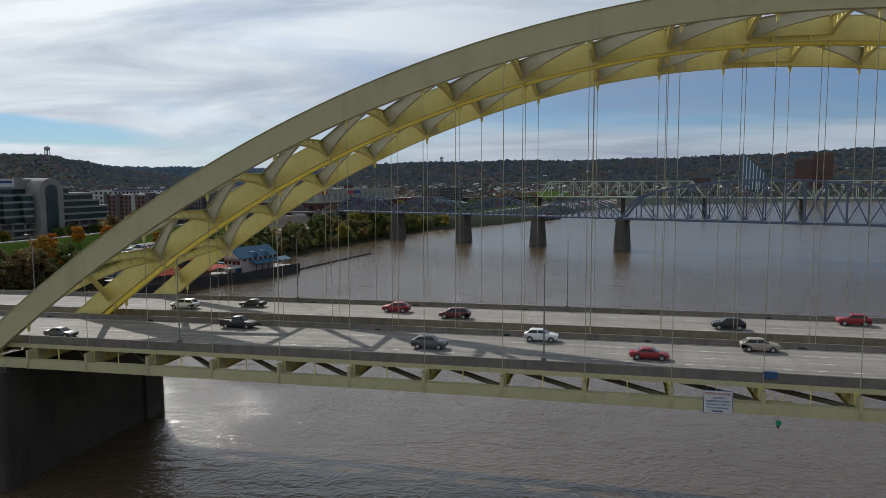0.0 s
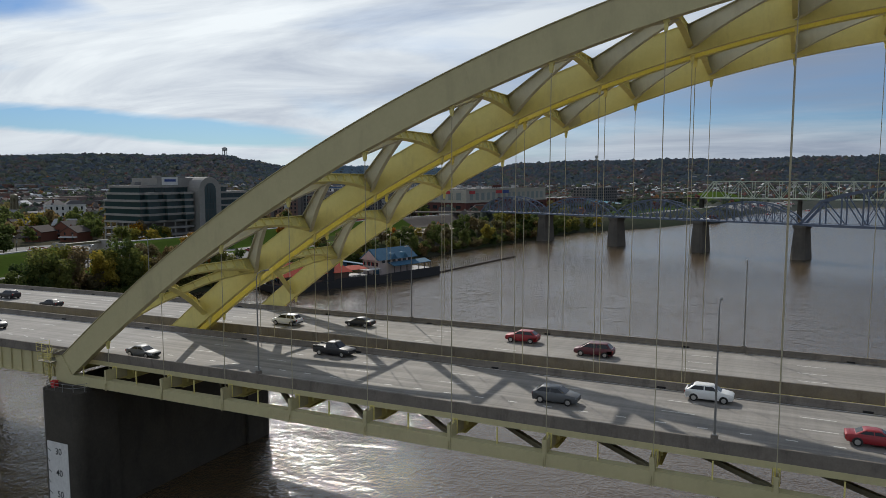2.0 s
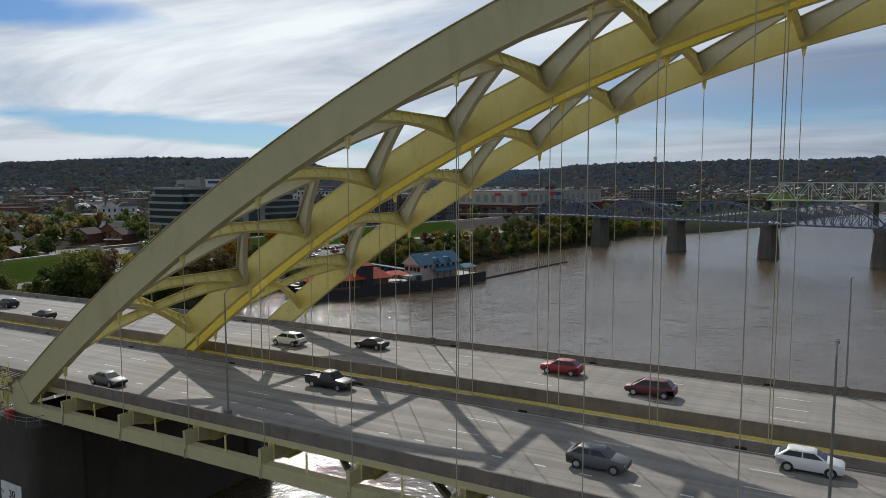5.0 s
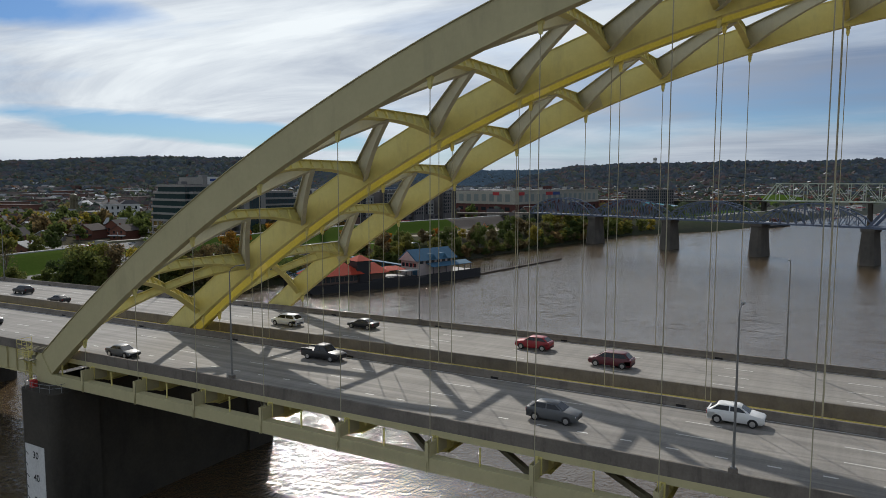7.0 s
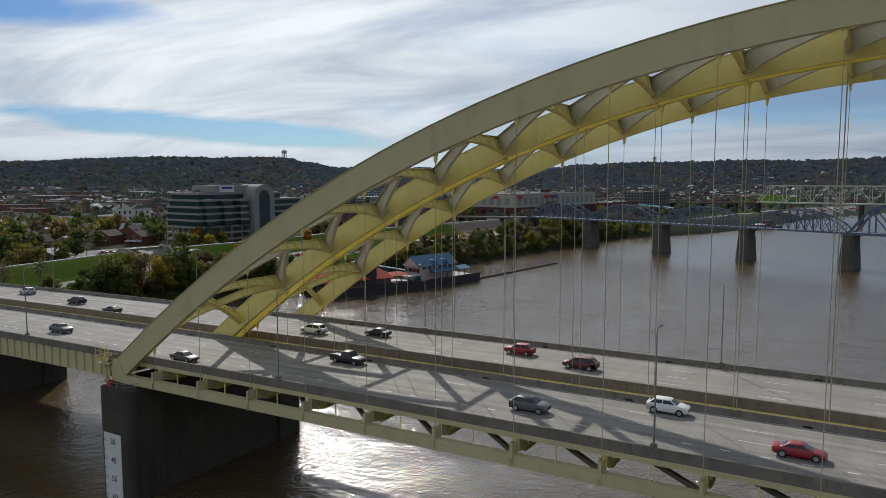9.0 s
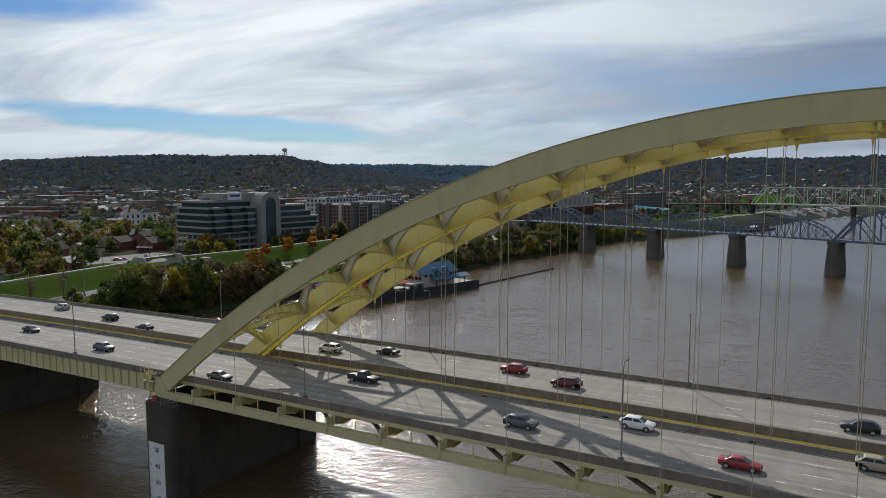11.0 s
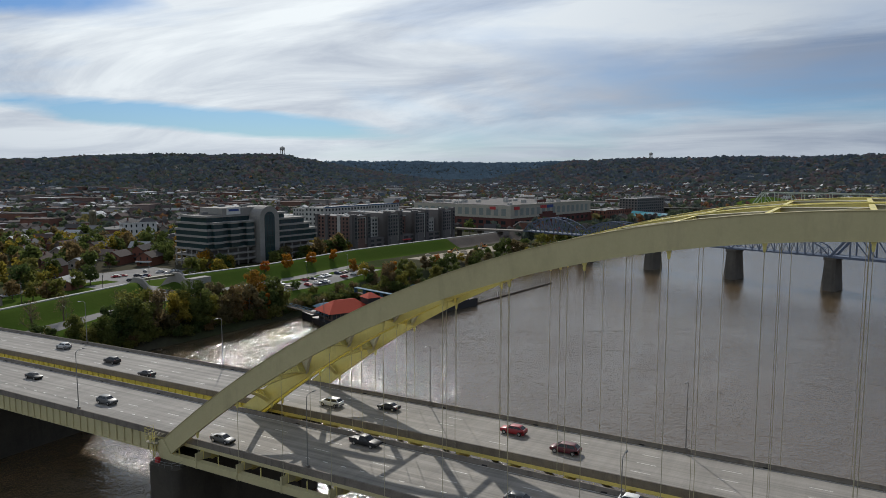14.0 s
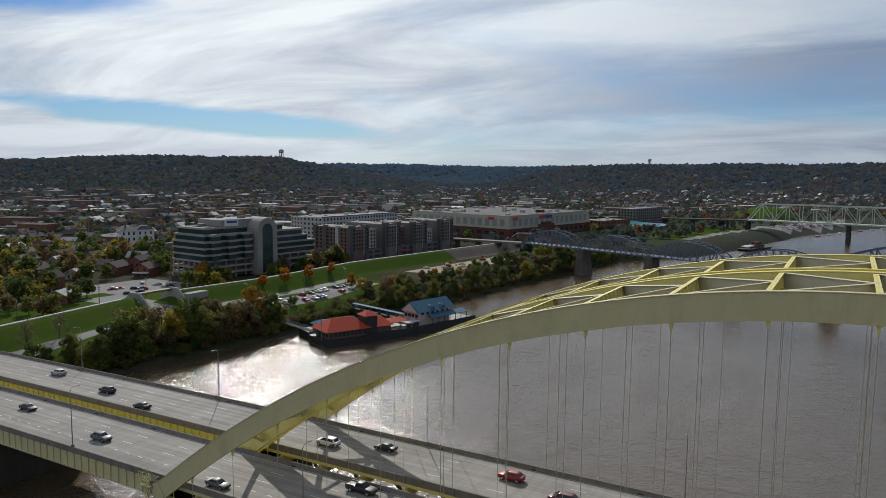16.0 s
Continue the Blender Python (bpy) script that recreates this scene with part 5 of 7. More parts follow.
def apartments():
    m, ln = frame_of((-302, 418), (-286, 538))
    root = thing("apartment_block", "brown and grey brick apartment block over parking floors", "apartment building", at=m)
    z0 = 9.2
    tops = (24.5, 22.0, 25.5, 21.5, 24.5, 18.0, 25.0)
    deps = (0, 7.5, -1.5, 9.5, 0, 7.0, -1.0)
    mats = (BRICK_PLUM, PALE, BRICK_GREY, BRICK_PLUM, BRICK_GREY, PALE, BRICK_GREY)
    part("parking_podium", M().box(0, ln, 1.0, 44, z0, z0 + 7.5), BRICK_GREY, root)
    for k in range(15):
        xx = 2 + k * ln / 15.2
        for f in (0, 1):
            part("podium_opening", M().box(xx, xx + 5.2, 0.9, 1.02, z0 + 1.2 + f * 3.4, z0 + 3.0 + f * 3.4), TRIM, root)
    wdt = ln / 7
    rq = random.Random(12)
    for i in range(7):
        x0, x1 = i * wdt + 0.02, (i + 1) * wdt - 0.02
        top = z0 + tops[i]
        front = deps[i] <= 0
        part("wing", M().box(x0, x1, deps[i], 40, z0 if front else z0 + 7.5, top), mats[i], root)
        part("parapet", M().box(x0 - 0.3, x1 + 0.3, deps[i] - 0.3, deps[i] + 0.5, top, top + 0.7), BRICK_GREY if front else PALE, root)
        part("roof_deck", M().box(x0 + 0.4, x1 - 0.4, deps[i] + 0.6, 39.6, top, top + 0.25), ROOF_FLAT, root)
        floors = int((tops[i] - 8.0) / 2.75)
        window_grid(root, x0 + 0.8, x1 - 0.8, deps[i], z0 + 7.6, floors, 2.75, 3.0, 1.5, 1.6)
        if front:
            # corner piers, taller than the wing, and pale framed bay between them
            for px_ in (x0, x1 - 3.4):
                part("corner_pier", M().box(px_, px_ + 3.4, deps[i] - 1.1, deps[i] + 3.5, z0, top + 1.8), BRICK_DARK, root)
                for f in range(floors):
                    z = z0 + 8.3 + 2.75 * f
                    part("balcony_door", M().box(px_ + 0.9, px_ + 2.5, deps[i] - 1.18, deps[i] - 1.08, z, z + 1.9), GLASS, root)
                    part("balcony_rail", M().box(px_ + 0.7, px_ + 2.7, deps[i] - 1.75, deps[i] - 1.69, z - 0.1, z + 0.9), TRIM, root)
            for px_ in (x0 + 4.0, x1 - 4.6):
                part("pale_strip", M().box(px_, px_ + 0.6, deps[i] - 0.25, deps[i], z0 + 4.0, top - 0.6), PALE, root)
            part("pale_strip", M().box(x0 + 4.6, x1 - 4.6, deps[i] - 0.25, deps[i], top - 1.2, top - 0.6), PALE, root)
        else:
            for f in range(floors):
                part("window_surround", M().box(x0 + wdt * 0.3, x0 + wdt * 0.62, deps[i] - 0.16, deps[i] - 0.085, z0 + 8.0 + 2.75 * f, z0 + 8.35 + 2.75 * f), WHITE, root)
        for q in range(6):
            ux, uy = rq.uniform(x0 + 1.5, x1 - 3), rq.uniform(deps[i] + 4, 36)
            part("roof_unit", M().box(ux, ux + rq.uniform(0.9, 2.2), uy, uy + rq.uniform(0.9, 2.0), top + 0.2, top + rq.uniform(0.9, 1.7)), WHITE, root)
    part("entrance_canopy", M().box(ln * 0.44, ln * 0.52, -2.4, 1.0, z0 + 3.6, z0 + 4.2), SIGN_RED, root)
    for yy in (0.0, 13.0, 26.0, 37.0):
        part("corner_pier", M().box(-0.9, 2.0, yy, yy + 3.0, z0, z0 + 25.6), BRICK_DARK if yy != 13.0 else PALE, root)
    # end wall facing upstream
    for f in range(6):
        for k in range(10):
            yy = 2.5 + k * 3.7
            part("window", M().box(-0.08, 0.01, yy - 0.8, yy + 0.8, z0 + 8.4 + 2.7 * f, z0 + 10.0 + 2.7 * f), GLASS, root)
    for f in (0, 1):
        for k in range(6):
            part("podium_opening", M().box(-0.08, 0.01, 3 + k * 6.5, 8 + k * 6.5, z0 + 1.2 + f * 3.4, z0 + 3.0 + f * 3.4), TRIM, root)
    return root


apartments()


def block(name, label, cat, a, b, depth, z0, height, mat, floors, step, wsize, group="", roof=ROOF_FLAT, cap=None):
    m, ln = frame_of(a, b)
    root = thing(name, label, cat, group, at=m)
    part("wall", M().box(0, ln, 0, depth, z0, z0 + height), mat, root)
    part("roof", M().box(0.4, ln - 0.4, 0.4, depth - 0.4, z0 + height, z0 + height + 0.3), roof, root)
    part("parapet", M().box(-0.2, ln + 0.2, -0.2, 0.3, z0 + height, z0 + height + 0.9), cap or mat, root)
    fh = height / floors
    window_grid(root, 0.8, ln - 0.8, 0.0, z0, floors, fh, step, *wsize)
    k = int(depth / step)
    for f in range(floors):
        for i in range(k):
            yy = depth * (i + 0.5) / k
            part("window", M().box(-0.08, 0.01, yy - wsize[0] / 2, yy + wsize[0] / 2, z0 + fh * f + fh * 0.3, z0 + fh * f + fh * 0.3 + wsize[1]), GLASS, root)
    rr = random.Random(int(a[0] * 7 + a[1]))
    for i in range(4):
        xx, yy = rr.uniform(2, ln - 6), rr.uniform(3, max(4, depth - 5))
        part("roof_unit", M().box(xx, xx + rr.uniform(2, 4), yy, yy + rr.uniform(2, 3), z0 + height + 0.3, z0 + height + rr.uniform(1.2, 2.4)), PALE, root)
    return root


block("apartment_block", "long white apartment building with blue corner top", "apartment building", (-372, 470), (-366, 575), 22, 9, 27, PALE, 7, 4.0, (1.8, 1.9), "apartment blocks", cap=BLUE_BOX)
block("apartment_block", "dark grey and white apartment block behind the mall", "apartment building", (-215, 870), (-196, 925), 26, 9, 24, BRICK_GREY, 7, 4.2, (2.2, 2.0), "apartment blocks")
block("brick_building", "old red brick warehouse beside the shopping mall", "building", (-224, 776), (-210, 826), 30, 9, 14, BRICK_RED, 3, 4.5, (1.6, 2.4))
block("apartment_block", "pale residential block behind the office", "apartment building", (-430, 520), (-420, 600), 24, 9.5, 22, PALE, 6, 4.0, (1.6, 1.7), "apartment blocks")


def mansion():
    m = pose(-513, 381, 0, 0, 0, 62)
    root = thing("apartment_house", "large white L-shaped house with grey hipped roof", "house", at=m)
    for x0, x1, y0, y1 in ((0, 13, 0, 22), (13, 27, 3, 15)):
        part("wall", M().box(x0, x1, y0, y1, 9.5, 24), WHITE, root)
        part("cornice", M().box(x0 - 0.5, x1 + 0.5, y0 - 0.5, y1 + 0.5, 23.4, 24.1), WHITE, root)
        cx, cy = (x0 + x1) / 2, (y0 + y1) / 2
        part("roof", M().hexa([(x0 - 0.5, y0 - 0.5, 24.1), (x1 + 0.5, y0 - 0.5, 24.1), (x1 + 0.5, y1 + 0.5, 24.1), (x0 - 0.5, y1 + 0.5, 24.1)], [(cx - 3, cy - 3, 27.2), (cx + 3, cy - 3, 27.2), (cx + 3, cy + 3, 27.2), (cx - 3, cy + 3, 27.2)]), ROOF_GREY, root)
        window_grid(root, x0 + 0.6, x1 - 0.6, y0, 9.5, 3, 4.6, 3.2, 1.3, 2.4)
    for f in range(3):
        for k in range(5):
            part("window", M().box(-0.08, 0.01, 1.5 + k * 4.2, 2.8 + k * 4.2, 11 + f * 4.6, 13.4 + f * 4.6), GLASS, root)
    for px_, py_ in ((4, 4), (22, 9)):
        part("chimney", M().box(px_, px_ + 1.1, py_, py_ + 0.9, 25, 28.6), BRICK_RED, root)
    return root


mansion()


def mall():
    a, b = (-268, 618), (-240, 770)
    m, ln = frame_of(a, b)
    root = thing("shopping_mall", "cream and red brick riverside shopping mall and cinema", "shopping mall", at=m)
    dp = 125.0
    z0 = 8.5
    part("brick_base", M().box(0, ln, 0, dp, z0, z0 + 13.5), MALL_BRICK, root)
    part("cornice", M().box(-0.6, ln + 0.6, -0.6, dp, z0 + 13.5, z0 + 14.5), CREAM, root)
    part("upper_wall", M().box(0.5, ln - 0.5, 0.5, dp, z0 + 14.5, z0 + 25.5), CREAM, root)
    part("parapet", M().box(0, ln, 0, 1.2, z0 + 25.5, z0 + 26.5), CREAM, root)
    part("roof", M().box(1.3, ln - 1, 1.3, dp - 1, z0 + 25.5, z0 + 25.9), ROOF_GREY, root)
    k = 15
    for i in range(k):
        xx = 5 + (ln - 10) * (i + 0.5) / k
        part("window_panel", M().box(xx - 2.6, xx + 2.6, 0.36, 0.52, z0 + 15.8, z0 + 22.6), TEAL_PANEL, root)
        part("arch_opening", M().box(xx - 2.9, xx + 2.9, -0.1, 0.02, z0 + 1.0, z0 + 5.5), TRIM, root)
        part("window", M().box(xx - 2.4, xx + 2.4, -0.08, 0.02, z0 + 7.6, z0 + 10.8), GLASS, root)
    for i in range(13):
        yy = 4 + (dp - 8) * (i + 0.5) / 13
        part("window_panel", M().box(0.36, 0.52, yy - 2.6, yy + 2.6, z0 + 15.8, z0 + 22.6), TEAL_PANEL, root)
        part("arch_opening", M().box(-0.1, 0.02, yy - 3.2, yy + 3.2, z0 + 1.0, z0 + 5.5), TRIM, root)
        part("window", M().box(-0.08, 0.02, yy - 2.6, yy + 2.6, z0 + 7.6, z0 + 10.8), GLASS, root)
    # raised brick entrance bay with a stepped gable
    part("entrance_bay", M().box(50, 78, -2.0, 1, z0, z0 + 16), MALL_BRICK, root)
    part("entrance_gable", M().box(56, 72, -2.0, 1, z0 + 16, z0 + 18), MALL_BRICK, root)
    # cinema signs as plain shapes
    part("sign_shape", M().box(6, 15, -0.05, 0.3, z0 + 21.6, z0 + 24.4), SIGN_RED, root)
    part("sign_shape", M().box(52, 63, -0.05, 0.3, z0 + 21.6, z0 + 24.6), SIGN_RED, root)
    part("sign_shape", M().box(64, 76, -0.05, 0.3, z0 + 21.6, z0 + 24.6), INK_BLUE, root)
    part("sign_shape", M().box(0.1, 0.4, 18, 25, z0 + 21.6, z0 + 24.4), SIGN_RED, root)
    rs = part("roof_sign", M().box(55, 71, 6, 6.4, z0 + 27.2, z0 + 29.8), MALL_BRICK, root)
    for i in range(5):
        part("strut", M().box(56 + 3.4 * i, 56.3 + 3.4 * i, 6.4, 7.0, z0 + 25.8, z0 + 29.8), TRIM, rs)
    rr = random.Random(3)
    for i in range(26):
        xx, yy = rr.uniform(4, ln - 10), rr.uniform(10, dp - 10)
        part("roof_unit", M().box(xx, xx + rr.uniform(2, 6), yy, yy + rr.uniform(2, 5), z0 + 25.9, z0 + rr.uniform(27, 29)), PALE, root)
    return root


TEAL_PANEL = mottled("grey_green_window_panels", (0.20, 0.23, 0.215), (0.24, 0.265, 0.25), 0.1, 0.5, grain=1.0)
mall()

AQUA = plain("aqua_glass_roof", (0.03, 0.26, 0.30), 0.25)
aq = thing("aquarium_building", "low building with a sloped turquoise glass roof", "building", at=pose(-190, 840, 0, 0, 0, 78))
part("wall", M().box(0, 75, 0, 30, 8, 14), BRICK_GREY, aq)
part("glass_roof", M().hexa([(0, 0, 14), (60, 0, 14), (60, 30, 14), (0, 30, 14)], [(8, 10, 19), (50, 10, 16), (50, 28, 16), (8, 28, 20)]), AQUA, aq)

# ---------------------------------------------------------------- floating restaurants
WOOD = mottled("wet_timber", (0.07, 0.055, 0.045), (0.11, 0.09, 0.075), 0.8, 0.9, grain=5.0)
HULL = plain("dark_hull_paint", (0.022, 0.022, 0.024), 0.6)
ROOF_RED = mottled("red_metal_roof", (0.42, 0.055, 0.025), (0.36, 0.045, 0.022), 0.4, 0.8, grain=3.0, streak=(3, 0.3, 1), spec=0.2)
ROOF_BLUE = mottled("blue_metal_roof", (0.06, 0.15, 0.22), (0.05, 0.12, 0.185), 0.4, 0.75, grain=3.0, streak=(3, 0.3, 1), spec=0.2)
SIDING = mottled("pink_white_siding", (0.50, 0.42, 0.38), (0.44, 0.36, 0.33), 0.5, 0.8, grain=3.0)


def hip_roof(m, x0, x1, y0, y1, z, rise, ins):
    return m.hexa([(x0, y0, z), (x1, y0, z), (x1, y1, z), (x0, y1, z)], [(x0 + ins, (y0 + y1) / 2 - 0.3, z + rise), (x1 - ins, (y0 + y1) / 2 - 0.3, z + rise), (x1 - ins, (y0 + y1) / 2 + 0.3, z + rise), (x0 + ins, (y0 + y1) / 2 + 0.3, z + rise)])


def red_boat():
    m, ln = frame_of((-180.5, 238.5), (-160.0, 282.0))
    root = thing("floating_restaurant", "floating restaurant with red roofs on a black barge hull", "floating restaurant", "floating restaurants", at=m)
    part("hull", M().sweep([[(0.5, 0, -0.6), (0.5, 15, -0.6), (0, 15, 2.2), (0, 0, 2.2)], [(4, -0.6, -1.5), (4, 15.6, -1.5), (4, 15.8, 2.2), (4, -0.8, 2.2)], [(ln, -0.6, -1.5), (ln, 15.6, -1.5), (ln, 15.8, 2.2), (ln, -0.8, 2.2)]]), HULL, root)
    part("dining_room", M().box(3, 22, 1, 14, 2.2, 5.6), BRICK_BROWN, root)
    for i in range(9):
        part("window", M().box(3.6 + i * 2.0, 5.1 + i * 2.0, 0.92, 1.02, 3.0, 4.9), GLASS, root)
    for i in range(5):
        part("window", M().box(2.92, 3.02, 2 + i * 2.4, 3.6 + i * 2.4, 3.0, 4.9), GLASS, root)
    part("red_roof", hip_roof(M(), 1.2, 23.5, -0.6, 15.6, 5.6, 4.6, 6.0), ROOF_RED, root)
    part("tower", M().box(21, 27, 1.0, 8.0, 2.2, 10.6), HULL, root)
    part("tower_roof", hip_roof(M(), 20.4, 27.6, 0.4, 8.6, 10.6, 2.0, 3.0), ROOF_RED, root)
    part("rear_room", M().box(27, 34, 1.5, 13, 2.2, 5.4), BRICK_BROWN, root)
    part("red_roof", hip_roof(M(), 26.4, 35.5, 0.2, 14.2, 5.4, 3.6, 3.5), ROOF_RED, root)
    part("deck_rail", M().box(27, ln, -0.7, -0.6, 2.2, 3.2), HULL, root)
    part("awning", hip_roof(M(), 36, 47, 5, 14, 5.3, 1.3, 3.0), ROOF_RED, root)
    for px_, py_ in ((36.5, 5.4), (46.5, 5.4), (36.5, 13.6), (46.5, 13.6)):
        part("awning_post", M().box(px_ - 0.1, px_ + 0.1, py_ - 0.1, py_ + 0.1, 2.2, 5.3), TRIM, root)
    for i in range(7):
        xx = 36 + i * 1.7
        part("table", M().tube([(xx, 2.0 + (i % 3) * 0.9, 2.2), (xx, 2.0 + (i % 3) * 0.9, 2.95), (xx, 2.0 + (i % 3) * 0.9, 3.0)], [0.08, 0.08, 0.5], 8), WHITE, root)
    part("mast", M().tube([(0.4, 3, -2), (0.4, 3, 12.0)], 0.16, 8), POLE, root)
    return root


def blue_boat():
    m, ln = frame_of((-160.5, 284.0), (-152.5, 317.0))
    root = thing("floating_restaurant", "two-storey pink floating restaurant with blue metal roof", "floating restaurant", "floating restaurants", at=m)
    part("hull", M().box(-3, ln + 5, -1.2, 16, -1.5, 2.0), HULL, root)
    part("house", M().box(3, 24, 3, 13.5, 2.0, 8.4), SIDING, root)
    gable = M()
    gable.hexa([(1.5, 2.0, 8.4), (1.5, 14.5, 8.4), (1.5, 8.25, 13.0)], [(27, 2.0, 8.4), (27, 14.5, 8.4), (27, 8.25, 13.0)])
    part("blue_roof", gable, ROOF_BLUE, root)
    part("gable_wall", M().hexa([(2.2, 3, 8.35), (2.2, 13.5, 8.35), (2.2, 8.25, 12.4)], [(1.45, 3, 8.35), (1.45, 13.5, 8.35), (1.45, 8.25, 12.4)]), SIDING, root)
    part("porch_roof", M().hexa([(8, -1.0, 5.6), (33, -1.0, 5.6), (33, 3, 6.9), (8, 3, 6.9)], [(8, -1.0, 5.85), (33, -1.0, 5.85), (33, 3, 7.15), (8, 3, 7.15)]), ROOF_BLUE, root)
    for i in range(7):
        part("porch_post", M().box(8.4 + i * 4.0, 8.65 + i * 4.0, -0.8, -0.55, 2.0, 5.6), TRIM, root)
    for i in range(6):
        part("window", M().box(4.2 + i * 3.4, 6.2 + i * 3.4, 2.92, 3.02, 7.0, 8.2), GLASS, root)
    for i in range(4):
        part("window", M().box(2.92, 3.02, 4.0 + i * 2.4, 5.6 + i * 2.4, 5.6, 7.2), GLASS, root)
        part("red_shutter", M().box(2.9, 3.0, 5.65 + i * 2.4, 5.95 + i * 2.4, 5.6, 7.2), SIGN_RED, root)
    part("mural_panel", M().box(2.9, 3.0, 3.4, 6.4, 2.2, 5.0), ROOF_BLUE, root)
    part("canopy", M().box(-7, 1.5, 0.4, 5.4, 5.0, 5.2), PALE, root)
    for px_, py_ in ((-6.8, 0.6), (1.2, 0.6), (-6.8, 5.2), (1.2, 5.2)):
        part("canopy_post", M().box(px_ - 0.08, px_ + 0.08, py_ - 0.08, py_ + 0.08, 2.0, 5.0), TRIM, root)
    part("deck_rail", M().box(4, ln + 5, -1.25, -1.18, 2.0, 3.0), HULL, root)
    dormer = M()
    for dx in (10, 17):
        dormer.hexa([(dx, 2.4, 8.8), (dx + 3.6, 2.4, 8.8), (dx + 1.8, 2.4, 10.9)], [(dx, 7, 10.6), (dx + 3.6, 7, 10.6), (dx + 1.8, 7, 11.2)])
    part("dormers", dormer, ROOF_BLUE, root)
    part("flag_pole", M().tube([(22, 8.2, 12.9), (22, 8.2, 16.2)], 0.06, 6), WHITE, root)
    return root


red_boat()
blue_boat()
annex = thing("landing_pavilion", "low landing pavilion with a long blue metal roof", "pavilion", at=pose(-196.0, 254.0, 0, 0, 0, 66))
part("deck", M().box(-6, 26, -2, 8, -1.4, 2.4), HULL, annex)
part("room", M().box(0, 20, 0, 6, 2.4, 4.6), SIDING, annex)
part("blue_roof", hip_roof(M(), -1.2, 21.5, -1.2, 7.2, 4.6, 1.7, 2.0), ROOF_BLUE, annex)
gang = thing("gangway", "blue steel truss gangway from the bank to the barge", "gangway")
ga, gb = Vector((-209, 246, 5.6)), Vector((-181.5, 244.0, 3.0))
part("walkway", M().beam(ga, gb, 2.2, 0.25), WOOD, gang)
for s in (-1, 1):
    o = Vector((0, 1.15 * s, 0))
    part("rail", M().beam(ga + o + Vector((0, 0, 1.3)), gb + o + Vector((0, 0, 1.3)), 0.16, 0.16), ROOF_BLUE, gang)
    for i in range(11):
        q0, q1 = ga.lerp(gb, i / 11) + o, ga.lerp(gb, (i + 1) / 11) + o
        part("brace", M().beam(q0 if i % 2 else q0 + Vector((0, 0, 1.3)), q1 + Vector((0, 0, 1.3)) if i % 2 else q1, 0.1, 0.1), ROOF_BLUE, gang)
gang2 = thing("gangway", "blue covered gangway behind the floating restaurant", "gangway")
part("walkway", M().beam((-205, 292, 5.5), (-173, 292, 3.2), 2.4, 0.3), WOOD, gang2)
part("cover", M().beam((-205, 292, 8.0), (-173, 292, 5.7), 2.8, 0.3), ROOF_BLUE, gang2)
for i in range(7):
    q = Vector((-205, 292, 5.5)).lerp(Vector((-173, 292, 3.2)), i / 6)
    part("post", M().box(q.x - 0.1, q.x + 0.1, q.y - 1.2, q.y + 1.2, q.z, q.z + 2.5), ROOF_BLUE, gang2)
boom = thing("debris_boom", "long line of dark floating timbers with mooring posts", "floating boom")
b0, b1 = Vector((-153.5, 318, -0.7)), Vector((-144.0, 408, -0.7))
for i in range(14):
    part("log", M().beam(b0.lerp(b1, i / 14), b0.lerp(b1, (i + 0.96) / 14), 1.3, 0.9), WOOD, boom)
for i in range(42):
    q = b0.lerp(b1, (i + 0.5) / 42)
    part("post", M().box(q.x - 0.12, q.x + 0.12, q.y - 0.12, q.y + 0.12, -0.7, 1.8 + 0.5 * (i % 3)), WOOD, boom)

# ---------------------------------------------------------------- flood bank fittings and car park
fw = M()
for seg in ([60 + 7.9 * i for i in range(20)], [239.5 + 8 * i for i in range(40)]):
    fw.sweep([[(levee(v) - 0.9, v, ground_z(levee(v), v) - 0.3), (levee(v) + 0.9, v, ground_z(levee(v), v) - 0.3), (levee(v) + 0.8, v, ground_z(levee(v), v) + 0.28), (levee(v) - 0.8, v, ground_z(levee(v), v) + 0.28)] for v in seg])
tagged(part("crest_path", fw, PALE), "pale concrete path along the flood bank crest", "path", kind="structure")
gate = thing("flood_gate", "concrete flood gate wing walls where the road cuts the bank", "flood gate")
for yy, s in ((218.2, 1), (238.8, -1)):
    lx = levee(yy)
    part("wing_wall", M().hexa([(lx - 14, yy - 0.5, 8), (lx + 14, yy - 0.5, 8), (lx + 14, yy + 0.5, 8), (lx - 14, yy + 0.5, 8)], [(lx - 3, yy - 0.5, 17.2), (lx + 3, yy - 0.5, 17.2), (lx + 3, yy + 0.5, 17.2), (lx - 3, yy + 0.5, 17.2)]), PANEL_STONE, gate)
part("side_house", M().box(levee(243) + 4.5, levee(243) + 9, 240, 252, 8.5, 14.5), PANEL_STONE, gate)
part("roller_door", M().box(levee(243) + 8.95, levee(243) + 9.1, 242, 250, 8.8, 13.5), POLE, gate)
part("gate_bridge", M().box(levee(228) - 2, levee(228) + 0.5, 218, 239, 15.6, 16.6), STEEL_DARK, gate)
cp = random.Random(9)
CARCOLS = ("white", "silver", "black", "grey", "red", "maroon", "blue", "beige", "black", "white")
n_ = 0
for yy in [266 + 3.2 * i for i in range(25)]:
    for o in (30, 39):
        if cp.random() < 0.30:
            c = cp.choice(CARCOLS)
            k = cp.choice(("sedan", "suv", "sedan", "minivan"))
            x = levee(yy) + o
            car(k, c, COL[c], pose(x, yy, ground_z(x, yy) + 0.01, 0, 0, cp.choice((0, 180))), f"{c} {k} parked in the riverside car park", "parked cars")
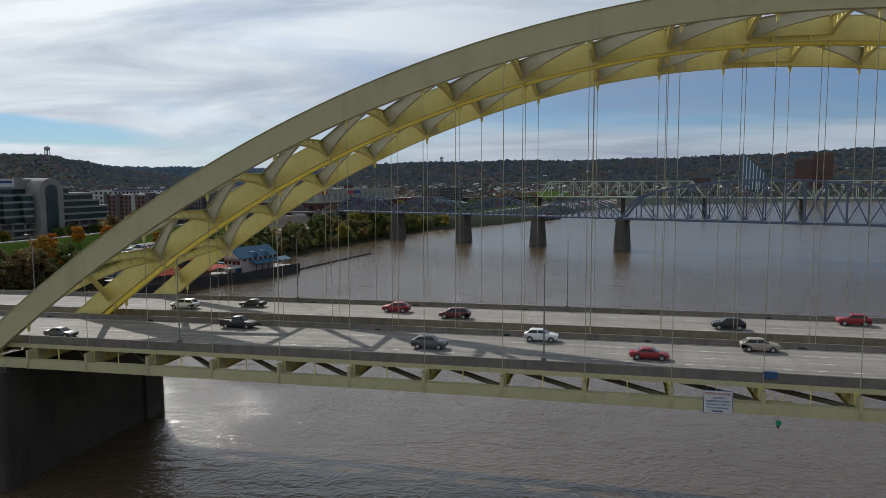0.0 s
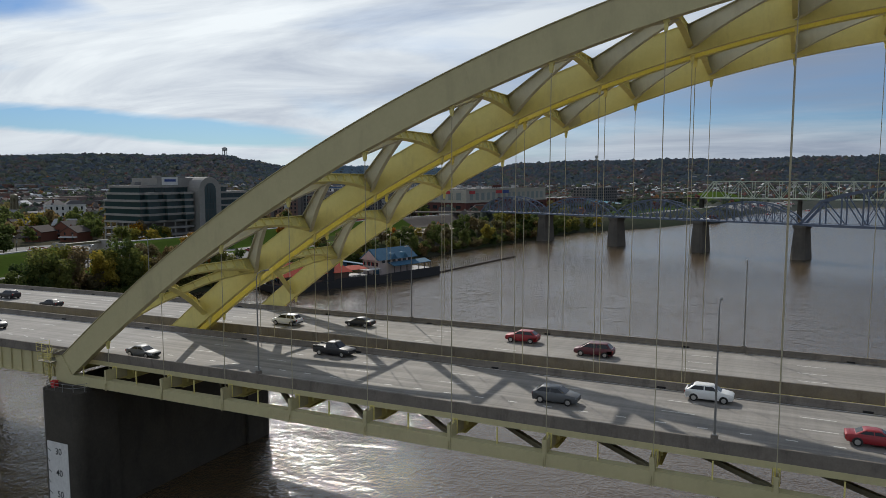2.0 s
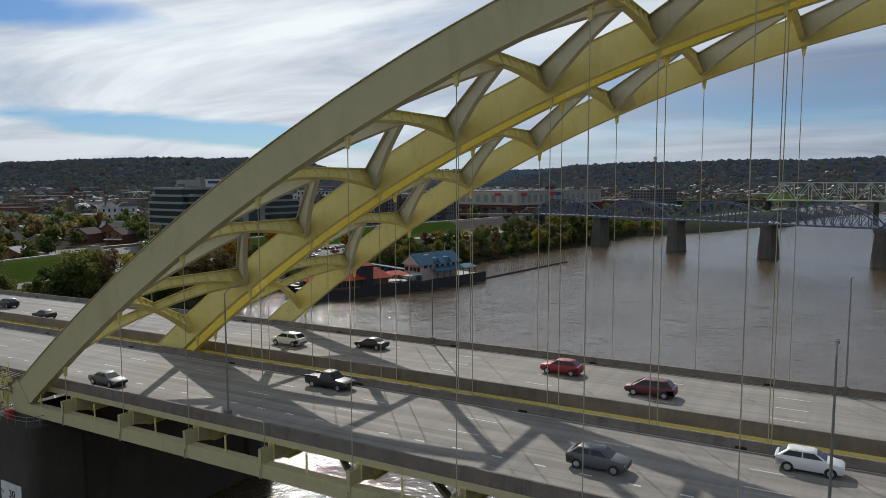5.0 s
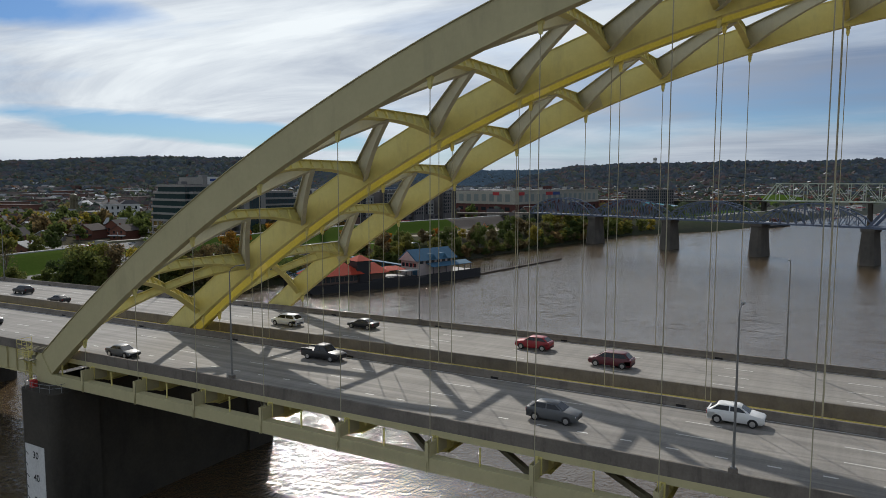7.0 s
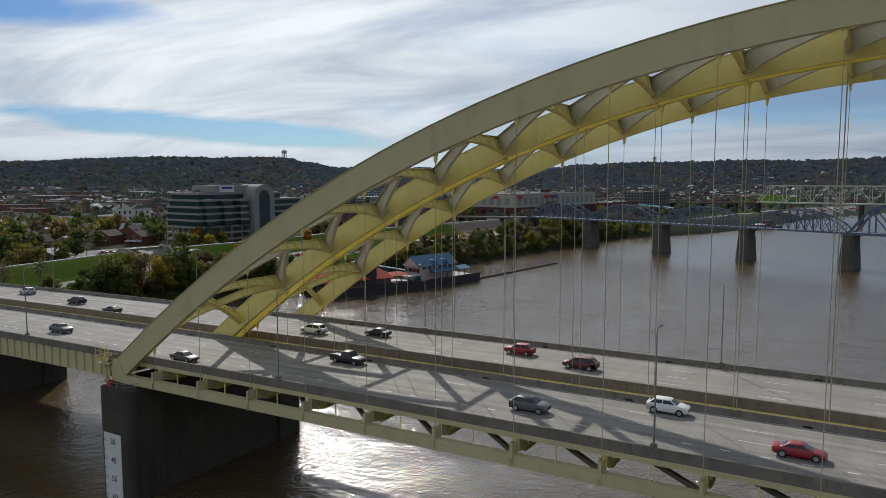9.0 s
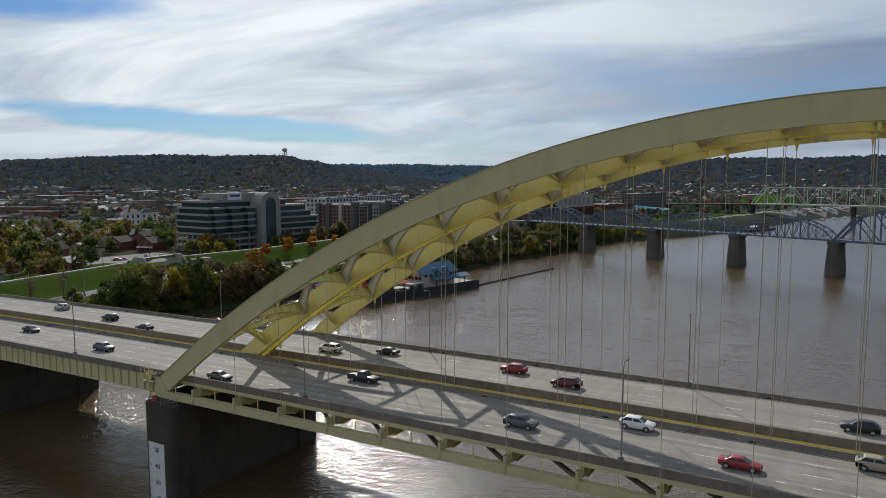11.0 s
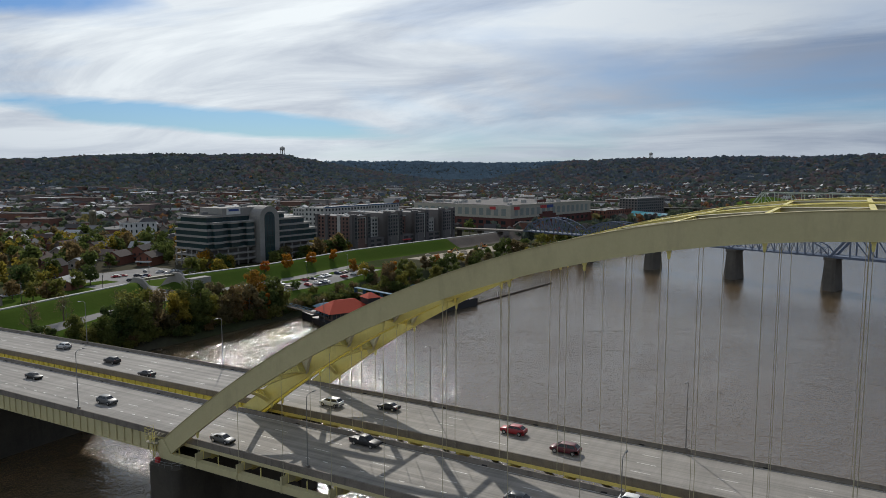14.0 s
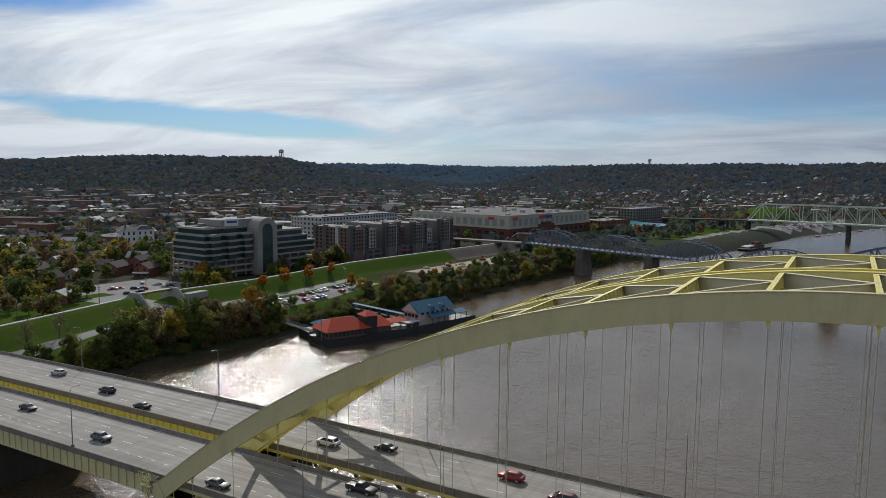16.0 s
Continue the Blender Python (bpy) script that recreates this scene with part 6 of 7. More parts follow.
for i in range(14):
    yy, o = cp.uniform(242, 282), cp.uniform(-84, -42)
    c = cp.choice(CARCOLS)
    x = levee(yy) + o
    car(cp.choice(("sedan", "suv")), c, COL[c], pose(x, yy, ground_z(x, yy) + 0.01, 0, 0, cp.choice((60, 150, 240))), f"{c} car standing on the street behind the flood bank", "street cars")


# ---------------------------------------------------------------- houses of the town
def house_wall(name, a, b):
    k = Mat(name)
    c = k.ramp(k.random(), *[(i / 5.0, col_) for i, col_ in enumerate((a, b, (0.20, 0.085, 0.06), (0.22, 0.20, 0.17), (0.13, 0.08, 0.065), (0.20, 0.19, 0.18)))])
    return k.done(k.mix("MULTIPLY", 0.4, c, k.ramp(k.noise(1.5), (0.3, 0.7), (0.7, 1.15))), 0.9, 0, 0.1)


HOUSE_WALL = house_wall("house_wall", (0.38, 0.36, 0.33), (0.17, 0.085, 0.06))


def roof_mat(name, per_island):
    k = Mat(name)
    v = k.island() if per_island else k.random()
    c = k.ramp(v, (0.0, (0.055, 0.054, 0.057)), (0.28, (0.085, 0.073, 0.067)), (0.46, (0.105, 0.072, 0.064)), (0.62, (0.075, 0.072, 0.071)), (0.76, (0.20, 0.195, 0.19)), (0.90, (0.42, 0.42, 0.41)), (1.0, (0.66, 0.66, 0.65)))
    return k.done(k.mix("MULTIPLY", 0.4, c, k.ramp(k.noise(1.0), (0.3, 0.7), (0.7, 1.15))), 0.9, 0, 0.08)


HOUSE_ROOF = roof_mat("house_roof", False)


def house_meshes(w, d, h, r):
    wall = M()
    wall.hexa([(-w, -d, -1), (w, -d, -1), (w, d, -1), (-w, d, -1)], [(-w, -d, h), (w, -d, h), (w, d, h), (-w, d, h)])
    wall.hexa([(-w, -d, h), (w, -d, h), (0, -d, h + r)], [(-w, d, h), (w, d, h), (0, d, h + r)])
    roof = M()
    for s in (-1, 1):
        roof.hexa([(s * (w + 0.5), -d - 0.5, h - 0.4), (0, -d - 0.5, h + r + 0.05), (0, -d - 0.5, h + r + 0.3), (s * (w + 0.6), -d - 0.5, h - 0.15)], [(s * (w + 0.5), d + 0.5, h - 0.4), (0, d + 0.5, h + r + 0.05), (0, d + 0.5, h + r + 0.3), (s * (w + 0.6), d + 0.5, h - 0.15)])
    chim = M().box(w * 0.3, w * 0.3 + 0.7, d * 0.2, d * 0.2 + 0.7, h, h + r + 1.0)
    win = M().box(-0.5, 0.5, -0.05, 0.05, -0.8, 0.8)
    porch = M().hexa([(-w, d, 2.6), (w, d, 2.6), (w, d + 2.0, 2.4), (-w, d + 2.0, 2.4)], [(-w, d, 3.1), (w, d, 3.1), (w, d + 2.1, 2.6), (-w, d + 2.1, 2.6)])
    return wall.mesh("wall", HOUSE_WALL), roof.mesh("roof", HOUSE_ROOF), chim.mesh("chimney", BRICK_RED), win.mesh("window", GLASS), porch.mesh("porch_roof", HOUSE_ROOF), (w, d, h)


KINDS = [house_meshes(4.2, 6.5, 6.2, 3.4), house_meshes(5.0, 7.5, 5.4, 3.0), house_meshes(3.6, 8.0, 7.4, 2.6), house_meshes(5.6, 5.6, 3.8, 2.6)]
hr = random.Random(21)
taken = [(-332, 318, 26), (-328, 345, 26), (-324, 372, 26), (-300, 478, 75), (-330, 690, 105), (-513, 396, 26), (-370, 522, 60), (-425, 560, 50), (-337, 263, 36), (-300, 231, 22)]


def is_free(x, y, r):
    for a, b, q in taken:
        if (x - a) ** 2 + (y - b) ** 2 < (q + r) ** 2:
            return False
    return True


STREET = radians(16)
count = 0
for i in range(26):
    for j in range(22):
        u, v = -290 - 24 * i, 90 + 21 * j
        x = u * math.cos(STREET) + (v - 200) * math.sin(STREET) * 0.35 + hr.uniform(-3, 3)
        y = v + (-u - 290) * 0.42 + hr.uniform(-3, 3)
        if levee(y) - x < 26 or not is_free(x, y, 8) or j % 5 == 4 or hr.random() < 0.25 or math.hypot(x, y) > 760 or count >= 170:
            continue
        wl, rf, ch, wn, pr, (w, d, h) = hr.choice(KINDS)
        root = thing("house", hr.choice(("narrow gabled town house with shingled roof", "two-storey gabled house with small chimney", "older town house with pitched roof")), "house", "town houses", at=pose(x, y, ground_z(x, y), 0, 0, 24 + hr.choice((0, 90, 180)) + hr.uniform(-4, 4)))
        part("wall", wl, None, root)
        part("roof", rf, None, root)
        part("chimney", ch, None, root)
        part("porch_roof", pr, None, root)
        for a in (-1, 1) if count < 110 else ():
            for s in (-1, 1):
                for zz in ((1.8, 4.6) if h > 5 else (2.0,)):
                    o = part("window", wn, None, root)
                    o.matrix_basis = pose(s * w * 0.45, a * (d + 0.02), zz)
        taken.append((x, y, 6))
        count += 1

# town trees: the nearest as things, the others joined
STAND = {h: M() for h in ("green", "yellow", "dry", "autumn")}
TRUNKS = M()


def stand_tree(x, y, hue, sc):
    m = hr.choice(STAND_CROWNS)
    a = hr.uniform(0, 6.283)
    ca, sa, z = math.cos(a) * sc, math.sin(a) * sc, ground_z(x, y)
    t = STAND[hue]
    n = len(t.v)
    t.v.extend([(x + p[0] * ca - p[1] * sa, y + p[0] * sa + p[1] * ca, z + p[2] * sc) for p in m.v])
    t.f.extend([tuple(i + n for i in f) for f in m.f])
    t.mi.extend(m.mi)
    TRUNKS.tube([(x, y, z - 0.5), (x, y, z + 7 * sc)], [0.3 * sc, 0.15 * sc], 5)


near_trees = 0
spots = []
for i in range(2600):
    x, y = hr.uniform(-760, -283), hr.uniform(80, 680)
    if levee(y) - x < 20 or not is_free(x, y, -0.5):
        continue
    spots.append((math.hypot(x, y), x, y))
hr.shuffle(spots)
for d, x, y in sorted(spots[:int(len(spots) * 0.62)])[:560]:
    hue = hr.choice(("green", "green", "yellow", "dry", "green", "dry", "green", "yellow", "green", "green", "dry", "autumn", "green"))
    if near_trees < 95:
        tree(x, y, LIGHT + hr.choice((0, 1, 2)), hue, hr.uniform(0.6, 0.95), "town trees", "among the town houses")
        near_trees += 1
    else:
        stand_tree(x, y, hue, hr.uniform(0.6, 1.0))
for h, mat_ in (("green", LEAF_GREEN), ("yellow", LEAF_YELLOW), ("dry", LEAF_DRY), ("autumn", LEAF_AUTUMN)):
    tagged(part("town_woods", STAND[h], mat_), f"{HUE[h]} trees scattered among the town houses", "trees", kind="stuff")
tagged(part("town_trunks", TRUNKS, BARK), "trunks of the trees among the houses", "trunks", kind="stuff")

# ---------------------------------------------------------------- far town and woods (past counting)
ISLAND_ROOF = roof_mat("far_roofs", True)


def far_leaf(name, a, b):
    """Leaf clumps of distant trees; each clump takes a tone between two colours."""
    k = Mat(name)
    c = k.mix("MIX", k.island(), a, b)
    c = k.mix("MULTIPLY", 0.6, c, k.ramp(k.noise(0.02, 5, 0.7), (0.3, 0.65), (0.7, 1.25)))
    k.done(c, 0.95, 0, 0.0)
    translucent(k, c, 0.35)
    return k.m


# hill leaves: the haze of distance is put into these colours as blue
HAZY_LEAVES = (far_leaf("hazy_leaves_green", (0.100, 0.128, 0.122), (0.114, 0.140, 0.132)), far_leaf("hazy_leaves_blue", (0.095, 0.120, 0.145), (0.110, 0.134, 0.158)), far_leaf("hazy_leaves_olive", (0.126, 0.136, 0.112), (0.142, 0.148, 0.118)), far_leaf("hazy_leaves_rust", (0.155, 0.122, 0.122), (0.172, 0.134, 0.130)), far_leaf("hazy_leaves_grey", (0.130, 0.126, 0.142), (0.144, 0.138, 0.150)))
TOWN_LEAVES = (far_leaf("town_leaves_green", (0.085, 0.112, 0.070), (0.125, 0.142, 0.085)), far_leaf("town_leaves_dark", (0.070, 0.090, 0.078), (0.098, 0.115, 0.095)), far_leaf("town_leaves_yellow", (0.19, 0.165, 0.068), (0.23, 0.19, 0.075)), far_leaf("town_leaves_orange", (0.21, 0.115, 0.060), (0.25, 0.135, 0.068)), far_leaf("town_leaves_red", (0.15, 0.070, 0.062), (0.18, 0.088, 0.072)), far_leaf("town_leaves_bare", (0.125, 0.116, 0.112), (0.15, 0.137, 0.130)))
# farthest ridge: the strongest haze tint, painted into the leaf colour
HAZY_RIDGE_LEAF = far_leaf("ridge_woods", (0.125, 0.185, 0.240), (0.140, 0.200, 0.255))


def far_wall():
    k = Mat("far_walls")
    c = k.ramp(k.island(), (0.0, (0.20, 0.09, 0.065)), (0.3, (0.15, 0.10, 0.08)), (0.5, (0.32, 0.31, 0.29)), (0.68, (0.17, 0.08, 0.06)), (0.85, (0.26, 0.25, 0.24)), (1.0, (0.62, 0.61, 0.60)))
    return k.done(c, 0.9, 0, 0.1)


FAR_WALL = far_wall()
def clump(m, x, y, z, r, h, n, rr, mat_i, loose=0.7):
    """A distant tree crown of n leaf clumps in an uneven ellipsoid, leaning out and up towards the valley."""
    q = math.hypot(x, y)
    out_ = Vector((-0.7 * x / q, -0.7 * y / q, 0.7))
    for i in range(n):
        a, e = rr.uniform(0, 6.283), rr.uniform(-0.75, 1.0)
        c = math.sqrt(max(0.0, 1 - e * e)) * rr.uniform(0.35, 1.0)
        p = Vector((x + r * c * math.cos(a), y + r * c * math.sin(a), z + h * 0.5 * (1 + e * rr.uniform(0.6, 1.0))))
        nn = (out_ + Vector((rr.gauss(0, loose), rr.gauss(0, loose), rr.gauss(0, loose)))).normalized()
        u = nn.cross(Vector((rr.gauss(0, 1), rr.gauss(0, 1), rr.gauss(0, 1)))).normalized()
        v = nn.cross(u)
        s = r * rr.uniform(0.36, 0.64) * (1.0 if loose > 0.5 else 1.35)
        k = len(m.v)
        m.v.extend([tuple(p - u * s - v * s * 0.4), tuple(p + u * s * 0.3 - v * s * 0.8), tuple(p + u * s + v * s * 0.5), tuple(p - u * s * 0.4 + v * s * 0.8)])
        m.f.append((k, k + 1, k + 2, k + 3))
        m.mi.append(mat_i)


def polar(rr, r0, r1, b0, b1):
    r = math.sqrt(rr.uniform(r0 * r0, r1 * r1))
    b = radians(rr.uniform(b0, b1))
    return r * math.sin(b), r * math.cos(b)


fr = random.Random(40)
woods, walls, roofs, tops = M(), M(), M(), M()
# town woods: between the houses
made = 0
while made < 8500:
    x, y = polar(fr, 560, 2000, -88, 34)
    d = shore(y) - x
    if d < 45 or (y < 800 and not is_free(x, y, 3)) or (y > 700 and y < 1500 and d < 200 and fr.random() < 0.2):
        continue
    s = fr.uniform(2.6, 6.0)
    clump(tops, x, y, ground_z(x, y) + 0.5, s * 0.9, s * 1.9, 22 if math.hypot(x, y) < 1100 else 14, fr, fr.choice((0, 0, 0, 0, 0, 0, 1, 1, 1, 1, 1, 1, 2, 3, 4, 5, 5, 5, 5, 0, 1)))
    made += 1
tagged(part("town_treetops", tops, TOWN_LEAVES), "autumn treetops between the distant town roofs", "trees", kind="stuff")
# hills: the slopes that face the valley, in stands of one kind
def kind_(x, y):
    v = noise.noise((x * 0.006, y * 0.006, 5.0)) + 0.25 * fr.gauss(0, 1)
    # hills past 2300 m on the right draw more of the haze-blue tones
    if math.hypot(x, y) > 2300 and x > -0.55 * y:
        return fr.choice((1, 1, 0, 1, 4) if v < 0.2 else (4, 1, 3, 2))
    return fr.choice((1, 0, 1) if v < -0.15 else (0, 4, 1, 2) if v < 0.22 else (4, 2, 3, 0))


ridge = M()
for count_, r0, r1, b0, b1 in ((17000, 1450, 2700, -88, -30), (12000, 1600, 4750, -40, -18), (19000, 1600, 3700, -22, 36)):
    made = 0
    while made < count_:
        x, y = polar(fr, r0, r1, b0, b1)
        z = ground_z(x, y)
        if z < 3 or (z < 20 and fr.random() < 0.6):
            continue
        far_ = math.hypot(x, y)
        s = fr.choice((3.4, 4.0, 4.6, 5.4, 6.8)) * fr.uniform(0.85, 1.15) * (0.75 + far_ / 9000)
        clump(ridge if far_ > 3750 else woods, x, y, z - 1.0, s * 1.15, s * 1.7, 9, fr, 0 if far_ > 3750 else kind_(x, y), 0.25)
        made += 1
tagged(part("far_woods", woods, HAZY_LEAVES), "distant autumn trees and wooded hillsides", "woods", kind="stuff")
tagged(part("ridge_woods", ridge, HAZY_RIDGE_LEAF), "woods on the farthest ridge, tinted blue for haze", "woods", kind="stuff")
made = 0
while made < 4300:
    x, y = polar(fr, 640, 2500, -86, 30)
    d = shore(y) - x
    if d < 70 or (y < 900 and not is_free(x, y, 10)) or (700 < y < 1700 and d < 260):
        continue
    z = ground_z(x, y)
    if z > 70 or (z > 26 and fr.random() < 0.96):
        continue
    big = fr.random() < 0.10 and math.hypot(x, y) < 1700
    w, dp, h = (fr.uniform(10, 24), fr.uniform(8, 15), fr.uniform(6, 12)) if big else (fr.uniform(3.5, 5.5), fr.uniform(4.5, 8), fr.uniform(4, 8))
    a = radians(24 + fr.choice((0, 90)) + fr.uniform(-5, 5))
    ca, sa = math.cos(a), math.sin(a)
    P = lambda u, v, zz: (x + u * ca - v * sa, y + u * sa + v * ca, z + zz)
    walls.hexa([P(-w, -dp, -2), P(w, -dp, -2), P(w, dp, -2), P(-w, dp, -2)], [P(-w, -dp, h), P(w, -dp, h), P(w, dp, h), P(-w, dp, h)])
    if big or fr.random() < 0.3:
        roofs.hexa([P(-w - .3, -dp - .3, h), P(w + .3, -dp - .3, h), P(w + .3, dp + .3, h), P(-w - .3, dp + .3, h)], [P(-w, -dp, h + 0.6), P(w, -dp, h + 0.6), P(w, dp, h + 0.6), P(-w, dp, h + 0.6)])
    else:
        roofs.hexa([P(-w - .4, -dp - .4, h), P(w + .4, -dp - .4, h), P(0, -dp - .4, h + w * 0.75)], [P(-w - .4, dp + .4, h), P(w + .4, dp + .4, h), P(0, dp + .4, h + w * 0.75)])
    made += 1
tagged(part("far_house_walls", walls, FAR_WALL), "walls of distant town houses", "houses", kind="stuff")
tagged(part("far_house_roofs", roofs, ISLAND_ROOF), "roofs of distant town houses", "roofs", kind="stuff")


# ---------------------------------------------------------------- landmarks on the skyline
def water_tower(x, y, base, h, r, label, paint_=None):
    paint_ = paint_ or PALE
    root = thing("water_tower", label, "water tower", "water towers", at=pose(x, y, base))
    for i in range(6):
        a = math.pi * i / 3
        part("leg", M().tube([(r * 0.95 * math.cos(a), r * 0.95 * math.sin(a), 0), (r * 0.8 * math.cos(a), r * 0.8 * math.sin(a), h)], 0.6, 6), paint_, root)
    part("riser", M().tube([(0, 0, 0), (0, 0, h)], 1.2, 8), paint_, root)
    part("tank", M().tube([(0, 0, h - 2), (0, 0, h), (0, 0, h + r * 0.8), (0, 0, h + r * 1.25)], [r * 0.55, r, r, r * 0.25], 18), paint_, root, smooth=False)
    return root


def on_ray(bearing, r):
    return r * math.sin(radians(bearing)), r * math.cos(radians(bearing))


tx_, ty_ = on_ray(-42.4, 2450)
water_tower(tx_, ty_, ground_z(tx_, ty_), 26, 8.5, "pale water tower on legs on the wooded hilltop")
tx_, ty_ = on_ray(-13.6, 2900)
water_tower(tx_, ty_, ground_z(tx_, ty_), 24, 7, "distant water tower above the wooded ridge")
tx_, ty_ = on_ray(-55.5, 720)
water_tower(tx_, ty_, ground_z(tx_, ty_), 19, 3.0, "small dark water tank on legs above the town", STEEL_DARK)

# tall buildings on the far shore
BROWN_GLASS = mottled("brown_brick_tower", (0.15, 0.062, 0.045), (0.19, 0.08, 0.055), 0.02, 0.7, grain=0.4)
MIRROR_GLASS = plain("blue_mirror_glass", (0.09, 0.14, 0.19), 0.1, 0.6)


def far_tower(bearing, r, w, d, h, mat, floors, label, roofm):
    x, y = on_ray(bearing, r)
    root = thing("tower_block", label, "tower block", "far towers", at=pose(x, y, 6, 0, 0, -bearing))
    part("wall", M().box(-w / 2, w / 2, 0, d, 0, h), mat, root)
    part("roof", M().hexa([(-w / 2 - 0.5, -0.5, h), (w / 2 + 0.5, -0.5, h), (w / 2 + 0.5, d + 0.5, h), (-w / 2 - 0.5, d + 0.5, h)], [(-w / 2 + 3, 3, h + 5), (w / 2 - 3, 3, h + 5), (w / 2 - 3, d - 3, h + 5), (-w / 2 + 3, d - 3, h + 5)]), roofm, root)
    for f in range(floors):
        z = h * (f + 0.35) / floors
        part("window_band", M().box(-w / 2 - 0.05, w / 2 + 0.05, -0.15, 0.1, z, z + h / floors * 0.42), GLASS, root)
    return root


far_tower(14.45, 1850, 42, 40, 92, BROWN_GLASS, 18, "brown brick office tower on the far shore", ROOF_BROWN)
far_tower(13.25, 1830, 36, 40, 79, BROWN_GLASS, 17, "lower brown brick office tower on the far shore", ROOF_BROWN)
far_tower(6.3, 1950, 48, 30, 40, BRICK_BROWN, 8, "dark brick block on the far shore", ROOF_GREY)
far_tower(18.6, 2300, 70, 40, 64, PALE, 10, "pale hotel block on the far shore", ROOF_FLAT)
asc = thing("curved_tower", "slanted blue and white glass apartment tower", "tower block", at=pose(*on_ray(9.4, 1700), 5, 0, 0, -9.4) @ Matrix.Diagonal((1.05, 0.62, 0.92, 1)))
part("wall", M().hexa([(-8, 0, 0), (42, 8, 0), (42, 26, 0), (-8, 22, 0)], [(-8, 0, 104), (42, 8, 52), (42, 26, 50), (-8, 22, 100)]), MIRROR_GLASS, asc)
for i in range(7):
    f = i / 7
    x_ = -6 + 46 * f
    part("white_fin", M().hexa([(x_, -0.4 + 8 * f, 0), (x_ + 2.2, -0.2 + 8 * f, 0), (x_ + 2.2, 1.4 + 8 * f, 0), (x_, 1.2 + 8 * f, 0)], [(x_ + 1.5, -0.4 + 8 * f, 101 - 50 * f), (x_ + 3.0, -0.2 + 8 * f, 100 - 50 * f), (x_ + 3.0, 1.4 + 8 * f, 100 - 50 * f), (x_ + 1.5, 1.2 + 8 * f, 101 - 50 * f)]), WHITE, asc)
# green mound by the far bridge
md = M()
rings_ = []
for i in range(9):
    f = i / 8
    rings_.append([(-115 + 62 * (1 - f) * math.cos(a), 1310 + 170 * (1 - f) * math.sin(a), 8 + 15 * math.sin(f * math.pi / 2)) for a in [2 * math.pi * k / 28 for k in range(28)]])
md.sweep(rings_[:-1] + [[(-115 + 3 * math.cos(2 * math.pi * k / 28), 1310 + 8 * math.sin(2 * math.pi * k / 28), 23) for k in range(28)]])
tagged(part("grass_mound", md, GRASS, smooth=True), "long green grass embankment near the far bridge", "embankment", kind="structure")
# moored barge and far car park beside the far bank
bg_ = thing("landing_barge", "dark moored landing barge with pale canopies and a red cabin", "barge", at=pose(shore(800) + 10, 800, -0.9, 0, 0, 72))
part("hull", M().hexa([(-24, -6, -0.5), (24, -6, -0.5), (24, 6, -0.5), (-24, 6, -0.5)], [(-26, -6.5, 1.8), (26, -6.5, 1.8), (26, 6.5, 1.8), (-26, 6.5, 1.8)]), HULL, bg_)
part("cabin", M().box(-4, 14, -4, 4, 1.8, 5.2), BRICK_BROWN, bg_)
part("upper_cabin", M().box(0, 10, -3, 3, 5.2, 7.6), MALL_BRICK, bg_)
for cx_ in (-20, -12):
    part("canopy", hip_roof(M(), cx_ - 3.4, cx_ + 3.4, -4, 4, 4.4, 1.3, 2.2), WHITE, bg_)
    for ax, ay in ((-3, -3.6), (3, -3.6), (-3, 3.6), (3, 3.6)):
        part("canopy_post", M().box(cx_ + ax - 0.1, cx_ + ax + 0.1, ay - 0.1, ay + 0.1, 1.8, 4.4), TRIM, bg_)
lot = M()
lr = random.Random(14)
for i in range(110):
    yy = lr.uniform(1005, 1195)
    xx = shore(yy) - lr.choice((19, 25, 31, 37)) + lr.uniform(-0.5, 0.5)
    zz = ground_z(xx, yy) + 0.15
    lot.cur = lr.choice((0, 0, 1, 2, 2, 3))
    lot.hexa([(xx - 2.3, yy - 0.9, zz), (xx + 2.3, yy - 0.9, zz), (xx + 2.3, yy + 0.9, zz), (xx - 2.3, yy + 0.9, zz)], [(xx - 2.2, yy - 0.88, zz + 0.75), (xx + 2.2, yy - 0.88, zz + 0.65), (xx + 2.2, yy + 0.88, zz + 0.65), (xx - 2.2, yy + 0.88, zz + 0.75)])
    lot.hexa([(xx - 1.8, yy - 0.82, zz + 0.7), (xx + 1.0, yy - 0.82, zz + 0.7), (xx + 1.0, yy + 0.82, zz + 0.7), (xx - 1.8, yy + 0.82, zz + 0.7)], [(xx - 1.2, yy - 0.68, zz + 1.3), (xx + 0.4, yy - 0.68, zz + 1.3), (xx + 0.4, yy + 0.68, zz + 1.3), (xx - 1.2, yy + 0.68, zz + 1.3)])
tagged(part("far_parked_cars", lot, (paint("white", COL["white"]), paint("silver", COL["silver"]), paint("grey", COL["grey"]), paint("red", COL["red"]))), "rows of cars parked along the far bank", "cars", kind="stuff")
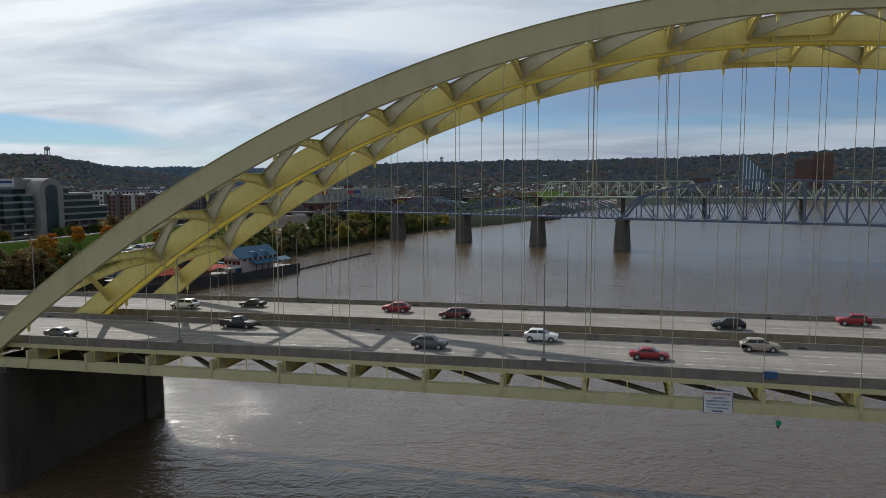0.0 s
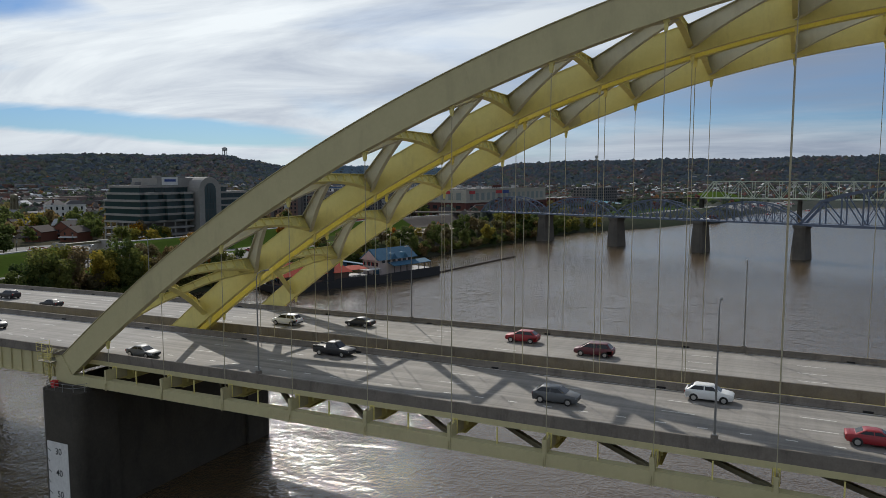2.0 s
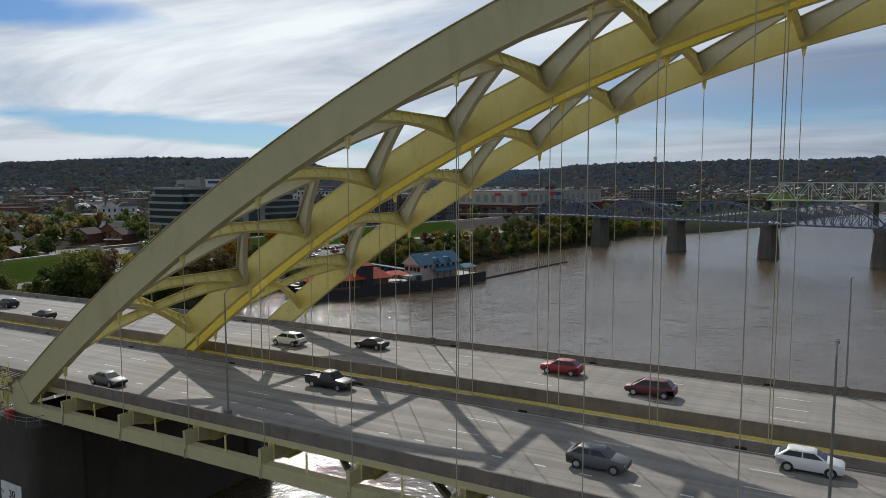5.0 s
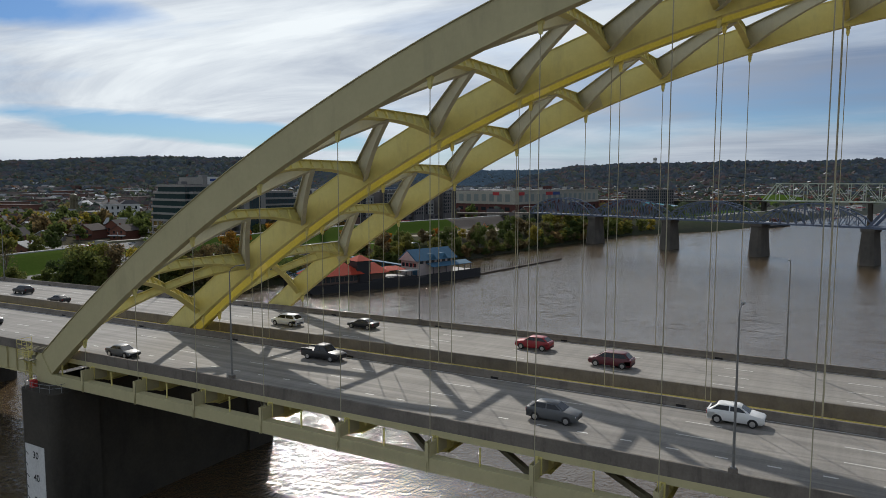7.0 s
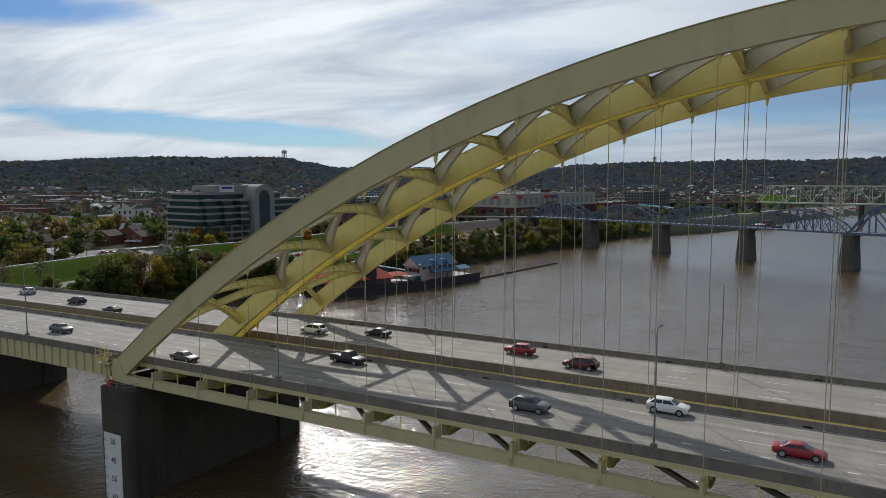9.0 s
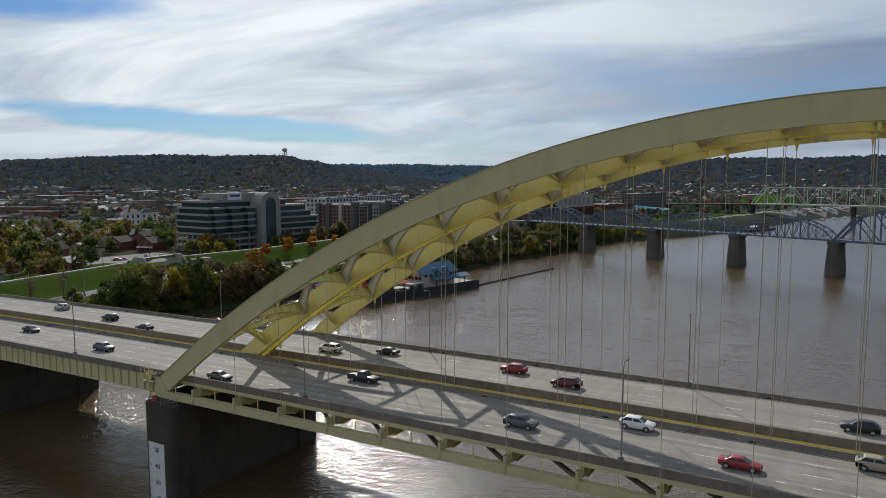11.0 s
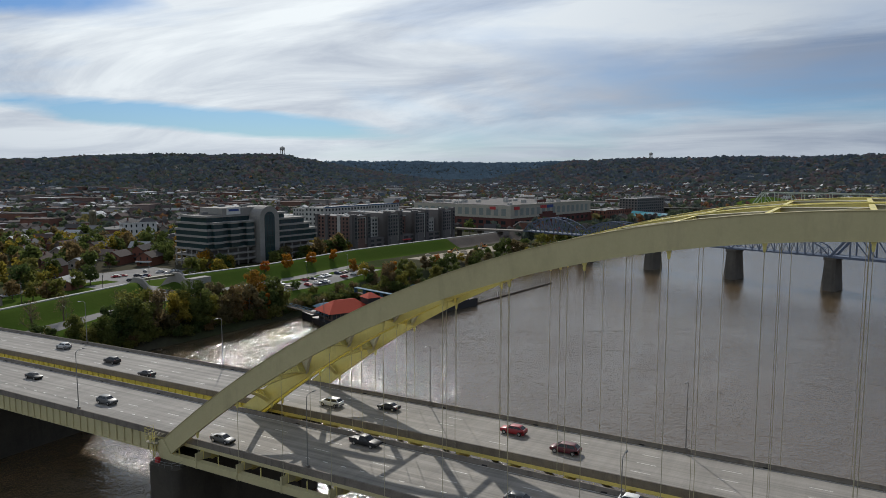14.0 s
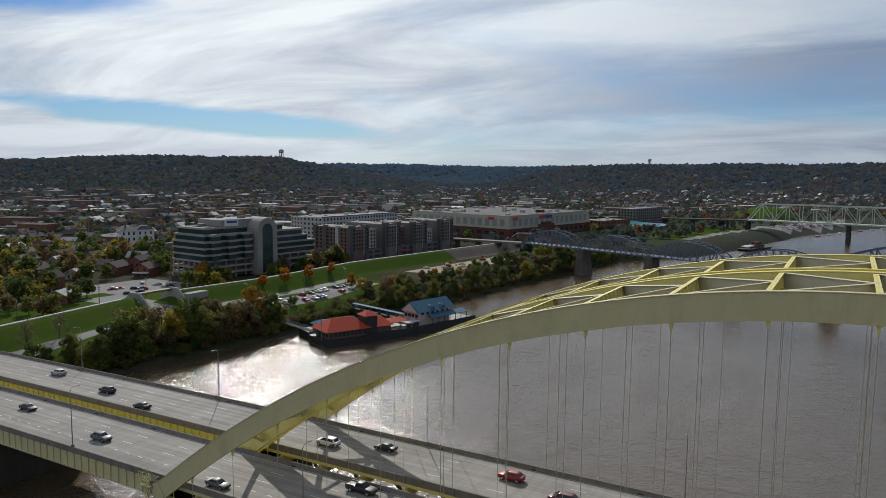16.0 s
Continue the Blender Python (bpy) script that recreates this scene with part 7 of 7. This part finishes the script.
# moored boats below the far bridge
for i in range(7):
    bx, by = -62 + i * 9 - (i % 2) * 6, 1020 + i * 34
    bt_ = thing("moored_boat", "small white and red boat moored along the far bank", "boat", "moored boats", at=pose(shore(by) + 14, by, -1.1, 0, 0, 60) @ Matrix.Diagonal((0.6, 0.6, 0.55, 1)))
    part("hull", M().sweep([[(-9, -2, 0), (-9, 2, 0), (-9, 2.4, 1.6), (-9, -2.4, 1.6)], [(5, -2, 0), (5, 2, 0), (5, 2.4, 1.8), (5, -2.4, 1.8)], [(9, -0.2, 0.4), (9, 0.2, 0.4), (9, 0.3, 2.2), (9, -0.3, 2.2)]]), WHITE if i % 4 else SIGN_RED, bt_)
    part("cabin", M().box(-6, 3, -1.8, 1.8, 1.7, 4.2), WHITE, bt_)


# ---------------------------------------------------------------- small things along the riverside
def utility_pole(x, y, h):
    root = thing("utility_pole", "dark wooden utility pole with a crossarm beside the street", "utility pole", "utility poles", at=pose(x, y, ground_z(x, y)))
    part("pole", M().tube([(0, 0, -0.3), (0, 0, h)], [0.17, 0.11], 7), WOOD, root)
    part("crossarm", M().box(-1.2, 1.2, -0.07, 0.07, h - 0.9, h - 0.7), WOOD, root)
    part("transformer", M().tube([(0.3, 0, h - 2.6), (0.3, 0, h - 1.6)], 0.25, 8), POLE, root)


for i, yy in enumerate((150, 176, 200, 214, 246, 268, 292)):
    utility_pole(levee(yy) - 22 - (i % 3) * 9, yy, 10.5)
for yy in (120, 160, 200, 262, 300, 338):
    xx = levee(yy) + 24
    rl = thing("street_lamp", "slim grey lamp post beside the riverside road", "street lamp", "riverside lamps", at=pose(xx, yy, ground_z(xx, yy)))
    part("pole", M().tube([(0, 0, -0.2), (0, 0, 9)], [0.1, 0.06], 6), POLE, rl)
    part("arm", M().tube([(0, 0, 8.9), (-1.6, 0, 9.3)], 0.04, 5), POLE, rl)
    part("lamp_head", M().box(-2.2, -1.5, -0.12, 0.12, 9.22, 9.38), POLE, rl)

DIGGER = plain("digger_orange", (0.42, 0.16, 0.04), 0.5)
for i, (o, yy, ang) in enumerate(((30, 440, 20), (38, 462, 140), (28, 486, 260))):
    xx = levee(yy) + o
    dg = thing("excavator", "orange tracked excavator standing on bare sand", "excavator", "diggers", at=pose(xx, yy, ground_z(xx, yy), 0, 0, ang))
    for s_ in (-1, 1):
        part("track", M().box(-1.9, 1.9, min(s_ * 0.8, s_ * 1.35), max(s_ * 0.8, s_ * 1.35), 0, 0.8), RUBBER, dg)
    part("body", M().box(-2.0, 1.2, -1.25, 1.25, 0.95, 2.2), DIGGER, dg)
    part("cab", M().box(0.0, 1.4, 0.2, 1.2, 2.2, 3.2), AUTOGLASS, dg)
    part("boom", M().beam((1.0, -0.3, 1.8), (3.6, -0.3, 4.4), 0.35, 0.5), DIGGER, dg)
    part("stick", M().beam((3.6, -0.3, 4.4), (5.4, -0.3, 1.6), 0.3, 0.35), DIGGER, dg)
    part("bucket", M().box(5.0, 5.9, -0.8, 0.2, 0.6, 1.5), RUBBER, dg)
for i in range(9):
    yy = 420 + i * 11
    xx = levee(yy) + 26 + (i * 7) % 15
    pl = M()
    pl.sweep([[(xx + r_ * math.cos(2 * math.pi * k / 9) * (1 + 0.15 * math.sin(k * 2.3 + i)), yy + r_ * math.sin(2 * math.pi * k / 9), ground_z(xx, yy) + z_) for k in range(9)] for r_, z_ in ((3.2, -0.3), (2.2, 0.9), (0.7, 1.7))])
    tagged(part("sand_heap", pl, SAND, smooth=True), "heap of pale sand on the building site", "sand heap", "sand heaps")
